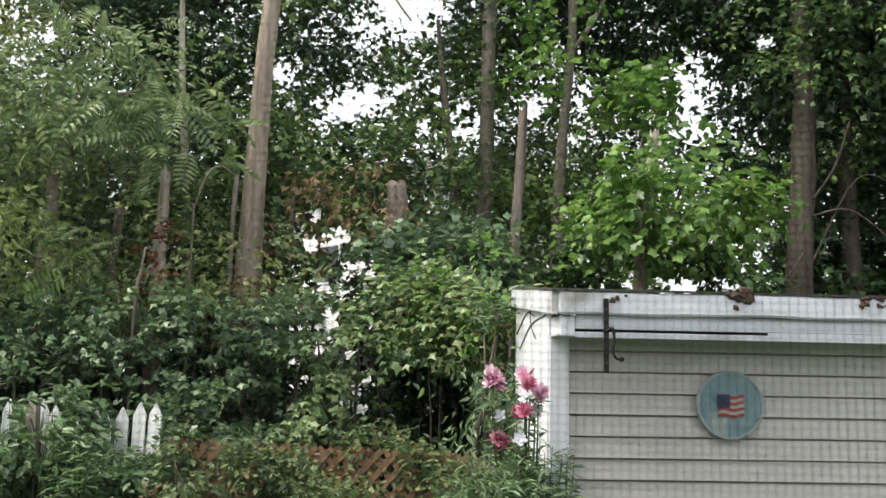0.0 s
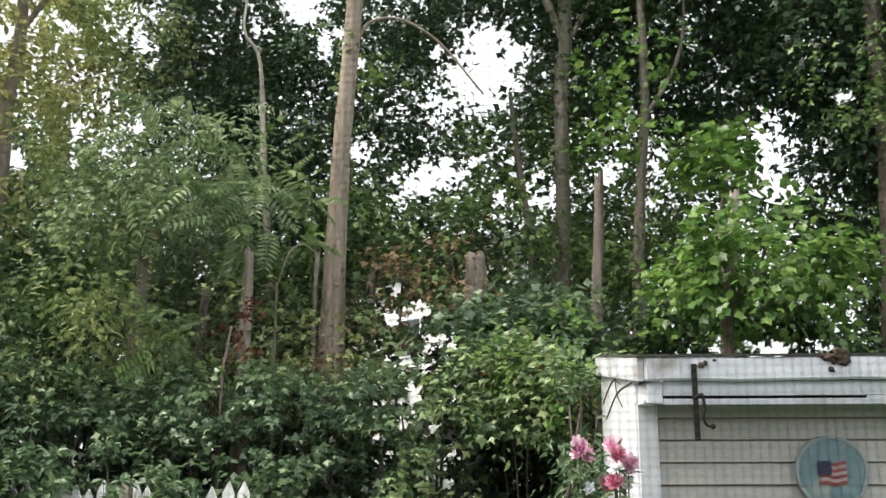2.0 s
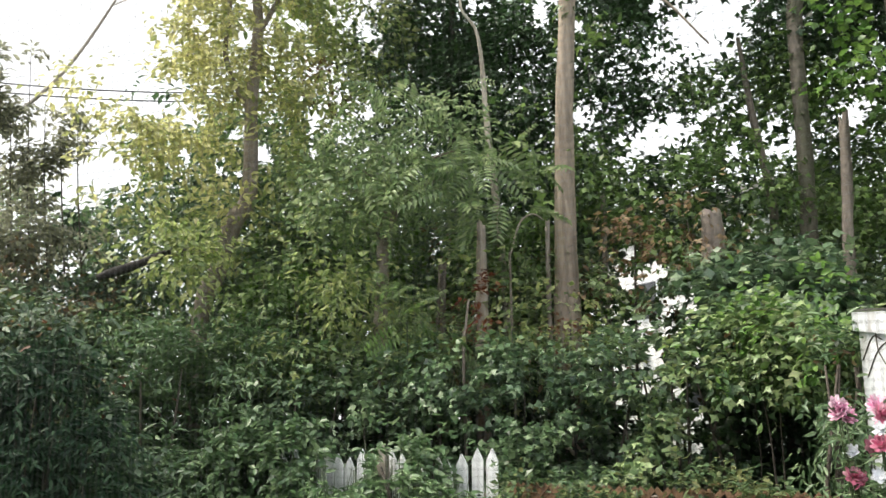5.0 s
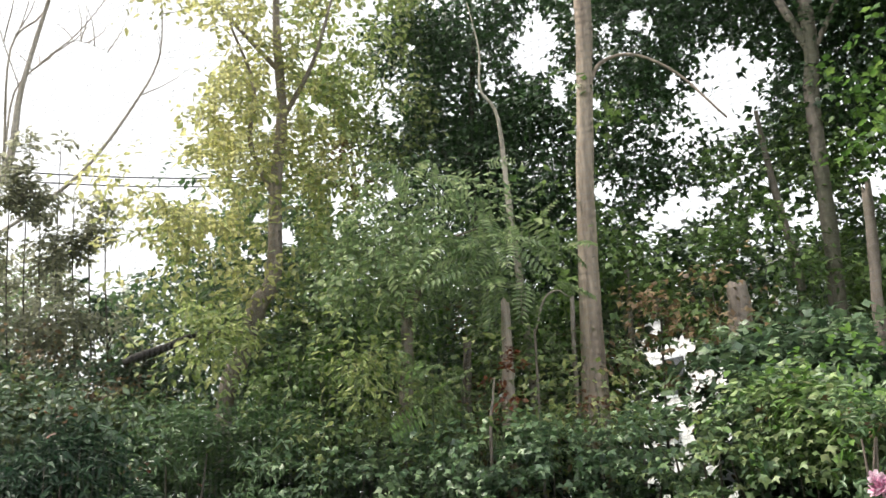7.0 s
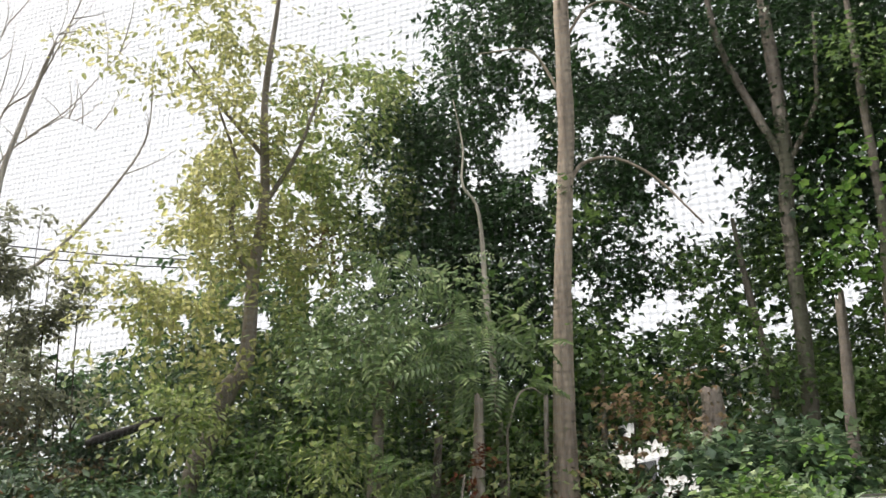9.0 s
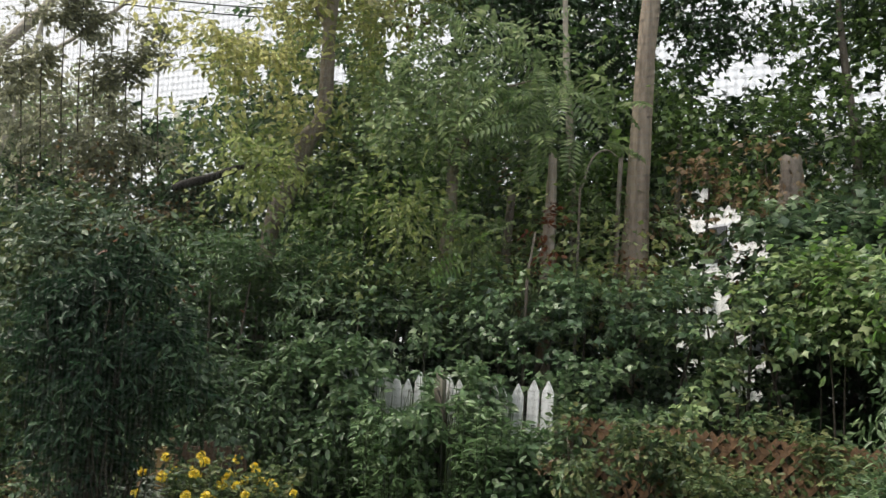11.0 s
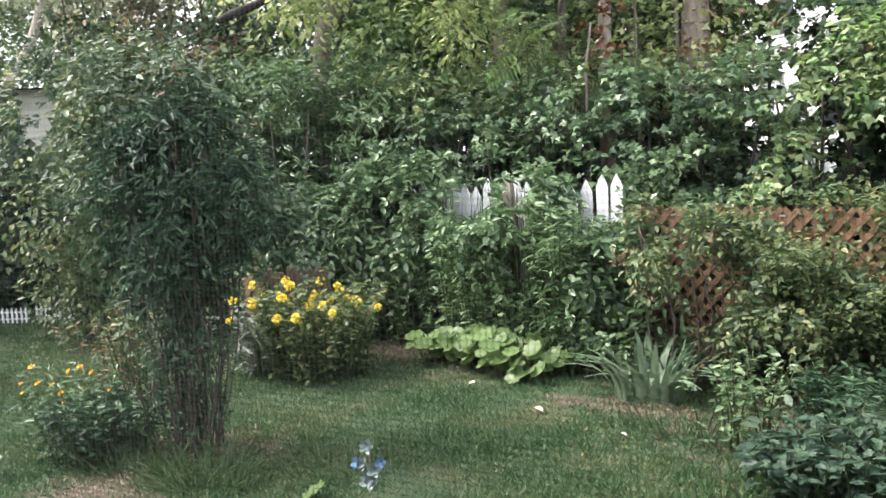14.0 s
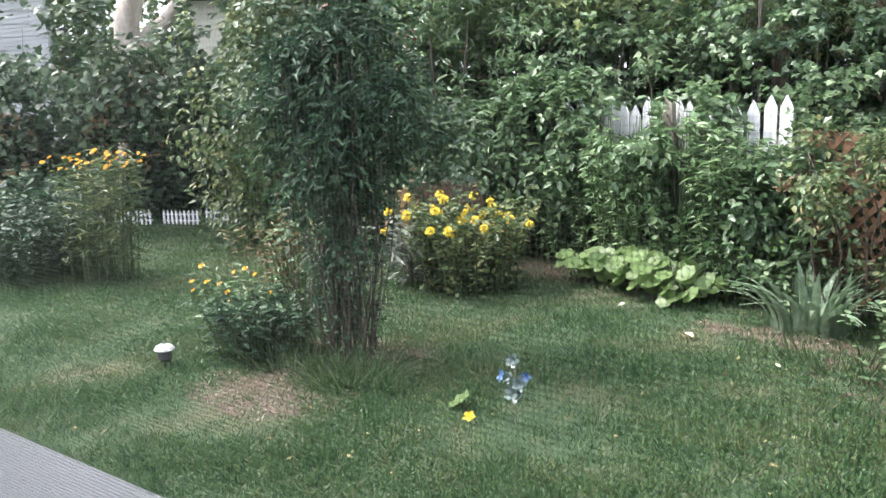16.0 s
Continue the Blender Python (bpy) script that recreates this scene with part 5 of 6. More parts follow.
make_tree("small rounded dark tree far behind the garden", [(-15.55, 15.45, 3.2, .12), (-15.57, 15.45, 4.6, .08), (-15.6, 15.45, 5.8, .04)], M_BARK_DARK, [],
          [("crown", G_DARK, [(-45.3, 11.6, 1.5, 1.1, 22, 0.6), (-44.6, 10.4, 1.7, 1.2, 22, 0.6), (-46.2, 10.6, 1.3, 1.1, 22, 0.6)], L_STAR, 0.16, 4.0, 0.4)], seed=95)
# dark upright sprays on the left
SPIKES = [(-53.4, 19.6), (-52.4, 18.2), (-51.3, 20.4), (-50.4, 21.6), (-49.6, 18.6), (-48.7, 21.4), (-47.8, 18.8), (-46.9, 17.4), (-46.0, 18.2)]
make_tree("shrubby tree with dark upright leafy sprays", [(-9.3, 8.3, 2.6, .06), (-9.1, 8.4, 3.4, .045), (-9.0, 8.4, 4.0, .02)], M_BARK_DARK,
          [[(*at_tilt(b + 0.6, 8.5, 11.9), 0.011), (*at_tilt(b + 0.2, 13.5, 11.9), 0.008), (*at_tilt(b, t - 0.6, 11.9), 0.003)] for b, t in SPIKES],
          [("crown", G_SPRAY, [(-48.5, 11.0, 3.0, 1.8, 11.8, 0.8), (-51.5, 11.8, 2.6, 2.2, 12, 0.8), (-46.2, 9.8, 2.6, 1.6, 11.6, 0.7), (-50, 9, 4, 2.4, 12, 0.8), (-55, 13, 2.6, 3.5, 16.5, 0.8), (-53.5, 13.5, 2.4, 2.2, 12, 0.6)], L_OVAL, 0.1, 1.8, 0.25),
           ("sprays", G_SPRAY, [(b, (10.0 + t) / 2, 0.42, (t - 10.0) / 2, 11.9, 0.14) for b, t in SPIKES], L_OVAL, 0.095, 3.4, 0.16)], seed=97)


# ---- thicket behind the fence ----
def thicket(label, clumps, mat, shape, size, seed, layers=3.0, reach=0.4, stems=6, extra=(), thick=1.0, **more):
    sh = thing("shrub", label, "shrub")
    rng = random.Random(seed)
    for i in range(stems):
        c, h = clumps[i % len(clumps)]
        x, y = c[0] + rng.uniform(-0.5, 0.5) * h[0], c[1] + rng.uniform(-0.3, 0.3) * h[1]
        tube("stem", [(x, y, -0.05, 0.025 * thick), (x + rng.uniform(-.2, .2), y, c[2] * 0.5, 0.02 * thick), (c[0] + rng.uniform(-.5, .5) * h[0], c[1], c[2] + h[2] * 0.4, 0.008 * thick)], M_STEM_BROWN, sh, sides=5, steps=3)
    foliage("foliage", sh, mat, clumps, shape, size, seed, layers=layers, reach=reach, **more)
    for i, (nm, m2, cl, shp, sz, ly) in enumerate(extra):
        foliage(nm, sh, m2, cl, shp, sz, seed + 50 + i, layers=ly, reach=reach)
    return sh


def bank_of(b0, b1, far, z0, z1, n, deep=0.5, seed=1):
    """Clumps in a rough row between two bearings, from height z0 to z1."""
    rng = random.Random(seed)
    out = []
    rows = max(1, round((z1 - z0) / 0.8))
    for i in range(n):
        for j in range(rows):
            b = b0 + (b1 - b0) * (i + 0.5 + rng.uniform(-0.3, 0.3)) / n
            z = z0 + (z1 - z0) * (j + 0.5) / rows
            wide = far * math.radians(abs(b1 - b0)) / n * 0.75
            out.append((spot(b, far + rng.uniform(-0.25, 0.25) - 0.15 * (j == 0), z), (wide, deep, (z1 - z0) / rows * 0.62 * rng.uniform(0.85, 1.2))))
    return out


# a bank of dark-coloured leaves stands for the shade behind the hedge face
thicket("dark leaves painting the shade inside the hedge", bank_of(-43, -9.5, 10.0, 0.2, 2.0, 12, 0.3, seed=86), G_DARK, L_STAR, 0.14, 185, 5.0, stems=3, thick=0.6)
hollow_rng = random.Random(6)
for _ in range(70):
    HOLLOWS.append((hollow_rng.uniform(-42, -13), hollow_rng.uniform(-2.0, 4.2), hollow_rng.uniform(0.35, 1.1), hollow_rng.uniform(0.25, 0.7)))
for _ in range(26):  # deeper hollows just over the fence
    HOLLOWS.append((hollow_rng.uniform(-33, -13.5), hollow_rng.uniform(-2.8, 0.8), hollow_rng.uniform(0.7, 1.6), hollow_rng.uniform(0.35, 0.8)))
# dark leaf colour stands in for the deep shade of the hollow
thicket("dark leaves painting the shade in the hollow beside the shed", bank_of(-9.6, -1.5, 9.7, 0.2, 2.3, 5, 0.4, seed=64) + bank_of(-9.6, -1.5, 10.8, 0.2, 2.6, 4, 0.5, seed=65), G_DARK, L_STAR, 0.13, 165, 6.0, stems=2, thick=0.4)
# extra leaves added overhead only to keep light out of the hollow
thicket("added roof of vine leaves to shade the hollow", bank_of(-10.0, -1.5, 9.3, 2.3, 2.9, 4, 0.7, seed=74) + bank_of(-10.0, -1.5, 10.3, 2.2, 3.0, 4, 0.7, seed=75), G_VINE_DARK, L_STAR, 0.12, 177, 9.0, stems=2, thick=0.4)
GAPS.append((-6.0, -1.3, 2.9, 1.7))
thicket("vine-covered thicket of lobed leaves behind the fence", bank_of(-24.5, -13, 8.6, 0.6, 2.1, 6, seed=2) + bank_of(-22, -13, 8.7, 1.8, 2.2, 5, seed=32), G_VINE_DARK, L_STAR, 0.088, 101, 5.0, 0.34, extra=[("second_foliage", G_WEED, bank_of(-24.5, -13, 8.45, 0.9, 2.2, 6, seed=42), L_STAR, 0.08, 1.6)])
thicket("sunlit vines over a hedge with gaps showing white behind", bank_of(-13.5, -7.2, 8.5, 1.6, 2.2, 3, seed=3) + bank_of(-13.5, -11, 8.5, 0.9, 1.8, 1, seed=4), G_VINE, L_STAR, 0.088, 103, 3.6, 0.34, extra=[("second_foliage", G_WEED, bank_of(-13.5, -7, 8.4, 1.6, 2.25, 4, seed=43), L_OVAL, 0.085, 1.2), ("pale_leaves", G_LIME, bank_of(-13.5, -7, 8.3, 1.7, 2.25, 3, seed=44), L_STAR, 0.075, 0.3)])
thicket("arching vines over a dark hollow beside the shed", bank_of(-8.0, 0.6, 8.2, 1.9, 2.4, 4, seed=5), G_VINE, L_STAR, 0.088, 105, 5.0, 0.34, stems=2, thick=0.5, extra=[("second_foliage", G_BRIGHT, bank_of(-8, 0, 8.0, 1.9, 2.6, 4, seed=45), L_OVAL, 0.09, 0.9), ("brown_leaves", G_BROWN, bank_of(-8, 0, 8.0, 2.0, 2.5, 3, seed=46), L_OVAL, 0.09, 0.2)])
thicket("thin undergrowth of vines in front of the white house", bank_of(-13, -7.5, 8.9, 0.6, 1.9, 3, seed=6), G_VINE_DARK, L_STAR, 0.08, 107, 0.8)
thicket("hedge plant with thin drooping green leaves by the shed", bank_of(-2.4, 0.2, 7.4, 1.5, 2.15, 2, 0.2, seed=7), G_WEED, L_WILLOW, 0.09, 109, 4.0)
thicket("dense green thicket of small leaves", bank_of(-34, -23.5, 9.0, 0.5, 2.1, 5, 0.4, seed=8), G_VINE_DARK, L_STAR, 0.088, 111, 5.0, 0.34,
        extra=[("second_foliage", G_WEED, bank_of(-34, -23.5, 8.8, 0.9, 2.2, 5, 0.4, seed=47), L_STAR, 0.085, 1.5), ("dead_leaves", G_BROWN, bank_of(-27, -24, 8.8, 1.3, 1.9, 1, 0.2, seed=9), L_OVAL, 0.11, 0.35)])
thicket("tall bright vine mound over the hedge", bank_of(-43, -33, 9.3, 0.5, 2.4, 5, 0.4, seed=10), G_WEED, L_WILLOW, 0.11, 113, 5.0,
        extra=[("yellow_leaves", G_LIME, bank_of(-36.5, -32, 9.4, 2.2, 2.9, 2, 0.3, seed=11) + bank_of(-32.5, -28.8, 9.0, 3.0, 3.6, 2, 0.3, seed=61), L_WILLOW, 0.1, 0.9)])
thicket("leafy hedge behind the dark bush", bank_of(-53.5, -42, 10.4, 0.1, 2.8, 6, 0.6, seed=12), G_SHRUB, L_OVAL, 0.09, 115, 5.5, stems=2,
        extra=[("red_leaves", G_RED, bank_of(-50, -42, 9.8, 1.3, 2.6, 3, 0.3, seed=13), L_OVAL, 0.11, 0.12)])
thicket("dark ivy hedge at the end of the lawn", bank_of(-76, -52, 13.7, 0.0, 2.0, 9, 0.6, seed=14), G_IVY, L_HEART, 0.1, 117, 6.0, stems=0,
        extra=[("dead_leaves", G_BROWN, bank_of(-66, -52, 12.9, 0.9, 2.0, 6, 0.3, seed=87), L_OVAL, 0.1, 0.35)])
thicket("leafy growth over the ivy hedge", bank_of(-66, -50, 12.8, 1.6, 2.8, 6, 0.4, seed=51), G_IVY, L_HEART, 0.1, 161, 4.0, stems=2, thick=0.3)
thicket("dull brownish growth behind the leafy hedge", bank_of(-54, -41, 11.9, 2.0, 3.5, 6, 0.4, seed=93), G_IVY, L_OVAL, 0.085, 189, 4.0, 0.3, stems=4,
        extra=[("brown_leaves", G_BROWN, bank_of(-52, -43, 11.4, 2.2, 3.4, 5, 0.3, seed=94), L_OVAL, 0.08, 0.7)])
thicket("light leafy trees beyond the pale trunks", bank_of(-76, -49, 21.0, 1.5, 6.5, 7, 0.9, seed=15), G_FERNY, L_OVAL, 0.17, 119, 5.0, 0.7, stems=7)
thicket("young feathery weeds on top of the hedge", bank_of(-26.5, -22.5, 9.0, 2.5, 2.9, 2, 0.2, seed=16), G_FERNY, L_FEATHER, 0.24, 121, 1.4, stems=0)
thicket("browning shrub beside the broken stump", bank_of(-13, -7, 10.5, 3.2, 3.95, 2, 0.35, seed=17), G_MAPLE, L_STAR, 0.09, 123, 3.0, stems=2,
        extra=[("brown_leaves", G_BROWN, bank_of(-12.8, -7.6, 9.6, 3.1, 3.75, 3, 0.3, seed=18), L_STAR, 0.08, 1.2)])
thicket("undergrowth between the trunks", bank_of(-38, -12.6, 11.5, 2.0, 4.1, 9, 0.5, seed=19), G_VINE_DARK, L_STAR, 0.1, 125, 4.0, stems=3,
        extra=[("brown_leaves", G_BROWN, bank_of(-24, -7, 10.7, 2.2, 3.6, 6, 0.3, seed=62), L_OVAL, 0.09, 0.6), ("bright_leaves", G_BRIGHT, bank_of(-36, -13, 10.7, 2.2, 3.8, 7, 0.3, seed=63), L_STAR, 0.09, 1.6)])
# pale leaves and lime tips paint sunlight that doesn't reach under the crowns
thicket("light ferny undergrowth under the feathery tree", bank_of(-36, -13.5, 10.15, 2.0, 3.3, 9, 0.25, seed=83), G_UNDER_LIT, L_STAR, 0.085, 181, 2.3, stems=10, thick=0.7,
        extra=[("bright_leaves", G_LIME, bank_of(-33, -14, 9.3, 2.2, 3.1, 8, 0.25, seed=90), L_STAR, 0.085, 0.9), ("fronds", G_FERNY, bank_of(-29, -19, 9.2, 2.0, 2.6, 4, 0.2, seed=84), L_FEATHER, 0.3, 1.0), ("dead_leaves", G_BROWN, bank_of(-26, -14, 9.6, 2.1, 2.8, 6, 0.2, seed=85), L_OVAL, 0.09, 0.3)])
thicket("undergrowth between trunks beside the shed", bank_of(-5, 7, 11.7, 2.0, 3.9, 4, 0.5, seed=20), G_UNDER_LIT, L_STAR, 0.09, 127, 3.0)
GAPS += [(-17.0, -8.2, 1.2, 1.2), (-16.2, -9.9, 0.8, 0.8), (-18.2, -7.0, 0.7, 0.6), (-19.0, -4.8, 1.1, 0.6), (-17.6, -6.0, 0.8, 0.8), (-7.8, -4.8, 0.8, 0.7), (-11.9, -4.9, 0.7, 0.4)]  # bare stretches of lattice
thicket("climbing vines over the pickets", bank_of(-29.5, -24.6, 7.75, 0.95, 1.5, 3, 0.12, seed=22) + bank_of(-38.0, -31.4, 8.5, 0.8, 1.6, 4, 0.15, seed=23) + bank_of(-30.4, -27.4, 7.6, 0.9, 1.5, 2, 0.12, seed=91) + bank_of(-23.6, -21.2, 7.1, 0.45, 1.04, 2, 0.1, seed=92), G_WEED, L_OVAL, 0.09, 151, 11.0, 0.2, stems=3, clear=0.2)
thicket("vines and shrubs growing through the lattice", bank_of(-14.5, -8.2, 6.8, 0.1, 1.1, 4, 0.15, seed=25) + bank_of(-8.2, -3.0, 6.45, 0.1, 0.8, 3, 0.15, seed=26), G_SHRUB, L_OVAL, 0.06, 153, 2.6, 0.22, stems=6, thick=0.4)
thicket("long vine shoots trailing over the lattice", [(at_tilt(b, t, 6.9 + 0.03 * (b + 4) * -1), (w, 0.1, h)) for b, t, w, h in ((-20.2, -5.2, 0.16, 0.2), (-13.9, -6.2, 0.22, 0.2), (-11.2, -4.9, 0.22, 0.16), (-16.2, -7.4, 0.2, 0.2), (-19.2, -4.3, 0.2, 0.14), (-17.0, -6.2, 0.25, 0.2), (-15.2, -4.6, 0.3, 0.16), (-12.6, -4.6, 0.3, 0.15), (-9.6, -4.2, 0.3, 0.16), (-15.8, -8.6, 0.3, 0.2), (-7.4, -4.6, 0.2, 0.15))], G_SHRUB, L_OVAL, 0.062, 167, 1.8, 0.2, stems=5, thick=0.3)
thicket("scrambling mixed leaves over the top of the lattice", bank_of(-20.2, -3.0, 6.9, 0.86, 1.2, 9, 0.12, seed=66) + bank_of(-20.6, -12.5, 6.9, 0.8, 1.22, 6, 0.12, seed=76) + bank_of(-13.5, -5.0, 6.4, 0.25, 0.95, 6, 0.12, seed=77), G_SHRUB, L_STAR, 0.06, 169, 1.5, 0.16, stems=4, thick=0.3,
        extra=[("brown_leaves", G_BROWN, bank_of(-20, -6, 6.85, 0.6, 1.1, 7, 0.1, seed=67), L_OVAL, 0.055, 0.3)])
thicket("dense leaves hanging over the top of the lattice", bank_of(-20.8, -4.0, 6.7, 0.86, 1.2, 12, 0.12, seed=78) + bank_of(-15.0, -3.5, 6.35, 0.2, 0.95, 9, 0.12, seed=79) + bank_of(-4.4, -1.6, 6.0, 0.3, 1.15, 2, 0.12, seed=80), G_SHRUB, L_OVAL, 0.056, 179, 2.4, 0.16, stems=5, thick=0.3,
        extra=[("pale_leaves", G_WEED, bank_of(-20.6, -4.0, 6.6, 0.5, 1.2, 11, 0.12, seed=81), L_OVAL, 0.06, 0.6), ("brown_leaves", G_BROWN, bank_of(-20.6, -6, 6.6, 0.4, 1.1, 7, 0.1, seed=82), L_OVAL, 0.05, 0.2)])
thicket("dark leafy screen behind the large maple", bank_of(14.3, 27, 12.6, 2.3, 4.2, 5, 0.6, seed=68), G_DARK, L_STAR, 0.13, 171, 5.0, stems=3)
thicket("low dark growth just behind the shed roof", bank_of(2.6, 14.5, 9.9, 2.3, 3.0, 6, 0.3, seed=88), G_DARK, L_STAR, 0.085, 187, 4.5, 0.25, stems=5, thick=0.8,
        extra=[("bright_leaves", G_BRIGHT, bank_of(3.0, 14, 9.5, 2.3, 2.9, 5, 0.2, seed=89), L_LOBED, 0.085, 0.9)])
thicket("undergrowth behind the shed", bank_of(8, 26, 13, 1.2, 2.4, 6, 0.6, seed=21), G_DARK, L_LOBED, 0.12, 129, 3.0)


def far_woods():
    """A band of distant trees behind everything."""
    rng = random.Random(3)
    clumps = []
    for i in range(46):
        b = -95 + i * 150 / 46
        if -14 < b < -7:
            continue
        far = rng.uniform(24, 30)
        clumps.append((spot(b, far, rng.uniform(1.2, 2.2)), (2.2, 1.5, rng.uniform(1.8, 2.8))))
    ob = foliage("far_woods", None, G_DARK, clumps, L_STAR, 0.5, 77, layers=1.8, reach=1.0)
    tagged(ob, "distant dark woodland behind the gardens", "trees", kind="stuff")


far_woods()


def back_canopy():
    """Trees behind the nearer ones, whose leaves close the view."""
    rng = random.Random(31)
    clumps = []
    for b in range(-37, 29, 4):
        for t in range(5, 40, 5):
            if rng.random() < (0.45 if t > 24 and b < -14 else 0.15) or (t > 18 and b < -27) or (t < 9 and 6 < b < 18) or (t < 10 and -14 < b < -8):
                continue
            far = rng.uniform(14, 17)
            clumps += (2 if b > 11 else 1) * crown_at([(b + rng.uniform(-1.5, 1.5), t + rng.uniform(-1.5, 1.5), 3.2, 3.0, far, 0.9)])
    for b in range(-48, -4, 3):
        for t in (4, 7, 10, 13):
            if not (-14 < b < -7 and t < 9) and not (b < -43 and t > 9):
                clumps += crown_at([(b + rng.uniform(-1, 1), t + rng.uniform(-1, 1), 2.6, 2.2, rng.uniform(13, 15.5), 0.8)])
    ob = foliage("wood_edge", None, G_DARK, clumps, L_STAR, 0.18, 78, layers=1.9, reach=0.6)
    tagged(ob, "dark leafy edge of the wood behind the garden trees", "trees", kind="stuff")


back_canopy()


# ---- neighbouring houses ----
def make_neighbour(name, label, at, turn, wide, deep, high, pitch, mat, windows):
    h = thing(name, label, "house", at=at, turn=turn)
    bm = bmesh.new()
    box(bm, -wide / 2, wide / 2, 0, deep, -0.1, high)
    part("wall", bm, mat, h)
    bm = bmesh.new()
    for i in range(int(high / 0.2)):
        box(bm, -wide / 2 - 0.01, wide / 2 + 0.01, -0.025, 0.0, 0.2 * i, 0.2 * i + 0.185)
    part("siding", bm, mat, h)
    bm = bmesh.new()
    v = [bm.verts.new(c) for c in ((-wide / 2 - 0.3, -0.4, high), (wide / 2 + 0.3, -0.4, high), (wide / 2 + 0.3, deep / 2, high + pitch), (-wide / 2 - 0.3, deep / 2, high + pitch), (wide / 2 + 0.3, deep + 0.4, high), (-wide / 2 - 0.3, deep + 0.4, high))]
    for f in ((0, 1, 2, 3), (3, 2, 4, 5), (0, 3, 5), (1, 4, 2), (0, 5, 4, 1)):
        bm.faces.new([v[i] for i in f])
    part("roof", bm, M_ROOF, h)
    glass = surface("dark_glass", (0.02, 0.025, 0.03), (0.05, 0.055, 0.06), 3, 0.1, 0.0)
    for x, z in windows:
        bm = bmesh.new()
        box(bm, x - 0.45, x + 0.45, -0.06, -0.025, z, z + 1.1, 0.01)
        w = part("window", bm, M_WHITE, h)
        bm = bmesh.new()
        box(bm, x - 0.38, x + 0.38, -0.075, -0.061, z + 0.07, z + 1.03)
        part("pane", bm, glass, w)


p = spot(-10.4, 25, 0)
M_CLAPBOARD = surface("white_clapboard", (0.74, 0.75, 0.77), (0.9, 0.9, 0.91), 3, 0.6, 0.1)
make_neighbour("white_house", "white clapboard house behind the trees", (p.x, p.y, 0), -36, 5.6, 5, 6.6, 1.2, M_CLAPBOARD, [(0.8, 1.8), (-0.9, 4.1)])
p = spot(-72.0, 17, 0)
make_neighbour("grey_house", "pale grey sided house beyond the hedge", (p.x, p.y, 0), 62, 5, 6, 3.6, 1.6, surface("grey_siding", (0.42, 0.44, 0.46), (0.58, 0.6, 0.62), 3, 0.6, 0.1), [(-1.4, 1.4)])
p = spot(-54.7, 19, 0)
make_neighbour("cream_shed", "small cream building seen between trunks", (p.x, p.y, 0), 52, 0.75, 2, 3.3, 0.1, surface("cream_boards", (0.66, 0.65, 0.55), (0.84, 0.83, 0.74), 3, 0.6, 0.1), [])


# ---- plants of the garden ----
def flower_mesh(name, petals, long, wide, mat, cup=0.25, rings=2, heart=None):
    """A small flower facing +z: rings of petals round a raised heart."""
    vs, ts = [], []
    for ring in range(rings):
        for i in range(petals):
            a = 2 * math.pi * (i + 0.5 * ring) / petals
            k, s = len(vs), 1 - 0.28 * ring
            c, d = Vector((math.cos(a), math.sin(a), 0)), Vector((-math.sin(a), math.cos(a), 0))
            up = cup + 0.5 * ring
            for f, w, u in ((0.05, 0.2, 0.0), (0.55, 1.0, 0.5), (1.0, 0.35, 0.75)):
                for side in (-1, 1):
                    q = c * long * f * s + d * side * wide * w * 0.5 * s + Vector((0, 0, long * up * u * f))
                    vs.append(tuple(q))
            ts += [(k, k + 1, k + 3), (k, k + 3, k + 2), (k + 2, k + 3, k + 5), (k + 2, k + 5, k + 4)]
    return mesh_of(name, np.array(vs), np.array(ts), mat)


def stalks(rng, x, y, spread, top_spread, high, n, lean=0.0, least=0.75):
    """Stems as lines of x, y, z, radius that rise from a base and spread."""
    out = []
    for _ in range(n):
        a, r = rng.uniform(0, 2 * math.pi), math.sqrt(rng.random())
        bx, by = x + spread * r * math.cos(a), y + spread * r * math.sin(a)
        a2 = a + rng.uniform(-0.6, 0.6)
        tx, ty = x + top_spread * r * math.cos(a2) + lean, y + top_spread * r * math.sin(a2)
        h = high * rng.uniform(least, 1.08)
        g = ground_height(bx, by) - 0.02
        out.append([(bx, by, g, 0.006), (bx * 0.6 + tx * 0.4, by * 0.6 + ty * 0.4, g + h * 0.55, 0.005), (tx, ty, g + h, 0.002)])
    return out


def along(rng, lines, per, size, start=0.15, droop=0.2, up=0.9):
    pl, tp, no = [], [], []
    for ln in lines:
        q = smooth_line(ln, 6)[:, :3]
        k = np.sort(rng.uniform(start, 1.0, per)) * (len(q) - 1)
        i = np.minimum(k.astype(int), len(q) - 2)
        p = q[i] + (q[i + 1] - q[i]) * (k - i)[:, None]
        a = rng.uniform(0, 2 * np.pi, per)
        t = np.stack([np.cos(a), np.sin(a), rng.normal(size=per) * 0.3 - droop + 0.25], -1)
        pl.append(p)
        tp.append(t)
        no.append(rng.normal(size=(per, 3)) * 0.35 + (0, 0, up))
    return np.vstack(pl), np.vstack(tp), np.vstack(no)


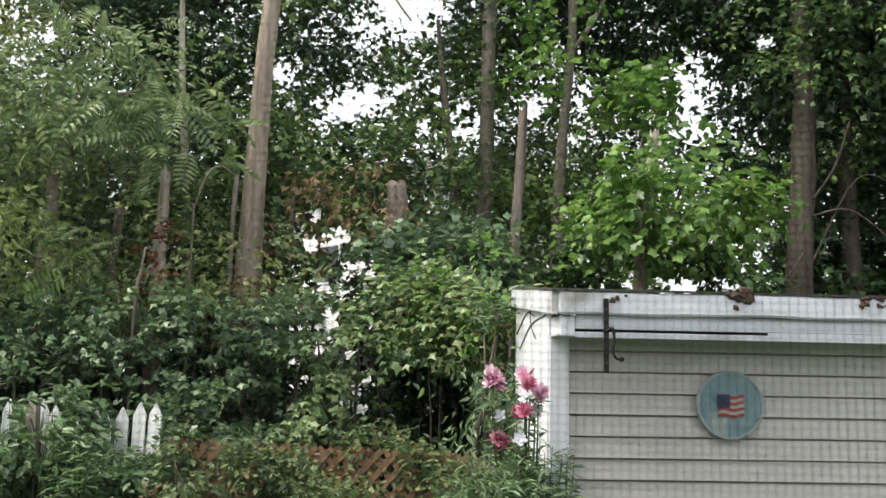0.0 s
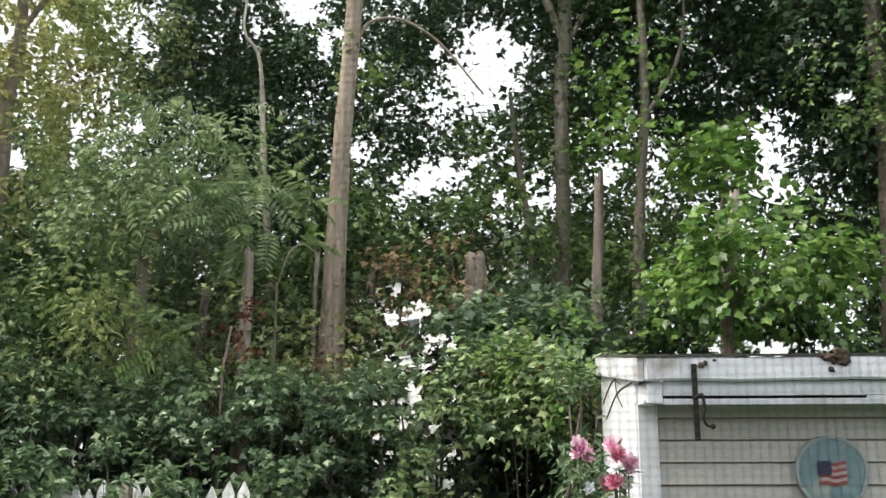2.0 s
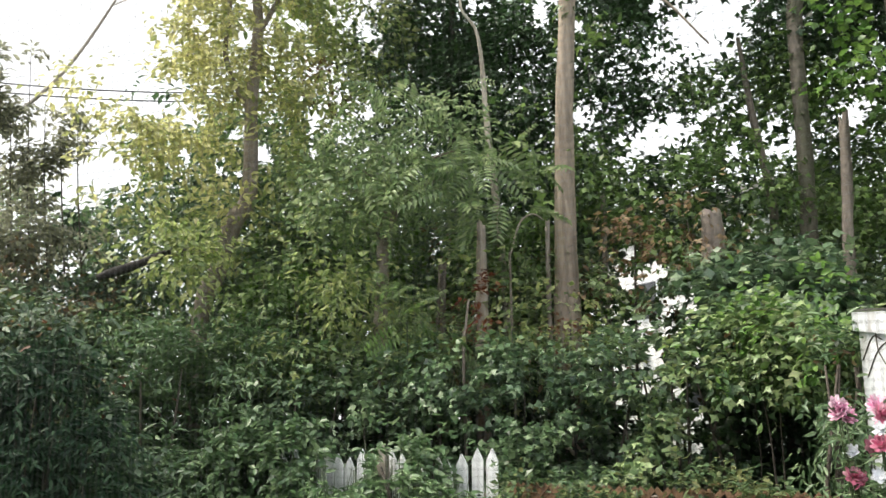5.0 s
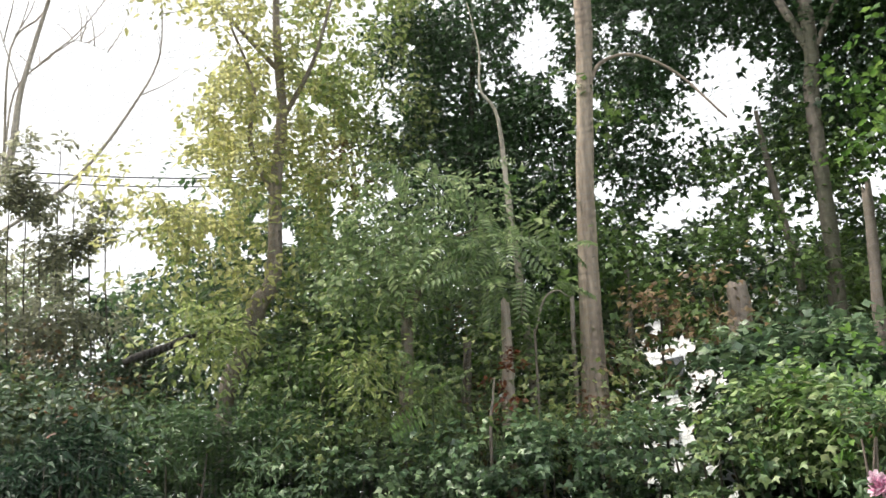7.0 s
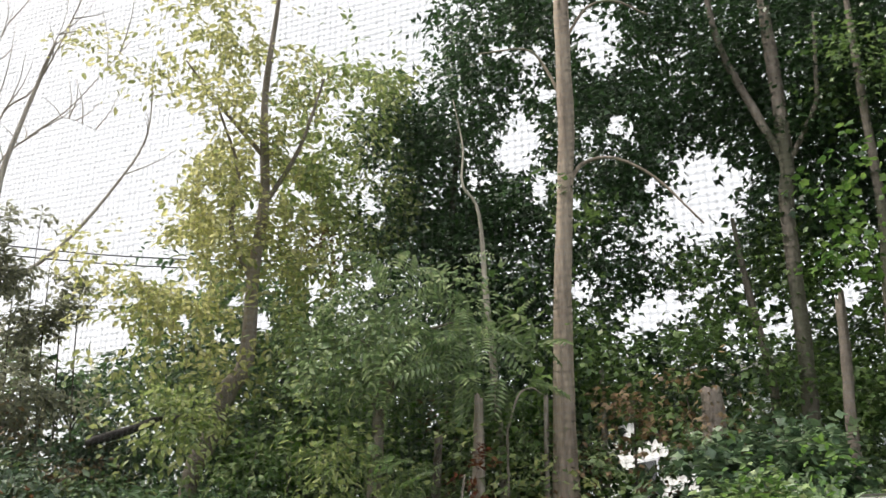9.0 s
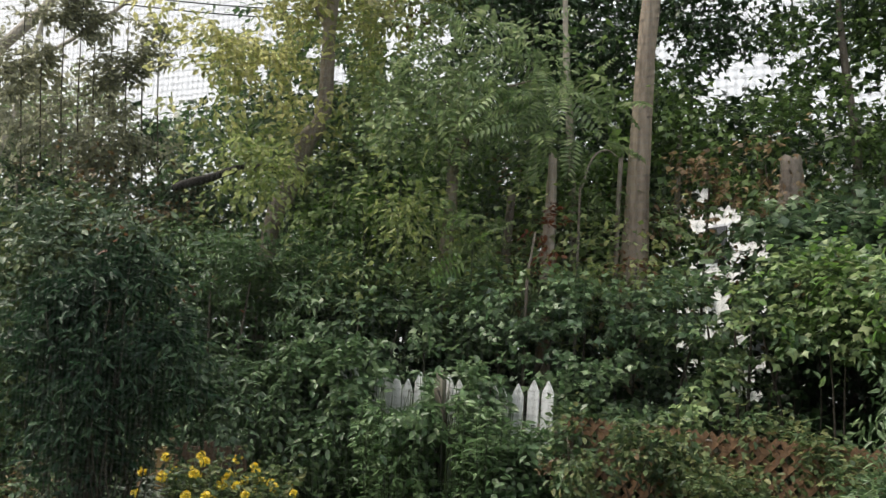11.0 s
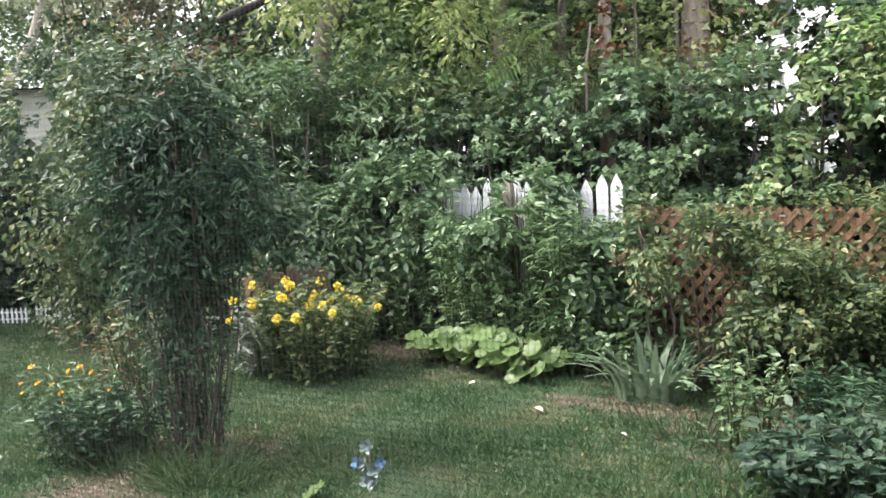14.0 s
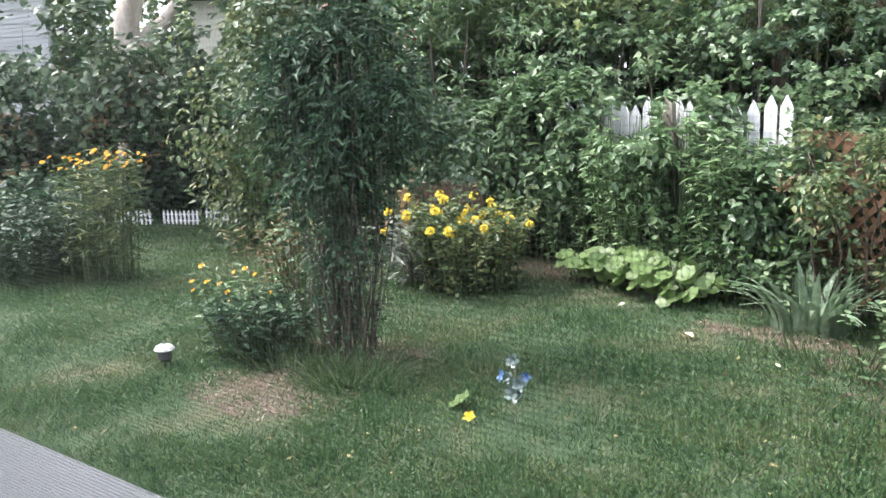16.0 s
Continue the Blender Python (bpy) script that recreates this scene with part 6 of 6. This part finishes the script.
def plant(name, label, category, x, y, spread, top_spread, high, stems, per, mat, shape, size, seed, group="", stem_mat=None, blooms=(), start=0.15, droop=0.2, lean=0.0, thick=1.0, least=0.75):
    """A leafy plant: stems from the soil, leaves along them, and flowers at the tips."""
    rng, nr = random.Random(seed), np.random.default_rng(seed)
    ob = thing(name, label, category, group)
    lines = stalks(rng, x, y, spread, top_spread, high, stems, lean, least)
    lines = [[(a, b, c, r * thick) for a, b, c, r in ln] for ln in lines]
    sm = stem_mat or M_STEM
    for ln in lines:
        tube("stem", ln, sm, ob, sides=5, steps=3)
    pl, tp, no = along(nr, lines, per, size, start, droop)
    pl = pl + nr.normal(size=pl.shape) * size * 0.3
    ok = open_there(pl)
    v, t = leaves(pl[ok], tp[ok], no[ok], size * nr.uniform(0.55, 1.2, ok.sum()), shape)
    part("leaves", mesh_of("leaves", v, t, mat), mat, ob)
    for nm, me, m2, count, jitter in blooms:
        for i in range(count):
            ln = lines[(i * 3) % len(lines)]
            tip = Vector(ln[-1][:3])
            q = tip + Vector((rng.uniform(-jitter, jitter), rng.uniform(-jitter, jitter), rng.uniform(-jitter * 0.8, jitter * 0.3)))
            f = part(nm, me, m2, ob)
            f.matrix_basis = pose(q.x, q.y, q.z, rng.uniform(15, 65), rng.uniform(-25, 25), rng.uniform(-40, 40)) @ Matrix.Scale(rng.uniform(0.8, 1.15), 4)
    return ob


# the dark vase-shaped bush on the lawn
def make_dark_bush():
    rng, nr = random.Random(61), np.random.default_rng(61)
    ob = thing("bush", "tall dark green vase-shaped bush with many thin stems on the lawn", "bush")
    x, y = -4.28, 3.88
    stems = []
    for i in range(56):
        a, r = rng.uniform(0, 2 * math.pi), math.sqrt(rng.random())
        bx, by = x - 0.04 + 0.2 * r * math.cos(a), y + 0.2 * r * math.sin(a)
        a2 = a + rng.uniform(-1.5, 1.5)
        tx, ty = x + 0.46 * r * math.cos(a2) + 0.03, y + 0.46 * r * math.sin(a2)
        h = rng.uniform(1.25, 2.15)

        def bend(most):
            return rng.uniform(-most, most)

        thick = rng.uniform(0.35, 1.0)
        stems.append([(bx, by, -0.03, 0.009 * thick), (bx * 0.72 + tx * 0.28 + bend(0.12), by * 0.72 + ty * 0.28 + bend(0.12), h * 0.3, 0.007 * thick), (bx * 0.38 + tx * 0.62 + bend(0.08), by * 0.38 + ty * 0.62 + bend(0.08), h * 0.62, 0.005 * thick), (tx, ty, h, 0.002)])
    for s in stems:
        tube("stem", s, M_STEM_BROWN, ob, sides=5)
    crown = [((x + 0.03, y, 1.7), (0.34, 0.34, 0.36)), ((x - 0.17, y - 0.15, 1.56), (0.22, 0.22, 0.24)), ((x + 0.22, y + 0.12, 1.58), (0.24, 0.24, 0.28)), ((x - 0.02, y - 0.16, 1.36), (0.3, 0.22, 0.22)),
             ((x + 0.1, y + 0.06, 1.98), (0.24, 0.24, 0.16)), ((x - 0.08, y - 0.06, 1.94), (0.24, 0.24, 0.16)), ((x + 0.28, y + 0.24, 1.38), (0.18, 0.18, 0.18))]
    low = [((x - 0.02, y - 0.1, 1.1), (0.3, 0.28, 0.2)), ((x - 0.02, y - 0.06, 0.82), (0.24, 0.22, 0.2)), ((x - 0.03, y - 0.06, 0.5), (0.19, 0.17, 0.2))]
    foliage("crown", ob, G_BUSH, crown, L_WILLOW, 0.076, 63, layers=5.5, reach=0.24, per=10, clear=0.62, freq=3.6, layer=2.2)
    foliage("inner_leaves", ob, G_BUSH, low, L_OVAL, 0.06, 64, layers=1.5, reach=0.2, per=7, freq=3.2)
    pl, tp, no = along(nr, stems, 44, 0.07, 0.06, 0.3)
    v, t = leaves(pl + nr.normal(size=pl.shape) * 0.05, tp, no, nr.uniform(0.02, 0.055, len(pl)), L_OVAL)
    part("lower_leaves", mesh_of("lower_leaves", v, t, G_BUSH), G_BUSH, ob)
    foliage("shoot_foliage", ob, G_IVY, [((x - 0.42, y - 0.1, 1.9), (0.2, 0.25, 0.36)), ((x - 0.34, y - 0.05, 2.22), (0.22, 0.22, 0.24)), ((x + 0.06, y + 0.1, 2.3), (0.34, 0.25, 0.14)), ((x + 0.46, y + 0.44, 1.28), (0.16, 0.16, 0.2)), ((x + 0.4, y + 0.36, 1.62), (0.14, 0.16, 0.3))], L_OVAL, 0.06, 65, layers=2.4, reach=0.22)
    return ob


make_dark_bush()


def long_grass(x, y, rx, ry, n, high, seed, label):
    rng = np.random.default_rng(seed)
    a, r = rng.uniform(0, 2 * np.pi, n), np.sqrt(rng.random(n))
    p = np.stack([x + rx * r * np.cos(a), y + ry * r * np.sin(a), np.full(n, -0.01)], -1)
    tips = np.stack([np.cos(a) * r, np.sin(a) * r, np.full(n, 1.1)], -1) + rng.normal(size=(n, 3)) * 0.3
    v, t = leaves(p, tips, rng.normal(size=p.shape), high * rng.uniform(0.5, 1.1, n), (L_BLADE[0] * (0.7, 1, 1.8), L_BLADE[1]))
    ob = thing("grass_clump", label, "grass")
    part("leaves", mesh_of("leaves", v, t, G_GRASS_LONG), G_GRASS_LONG, ob)


long_grass(-3.82, 3.5, 0.34, 0.22, 340, 0.25, 66, "clump of long arching grass at the foot of the bush")
long_grass(-4.4, 3.5, 0.42, 0.2, 160, 0.24, 68, "thin tufts of grass beside the straw")
long_grass(-1.75, 5.25, 0.35, 0.2, 110, 0.2, 69, "uncut grass tufts at the lawn's edge")
plant("shrub", "low dark leafy shrub beside the bush", "shrub", -4.76, 3.58, 0.28, 0.4, 0.42, 60, 26, G_BUSH, L_OVAL, 0.065, 67)

def pompon_mesh(radius, seed):
    """A full double flower: many short petals over a ball."""
    rng = np.random.default_rng(seed)
    n = 60
    k = (np.arange(n) + 0.5) / n
    a = np.pi * (1 + 5 ** 0.5) * np.arange(n)
    up = 1 - 1.75 * k
    d = np.stack([np.cos(a) * np.sqrt(1 - up ** 2), np.sin(a) * np.sqrt(1 - up ** 2), up], -1)
    tips = d * 0.8 + rng.normal(size=d.shape) * 0.5
    return mesh_of("flower", *leaves(d * radius * 0.72, tips, d, radius * rng.uniform(0.55, 0.85, n), (L_OVAL[0] * (1.9, 1, 1), L_OVAL[1])), P_YELLOW)


yellow = pompon_mesh(0.03, 4)
orange = flower_mesh("flower", 10, 0.024, 0.015, P_ORANGE, 0.1, 2)
plant("flowering_bush", "dark leafy bush covered in round yellow flowers", "flowers", -4.82, 5.75, 0.36, 0.6, 0.74, 80, 42, G_SHRUB, L_OVAL, 0.075, 71, start=0.04, blooms=[("flower", yellow, P_YELLOW, 36, 0.15)])
plant("weed", "silvery grey-leaved plant beside the yellow flowers", "plant", -5.35, 5.6, 0.15, 0.35, 0.6, 26, 14, G_GREY, L_LANCE, 0.16, 73)
plant("coneflower", "spent orange coneflowers beside the dark bush", "flowers", -5.35, 3.85, 0.25, 0.42, 0.42, 26, 10, G_WEED, L_LANCE, 0.1, 75, blooms=[("flower", orange, P_ORANGE, 11, 0.06)])
plant("weed", "thin wispy brown and green weeds behind the bush", "plant", -5.75, 4.6, 0.3, 0.45, 0.75, 24, 16, G_BROWN, L_LANCE, 0.09, 78)
plant("weed", "loose green weeds behind the bush", "plant", -5.5, 4.75, 0.3, 0.45, 0.8, 24, 22, G_WEED, L_WILLOW, 0.08, 76)
plant("coneflower", "tall orange coneflowers over a dark shrub", "flowers", -7.85, 4.2, 0.3, 0.42, 1.1, 40, 20, G_SHRUB, L_LANCE, 0.14, 77, blooms=[("flower", orange, P_ORANGE, 40, 0.05)], least=0.97)
plant("shrub", "dark rounded shrub at the lawn's edge", "shrub", -8.5, 3.92, 0.42, 0.7, 0.78, 80, 34, G_HOSTA, L_OVAL, 0.075, 79)
plant("shrub", "dark green bushy plants along the side border", "shrub", -9.4, 4.2, 0.5, 0.8, 0.9, 60, 22, G_BUSH, L_OVAL, 0.11, 80)


def make_squash():
    rng, nr = random.Random(81), np.random.default_rng(81)
    ob = thing("squash_plant", "sprawling squash plant with broad pale green leaves", "plant")
    a, b = Vector((-4.2, 6.5, 0)), Vector((-2.94, 6.14, 0))
    me = mesh_of("leaf", L_ROUND[0] * (1.05, 1, 0.5), L_ROUND[1], G_SQUASH)
    stems = []
    for i in range(190):
        k = rng.random()
        q = a.lerp(b, k) + Vector((rng.uniform(-0.12, 0.12), rng.uniform(-0.3, 0.3), 0))
        h = rng.uniform(0.08, 0.26) * (0.75 + 0.4 * math.sin(math.pi * k)) + 0.05
        size = rng.uniform(0.085, 0.15)
        turn = rng.uniform(-70, 70) + 180
        ob2 = part("leaf", me, G_SQUASH, ob)
        ob2.matrix_basis = pose(q.x, q.y, h, rng.uniform(-50, -14), rng.uniform(-18, 18), turn) @ Matrix.Scale(size, 4)
        stems.append([(q.x * 0.8 + a.lerp(b, k).x * 0.2, a.lerp(b, k).y, 0.0, 0.008), (q.x, q.y, h, 0.005)])
    for s in stems:
        tube("stem", s, M_STEM, ob, sides=5, steps=2)


make_squash()


def make_blades(name, label, x, y, n, high, wide, mat, seed, spread=0.3, arch=0.6):
    """A clump of long arching sword leaves, each its own part."""
    rng = random.Random(seed)
    ob = thing(name, label, "plant")
    for i in range(n):
        a = rng.uniform(0, 2 * math.pi)
        r = spread * math.sqrt(rng.random())
        h, out, w = high * rng.uniform(0.6, 1.1), arch * rng.uniform(0.1, 1.0) * high, wide * rng.uniform(0.7, 1.2)
        c, d = Vector((math.cos(a), math.sin(a), 0)), Vector((-math.sin(a), math.cos(a), 0))
        base = Vector((x, y, 0)) + c * r
        vs, ts = [], []
        m = 7
        for j in range(m):
            f = j / (m - 1)
            q = base + c * out * f ** 2 + Vector((0, 0, h * (f - 0.45 * (out / high) * f ** 3)))
            ww = w * (1 - f ** 3) * 0.5 + 0.001
            vs += [q - d * ww, q + c * 0.006 + Vector((0, 0, 0.003)), q + d * ww]
            if j:
                k = 3 * j
                ts += [(k - 3, k - 2, k + 1), (k - 3, k + 1, k), (k - 2, k - 1, k + 2), (k - 2, k + 2, k + 1)]
        part("leaf", mesh_of("leaf", np.array([tuple(q) for q in vs]), np.array(ts), mat), mat, ob)
    return ob


make_blades("iris", "iris clump with long grey-green arching leaves", -2.15, 5.98, 66, 0.44, 0.05, G_IRIS, 83, 0.28, 1.1)
make_blades("iris", "bright yellow-green leafy clump at the bed's end", -1.0, 6.05, 44, 0.22, 0.08, G_BRIGHT, 85, 0.14, 0.5)

# tall weeds in front of the picket fence
weeds = [(-4.7, 6.95, 0.4, 1.1, 88), (-4.15, 6.75, 0.4, 1.25, 89), (-3.75, 6.6, 0.35, 1.25, 90), (-3.4, 6.55, 0.3, 1.3, 91), (-3.05, 6.5, 0.3, 1.2, 92), (-2.95, 6.55, 0.26, 0.95, 93), (-5.2, 7.0, 0.35, 1.05, 94), (-3.0, 6.75, 0.26, 1.0, 97), (-2.72, 6.6, 0.16, 0.98, 98), (-3.72, 7.0, 0.16, 1.4, 99), (-4.5, 7.15, 0.2, 1.3, 100)]
for i, (x, y, s, h, sd) in enumerate(weeds):
    plant("weed", "tall leafy green weeds in front of the picket fence", "plant", x, y, s * 0.6, s * 1.15, h, 28, 84, G_MUGWORT, (L_STAR, L_WILLOW, L_OVAL)[i % 3], (0.075, 0.092, 0.062)[i % 3], sd, "tall weeds along the fence", start=0.05, droop=(0.0, 0.3, 0.1)[i % 3])
plant("weed", "single tall pale weed standing over the pickets", "plant", -3.25, 6.55, 0.05, 0.12, 1.55, 4, 30, G_WEED, L_LANCE, 0.14, 95)
plant("weed", "grey feathery seed heads by the fence", "plant", -5.05, 7.0, 0.15, 0.3, 1.35, 18, 20, G_GREY, L_LANCE, 0.1, 96)
# shrubs in front of the lattice
lat = [(-1.75, 6.75, 0.2, 0.45, 132, G_SHRUB, L_OVAL, 0.055), (-1.25, 6.35, 0.3, 0.95, 133, G_SHRUB, L_OVAL, 0.055), (-0.95, 6.1, 0.35, 0.8, 134, G_SHRUB, L_STAR, 0.055),
       (-0.5, 5.95, 0.35, 0.85, 135, G_SHRUB, L_OVAL, 0.055), (-0.15, 5.75, 0.3, 1.0, 136, G_SHRUB, L_OVAL, 0.055), (-0.75, 5.3, 0.4, 0.4, 137, G_BUSH, L_WILLOW, 0.09), (-1.5, 6.2, 0.22, 0.4, 138, G_SHRUB, L_OVAL, 0.055)]
for x, y, s, h, sd, m, shp, sz in lat:
    plant("shrub", "leafy shrub growing over the brown lattice", "shrub", x, y, s * 0.6, s, h, 40, 46, m, shp, sz, sd, "shrubs by the lattice")
thicket("dense feathery green shrub in front of the shed corner", [((-0.12, 5.25, 0.75), (0.26, 0.18, 0.42)), ((0.04, 5.22, 0.95), (0.16, 0.16, 0.3)), ((-0.12, 5.2, 0.35), (0.24, 0.2, 0.3))], G_WEED, L_LANCE, 0.085, 183, 5.0, 0.2, stems=4, thick=0.4)
plant("shrub", "feathery green shrub against the shed corner", "shrub", 0.02, 5.55, 0.22, 0.3, 1.25, 70, 110, G_WEED, L_LANCE, 0.075, 139, start=0.05)
plant("shrub", "low dark hosta-like plant by the lawn", "plant", -0.72, 4.45, 0.3, 0.5, 0.36, 120, 10, G_HOSTA, L_OVAL, 0.095, 141)
plant("shrub", "low dark broad-leaved plant by the lawn", "plant", -0.25, 4.7, 0.3, 0.5, 0.42, 120, 10, G_HOSTA, L_OVAL, 0.095, 142)
plant("weed", "ragged thin weeds at the edge of the lawn", "plant", -1.35, 5.1, 0.2, 0.35, 0.55, 22, 18, G_WEED, L_OVAL, 0.06, 143)
plant("weed", "yellowing dead stems beside the bush", "plant", -5.6, 5.9, 0.1, 0.2, 0.85, 10, 14, G_BROWN, L_LANCE, 0.14, 144)
plant("weed", "fresh green leafy weeds between squash and iris", "plant", -2.72, 6.5, 0.22, 0.36, 0.5, 34, 22, G_BRIGHT, L_OVAL, 0.06, 146)
plant("weed", "low green weeds around the iris", "plant", -2.3, 6.3, 0.3, 0.42, 0.34, 40, 18, G_WEED, L_OVAL, 0.055, 147)
plant("weed", "low leafy plants under the squash", "plant", -2.7, 6.35, 0.25, 0.4, 0.45, 30, 12, G_WEED, L_OVAL, 0.1, 145)


def make_lilies():
    """Pink and red lilies at the shed corner."""
    pink, red = flower_mesh("flower", 8, 0.062, 0.045, P_PINK, 0.35, 3), flower_mesh("flower", 8, 0.058, 0.04, P_RED, 0.3, 3)
    white = flower_mesh("flower", 5, 0.045, 0.035, M_WHITE, 0.5, 2)
    ob = thing("lily", "tall pink and red lilies in bloom by the shed corner", "flowers")
    rng = random.Random(5)
    heads = [(-1.9, 0.1, pink), (-1.5, -0.5, pink), (0.2, 0.1, pink), (0.5, -0.6, pink), (-1.3, -2.4, white), (0.2, -2.0, red), (-0.3, -2.1, red), (-1.4, -3.7, red), (-1.1, -3.9, red), (0.3, -1.2, white), (-0.1, -3.7, white), (1.0, -0.9, pink), (0.8, -2.0, white), (-1.75, -0.3, pink), (0.3, -0.35, red)]
    lines = []
    for b, t, me in heads:
        q = at_tilt(b, t, 5.35 + rng.uniform(-0.1, 0.1))
        part("flower", me, me.materials[0], ob).matrix_basis = pose(q.x, q.y, q.z, rng.uniform(45, 85), rng.uniform(-20, 20), rng.uniform(-45, 45))
        lines.append([(-0.05 + rng.uniform(-.08, .08), 5.4, 0, 0.008), (q.x * 0.7, 5.4, q.z * 0.6, 0.006), (q.x, q.y + 0.02, q.z - 0.01, 0.004)])
    for s in lines:
        tube("stem", s, M_STEM, ob, sides=5, steps=3)
    nr = np.random.default_rng(6)
    pl, tp, no = along(nr, lines, 26, 0.12, 0.2)
    part("leaves", mesh_of("leaves", *leaves(pl, tp, no, nr.uniform(0.07, 0.14, len(pl)), L_LANCE), G_WEED), G_WEED, ob)


make_lilies()


# ---- small things on the lawn ----
def make_solar_lamp():
    p = spot(-59.0, 5.9, 0)
    ob = thing("garden_lamp", "small solar garden lamp with a white cap on a dark stake", "lamp", at=(p.x, p.y, -0.05))
    ob.scale = (0.85, 0.85, 0.85)
    cap_mat = surface("lamp_cap", (0.72, 0.73, 0.75), (0.86, 0.87, 0.88), 20, 0.25, 0.05)
    dark = surface("lamp_body", (0.03, 0.03, 0.032), (0.07, 0.07, 0.075), 20, 0.5, 0.05)

    def turned(profile, k=24):
        bm = bmesh.new()
        rows = [[bm.verts.new((r * math.cos(2 * math.pi * i / k), r * math.sin(2 * math.pi * i / k), z)) for i in range(k)] for r, z in profile]
        for a, b in zip(rows, rows[1:]):
            for i in range(k):
                bm.faces.new((a[i], a[(i + 1) % k], b[(i + 1) % k], b[i]))
        bm.faces.new(rows[0][::-1])
        bm.faces.new(rows[-1])
        return bm

    part("stake", turned([(0.012, -0.05), (0.012, 0.1)]), dark, ob)
    part("lens", turned([(0.035, 0.1), (0.05, 0.12), (0.05, 0.17), (0.045, 0.18)]), dark, ob, "dark ribbed lens")
    part("cap", turned([(0.03, 0.181), (0.07, 0.183), (0.075, 0.19), (0.06, 0.212), (0.03, 0.228), (0.005, 0.232)]), cap_mat, ob, "white domed cap")
    part("solar_cell", turned([(0.02, 0.2305), (0.018, 0.2335)]), dark, ob, "dark solar cell")


make_solar_lamp()


def make_pinwheel():
    p = spot(-37.5, 4.4, 0)
    ob = thing("garden_ornament", "blue and clear plastic flower ornament on a thin stake", "ornament", at=(p.x, p.y, 0))
    blue = surface("ornament_blue", (0.03, 0.08, 0.18), (0.1, 0.19, 0.36), 20, 0.2, 0.05)
    clear = surface("ornament_clear", (0.12, 0.17, 0.165), (0.3, 0.37, 0.35), 20, 0.15, 0.05)
    tube("stake", [(0, 0, -0.03, 0.003), (0, 0, 0.2, 0.003), (0.005, 0, 0.34, 0.003)], M_GREYWOOD, ob, sides=6)
    petal = flower_mesh("petal", 5, 0.05, 0.04, blue, 0.6, 1)
    for x, z, s, m, turn in ((-0.07, 0.24, 0.7, blue, -30), (0.07, 0.26, 0.55, blue, 35), (0.01, 0.17, 1.1, clear, 0), (0.0, 0.33, 0.75, clear, 10), (0.035, 0.22, 0.8, clear, 20), (-0.025, 0.24, 0.7, clear, -15)):
        me = petal if m is blue else flower_mesh("petal", 5, 0.05, 0.04, clear, 0.6, 2)
        part("petal", me, m, ob).matrix_basis = pose(x, -0.01, z, 70, 0, turn) @ Matrix.Scale(s, 4)


make_pinwheel()


def make_squash_flower():
    p = spot(-40.5, 4.42, 0)
    ob = thing("squash_flower", "single yellow squash flower with a broad leaf in the grass", "flower", at=(p.x, p.y, 0))
    ob.scale = (0.54, 0.54, 0.54)
    part("flower", flower_mesh("flower", 5, 0.06, 0.05, P_YELLOW, 0.5, 2), P_YELLOW, ob).matrix_basis = pose(0, 0, 0.07, 35, 0, 20)
    leaf = mesh_of("leaf", *L_ROUND, G_SQUASH)
    part("leaf", leaf, G_SQUASH, ob).matrix_basis = pose(-0.3, 0.38, 0.13, -28, 12, 150) @ Matrix.Scale(0.24, 4)
    tube("stem", [(0, 0.02, -0.02, 0.005), (0, 0, 0.07, 0.004)], M_STEM, ob, sides=5)


make_squash_flower()


def make_fallen():
    leaf = mesh_of("fallen_leaf", *L_OVAL, surface("pale_leaf", (0.5, 0.45, 0.3), (0.7, 0.66, 0.5), 20, 0.6, 0.1))
    rng = random.Random(12)
    for x, y, s in ((-2.7, 5.3, 0.085), (-3.4, 5.75, 0.06), (-2.0, 5.0, 0.04), (-5.6, 4.6, 0.05), (-1.9, 5.55, 0.05), (-3.1, 4.7, 0.04)):
        ob = new("fallen_leaf", leaf)
        ob.matrix_basis = pose(x, y, ground_height(x, y) + 0.035, rng.uniform(-20, 20), rng.uniform(-20, 20), rng.uniform(0, 360)) @ Matrix.Scale(s, 4)
        tagged(ob, "pale dry fallen leaf lying on the grass", "leaf", "fallen leaves")


make_fallen()
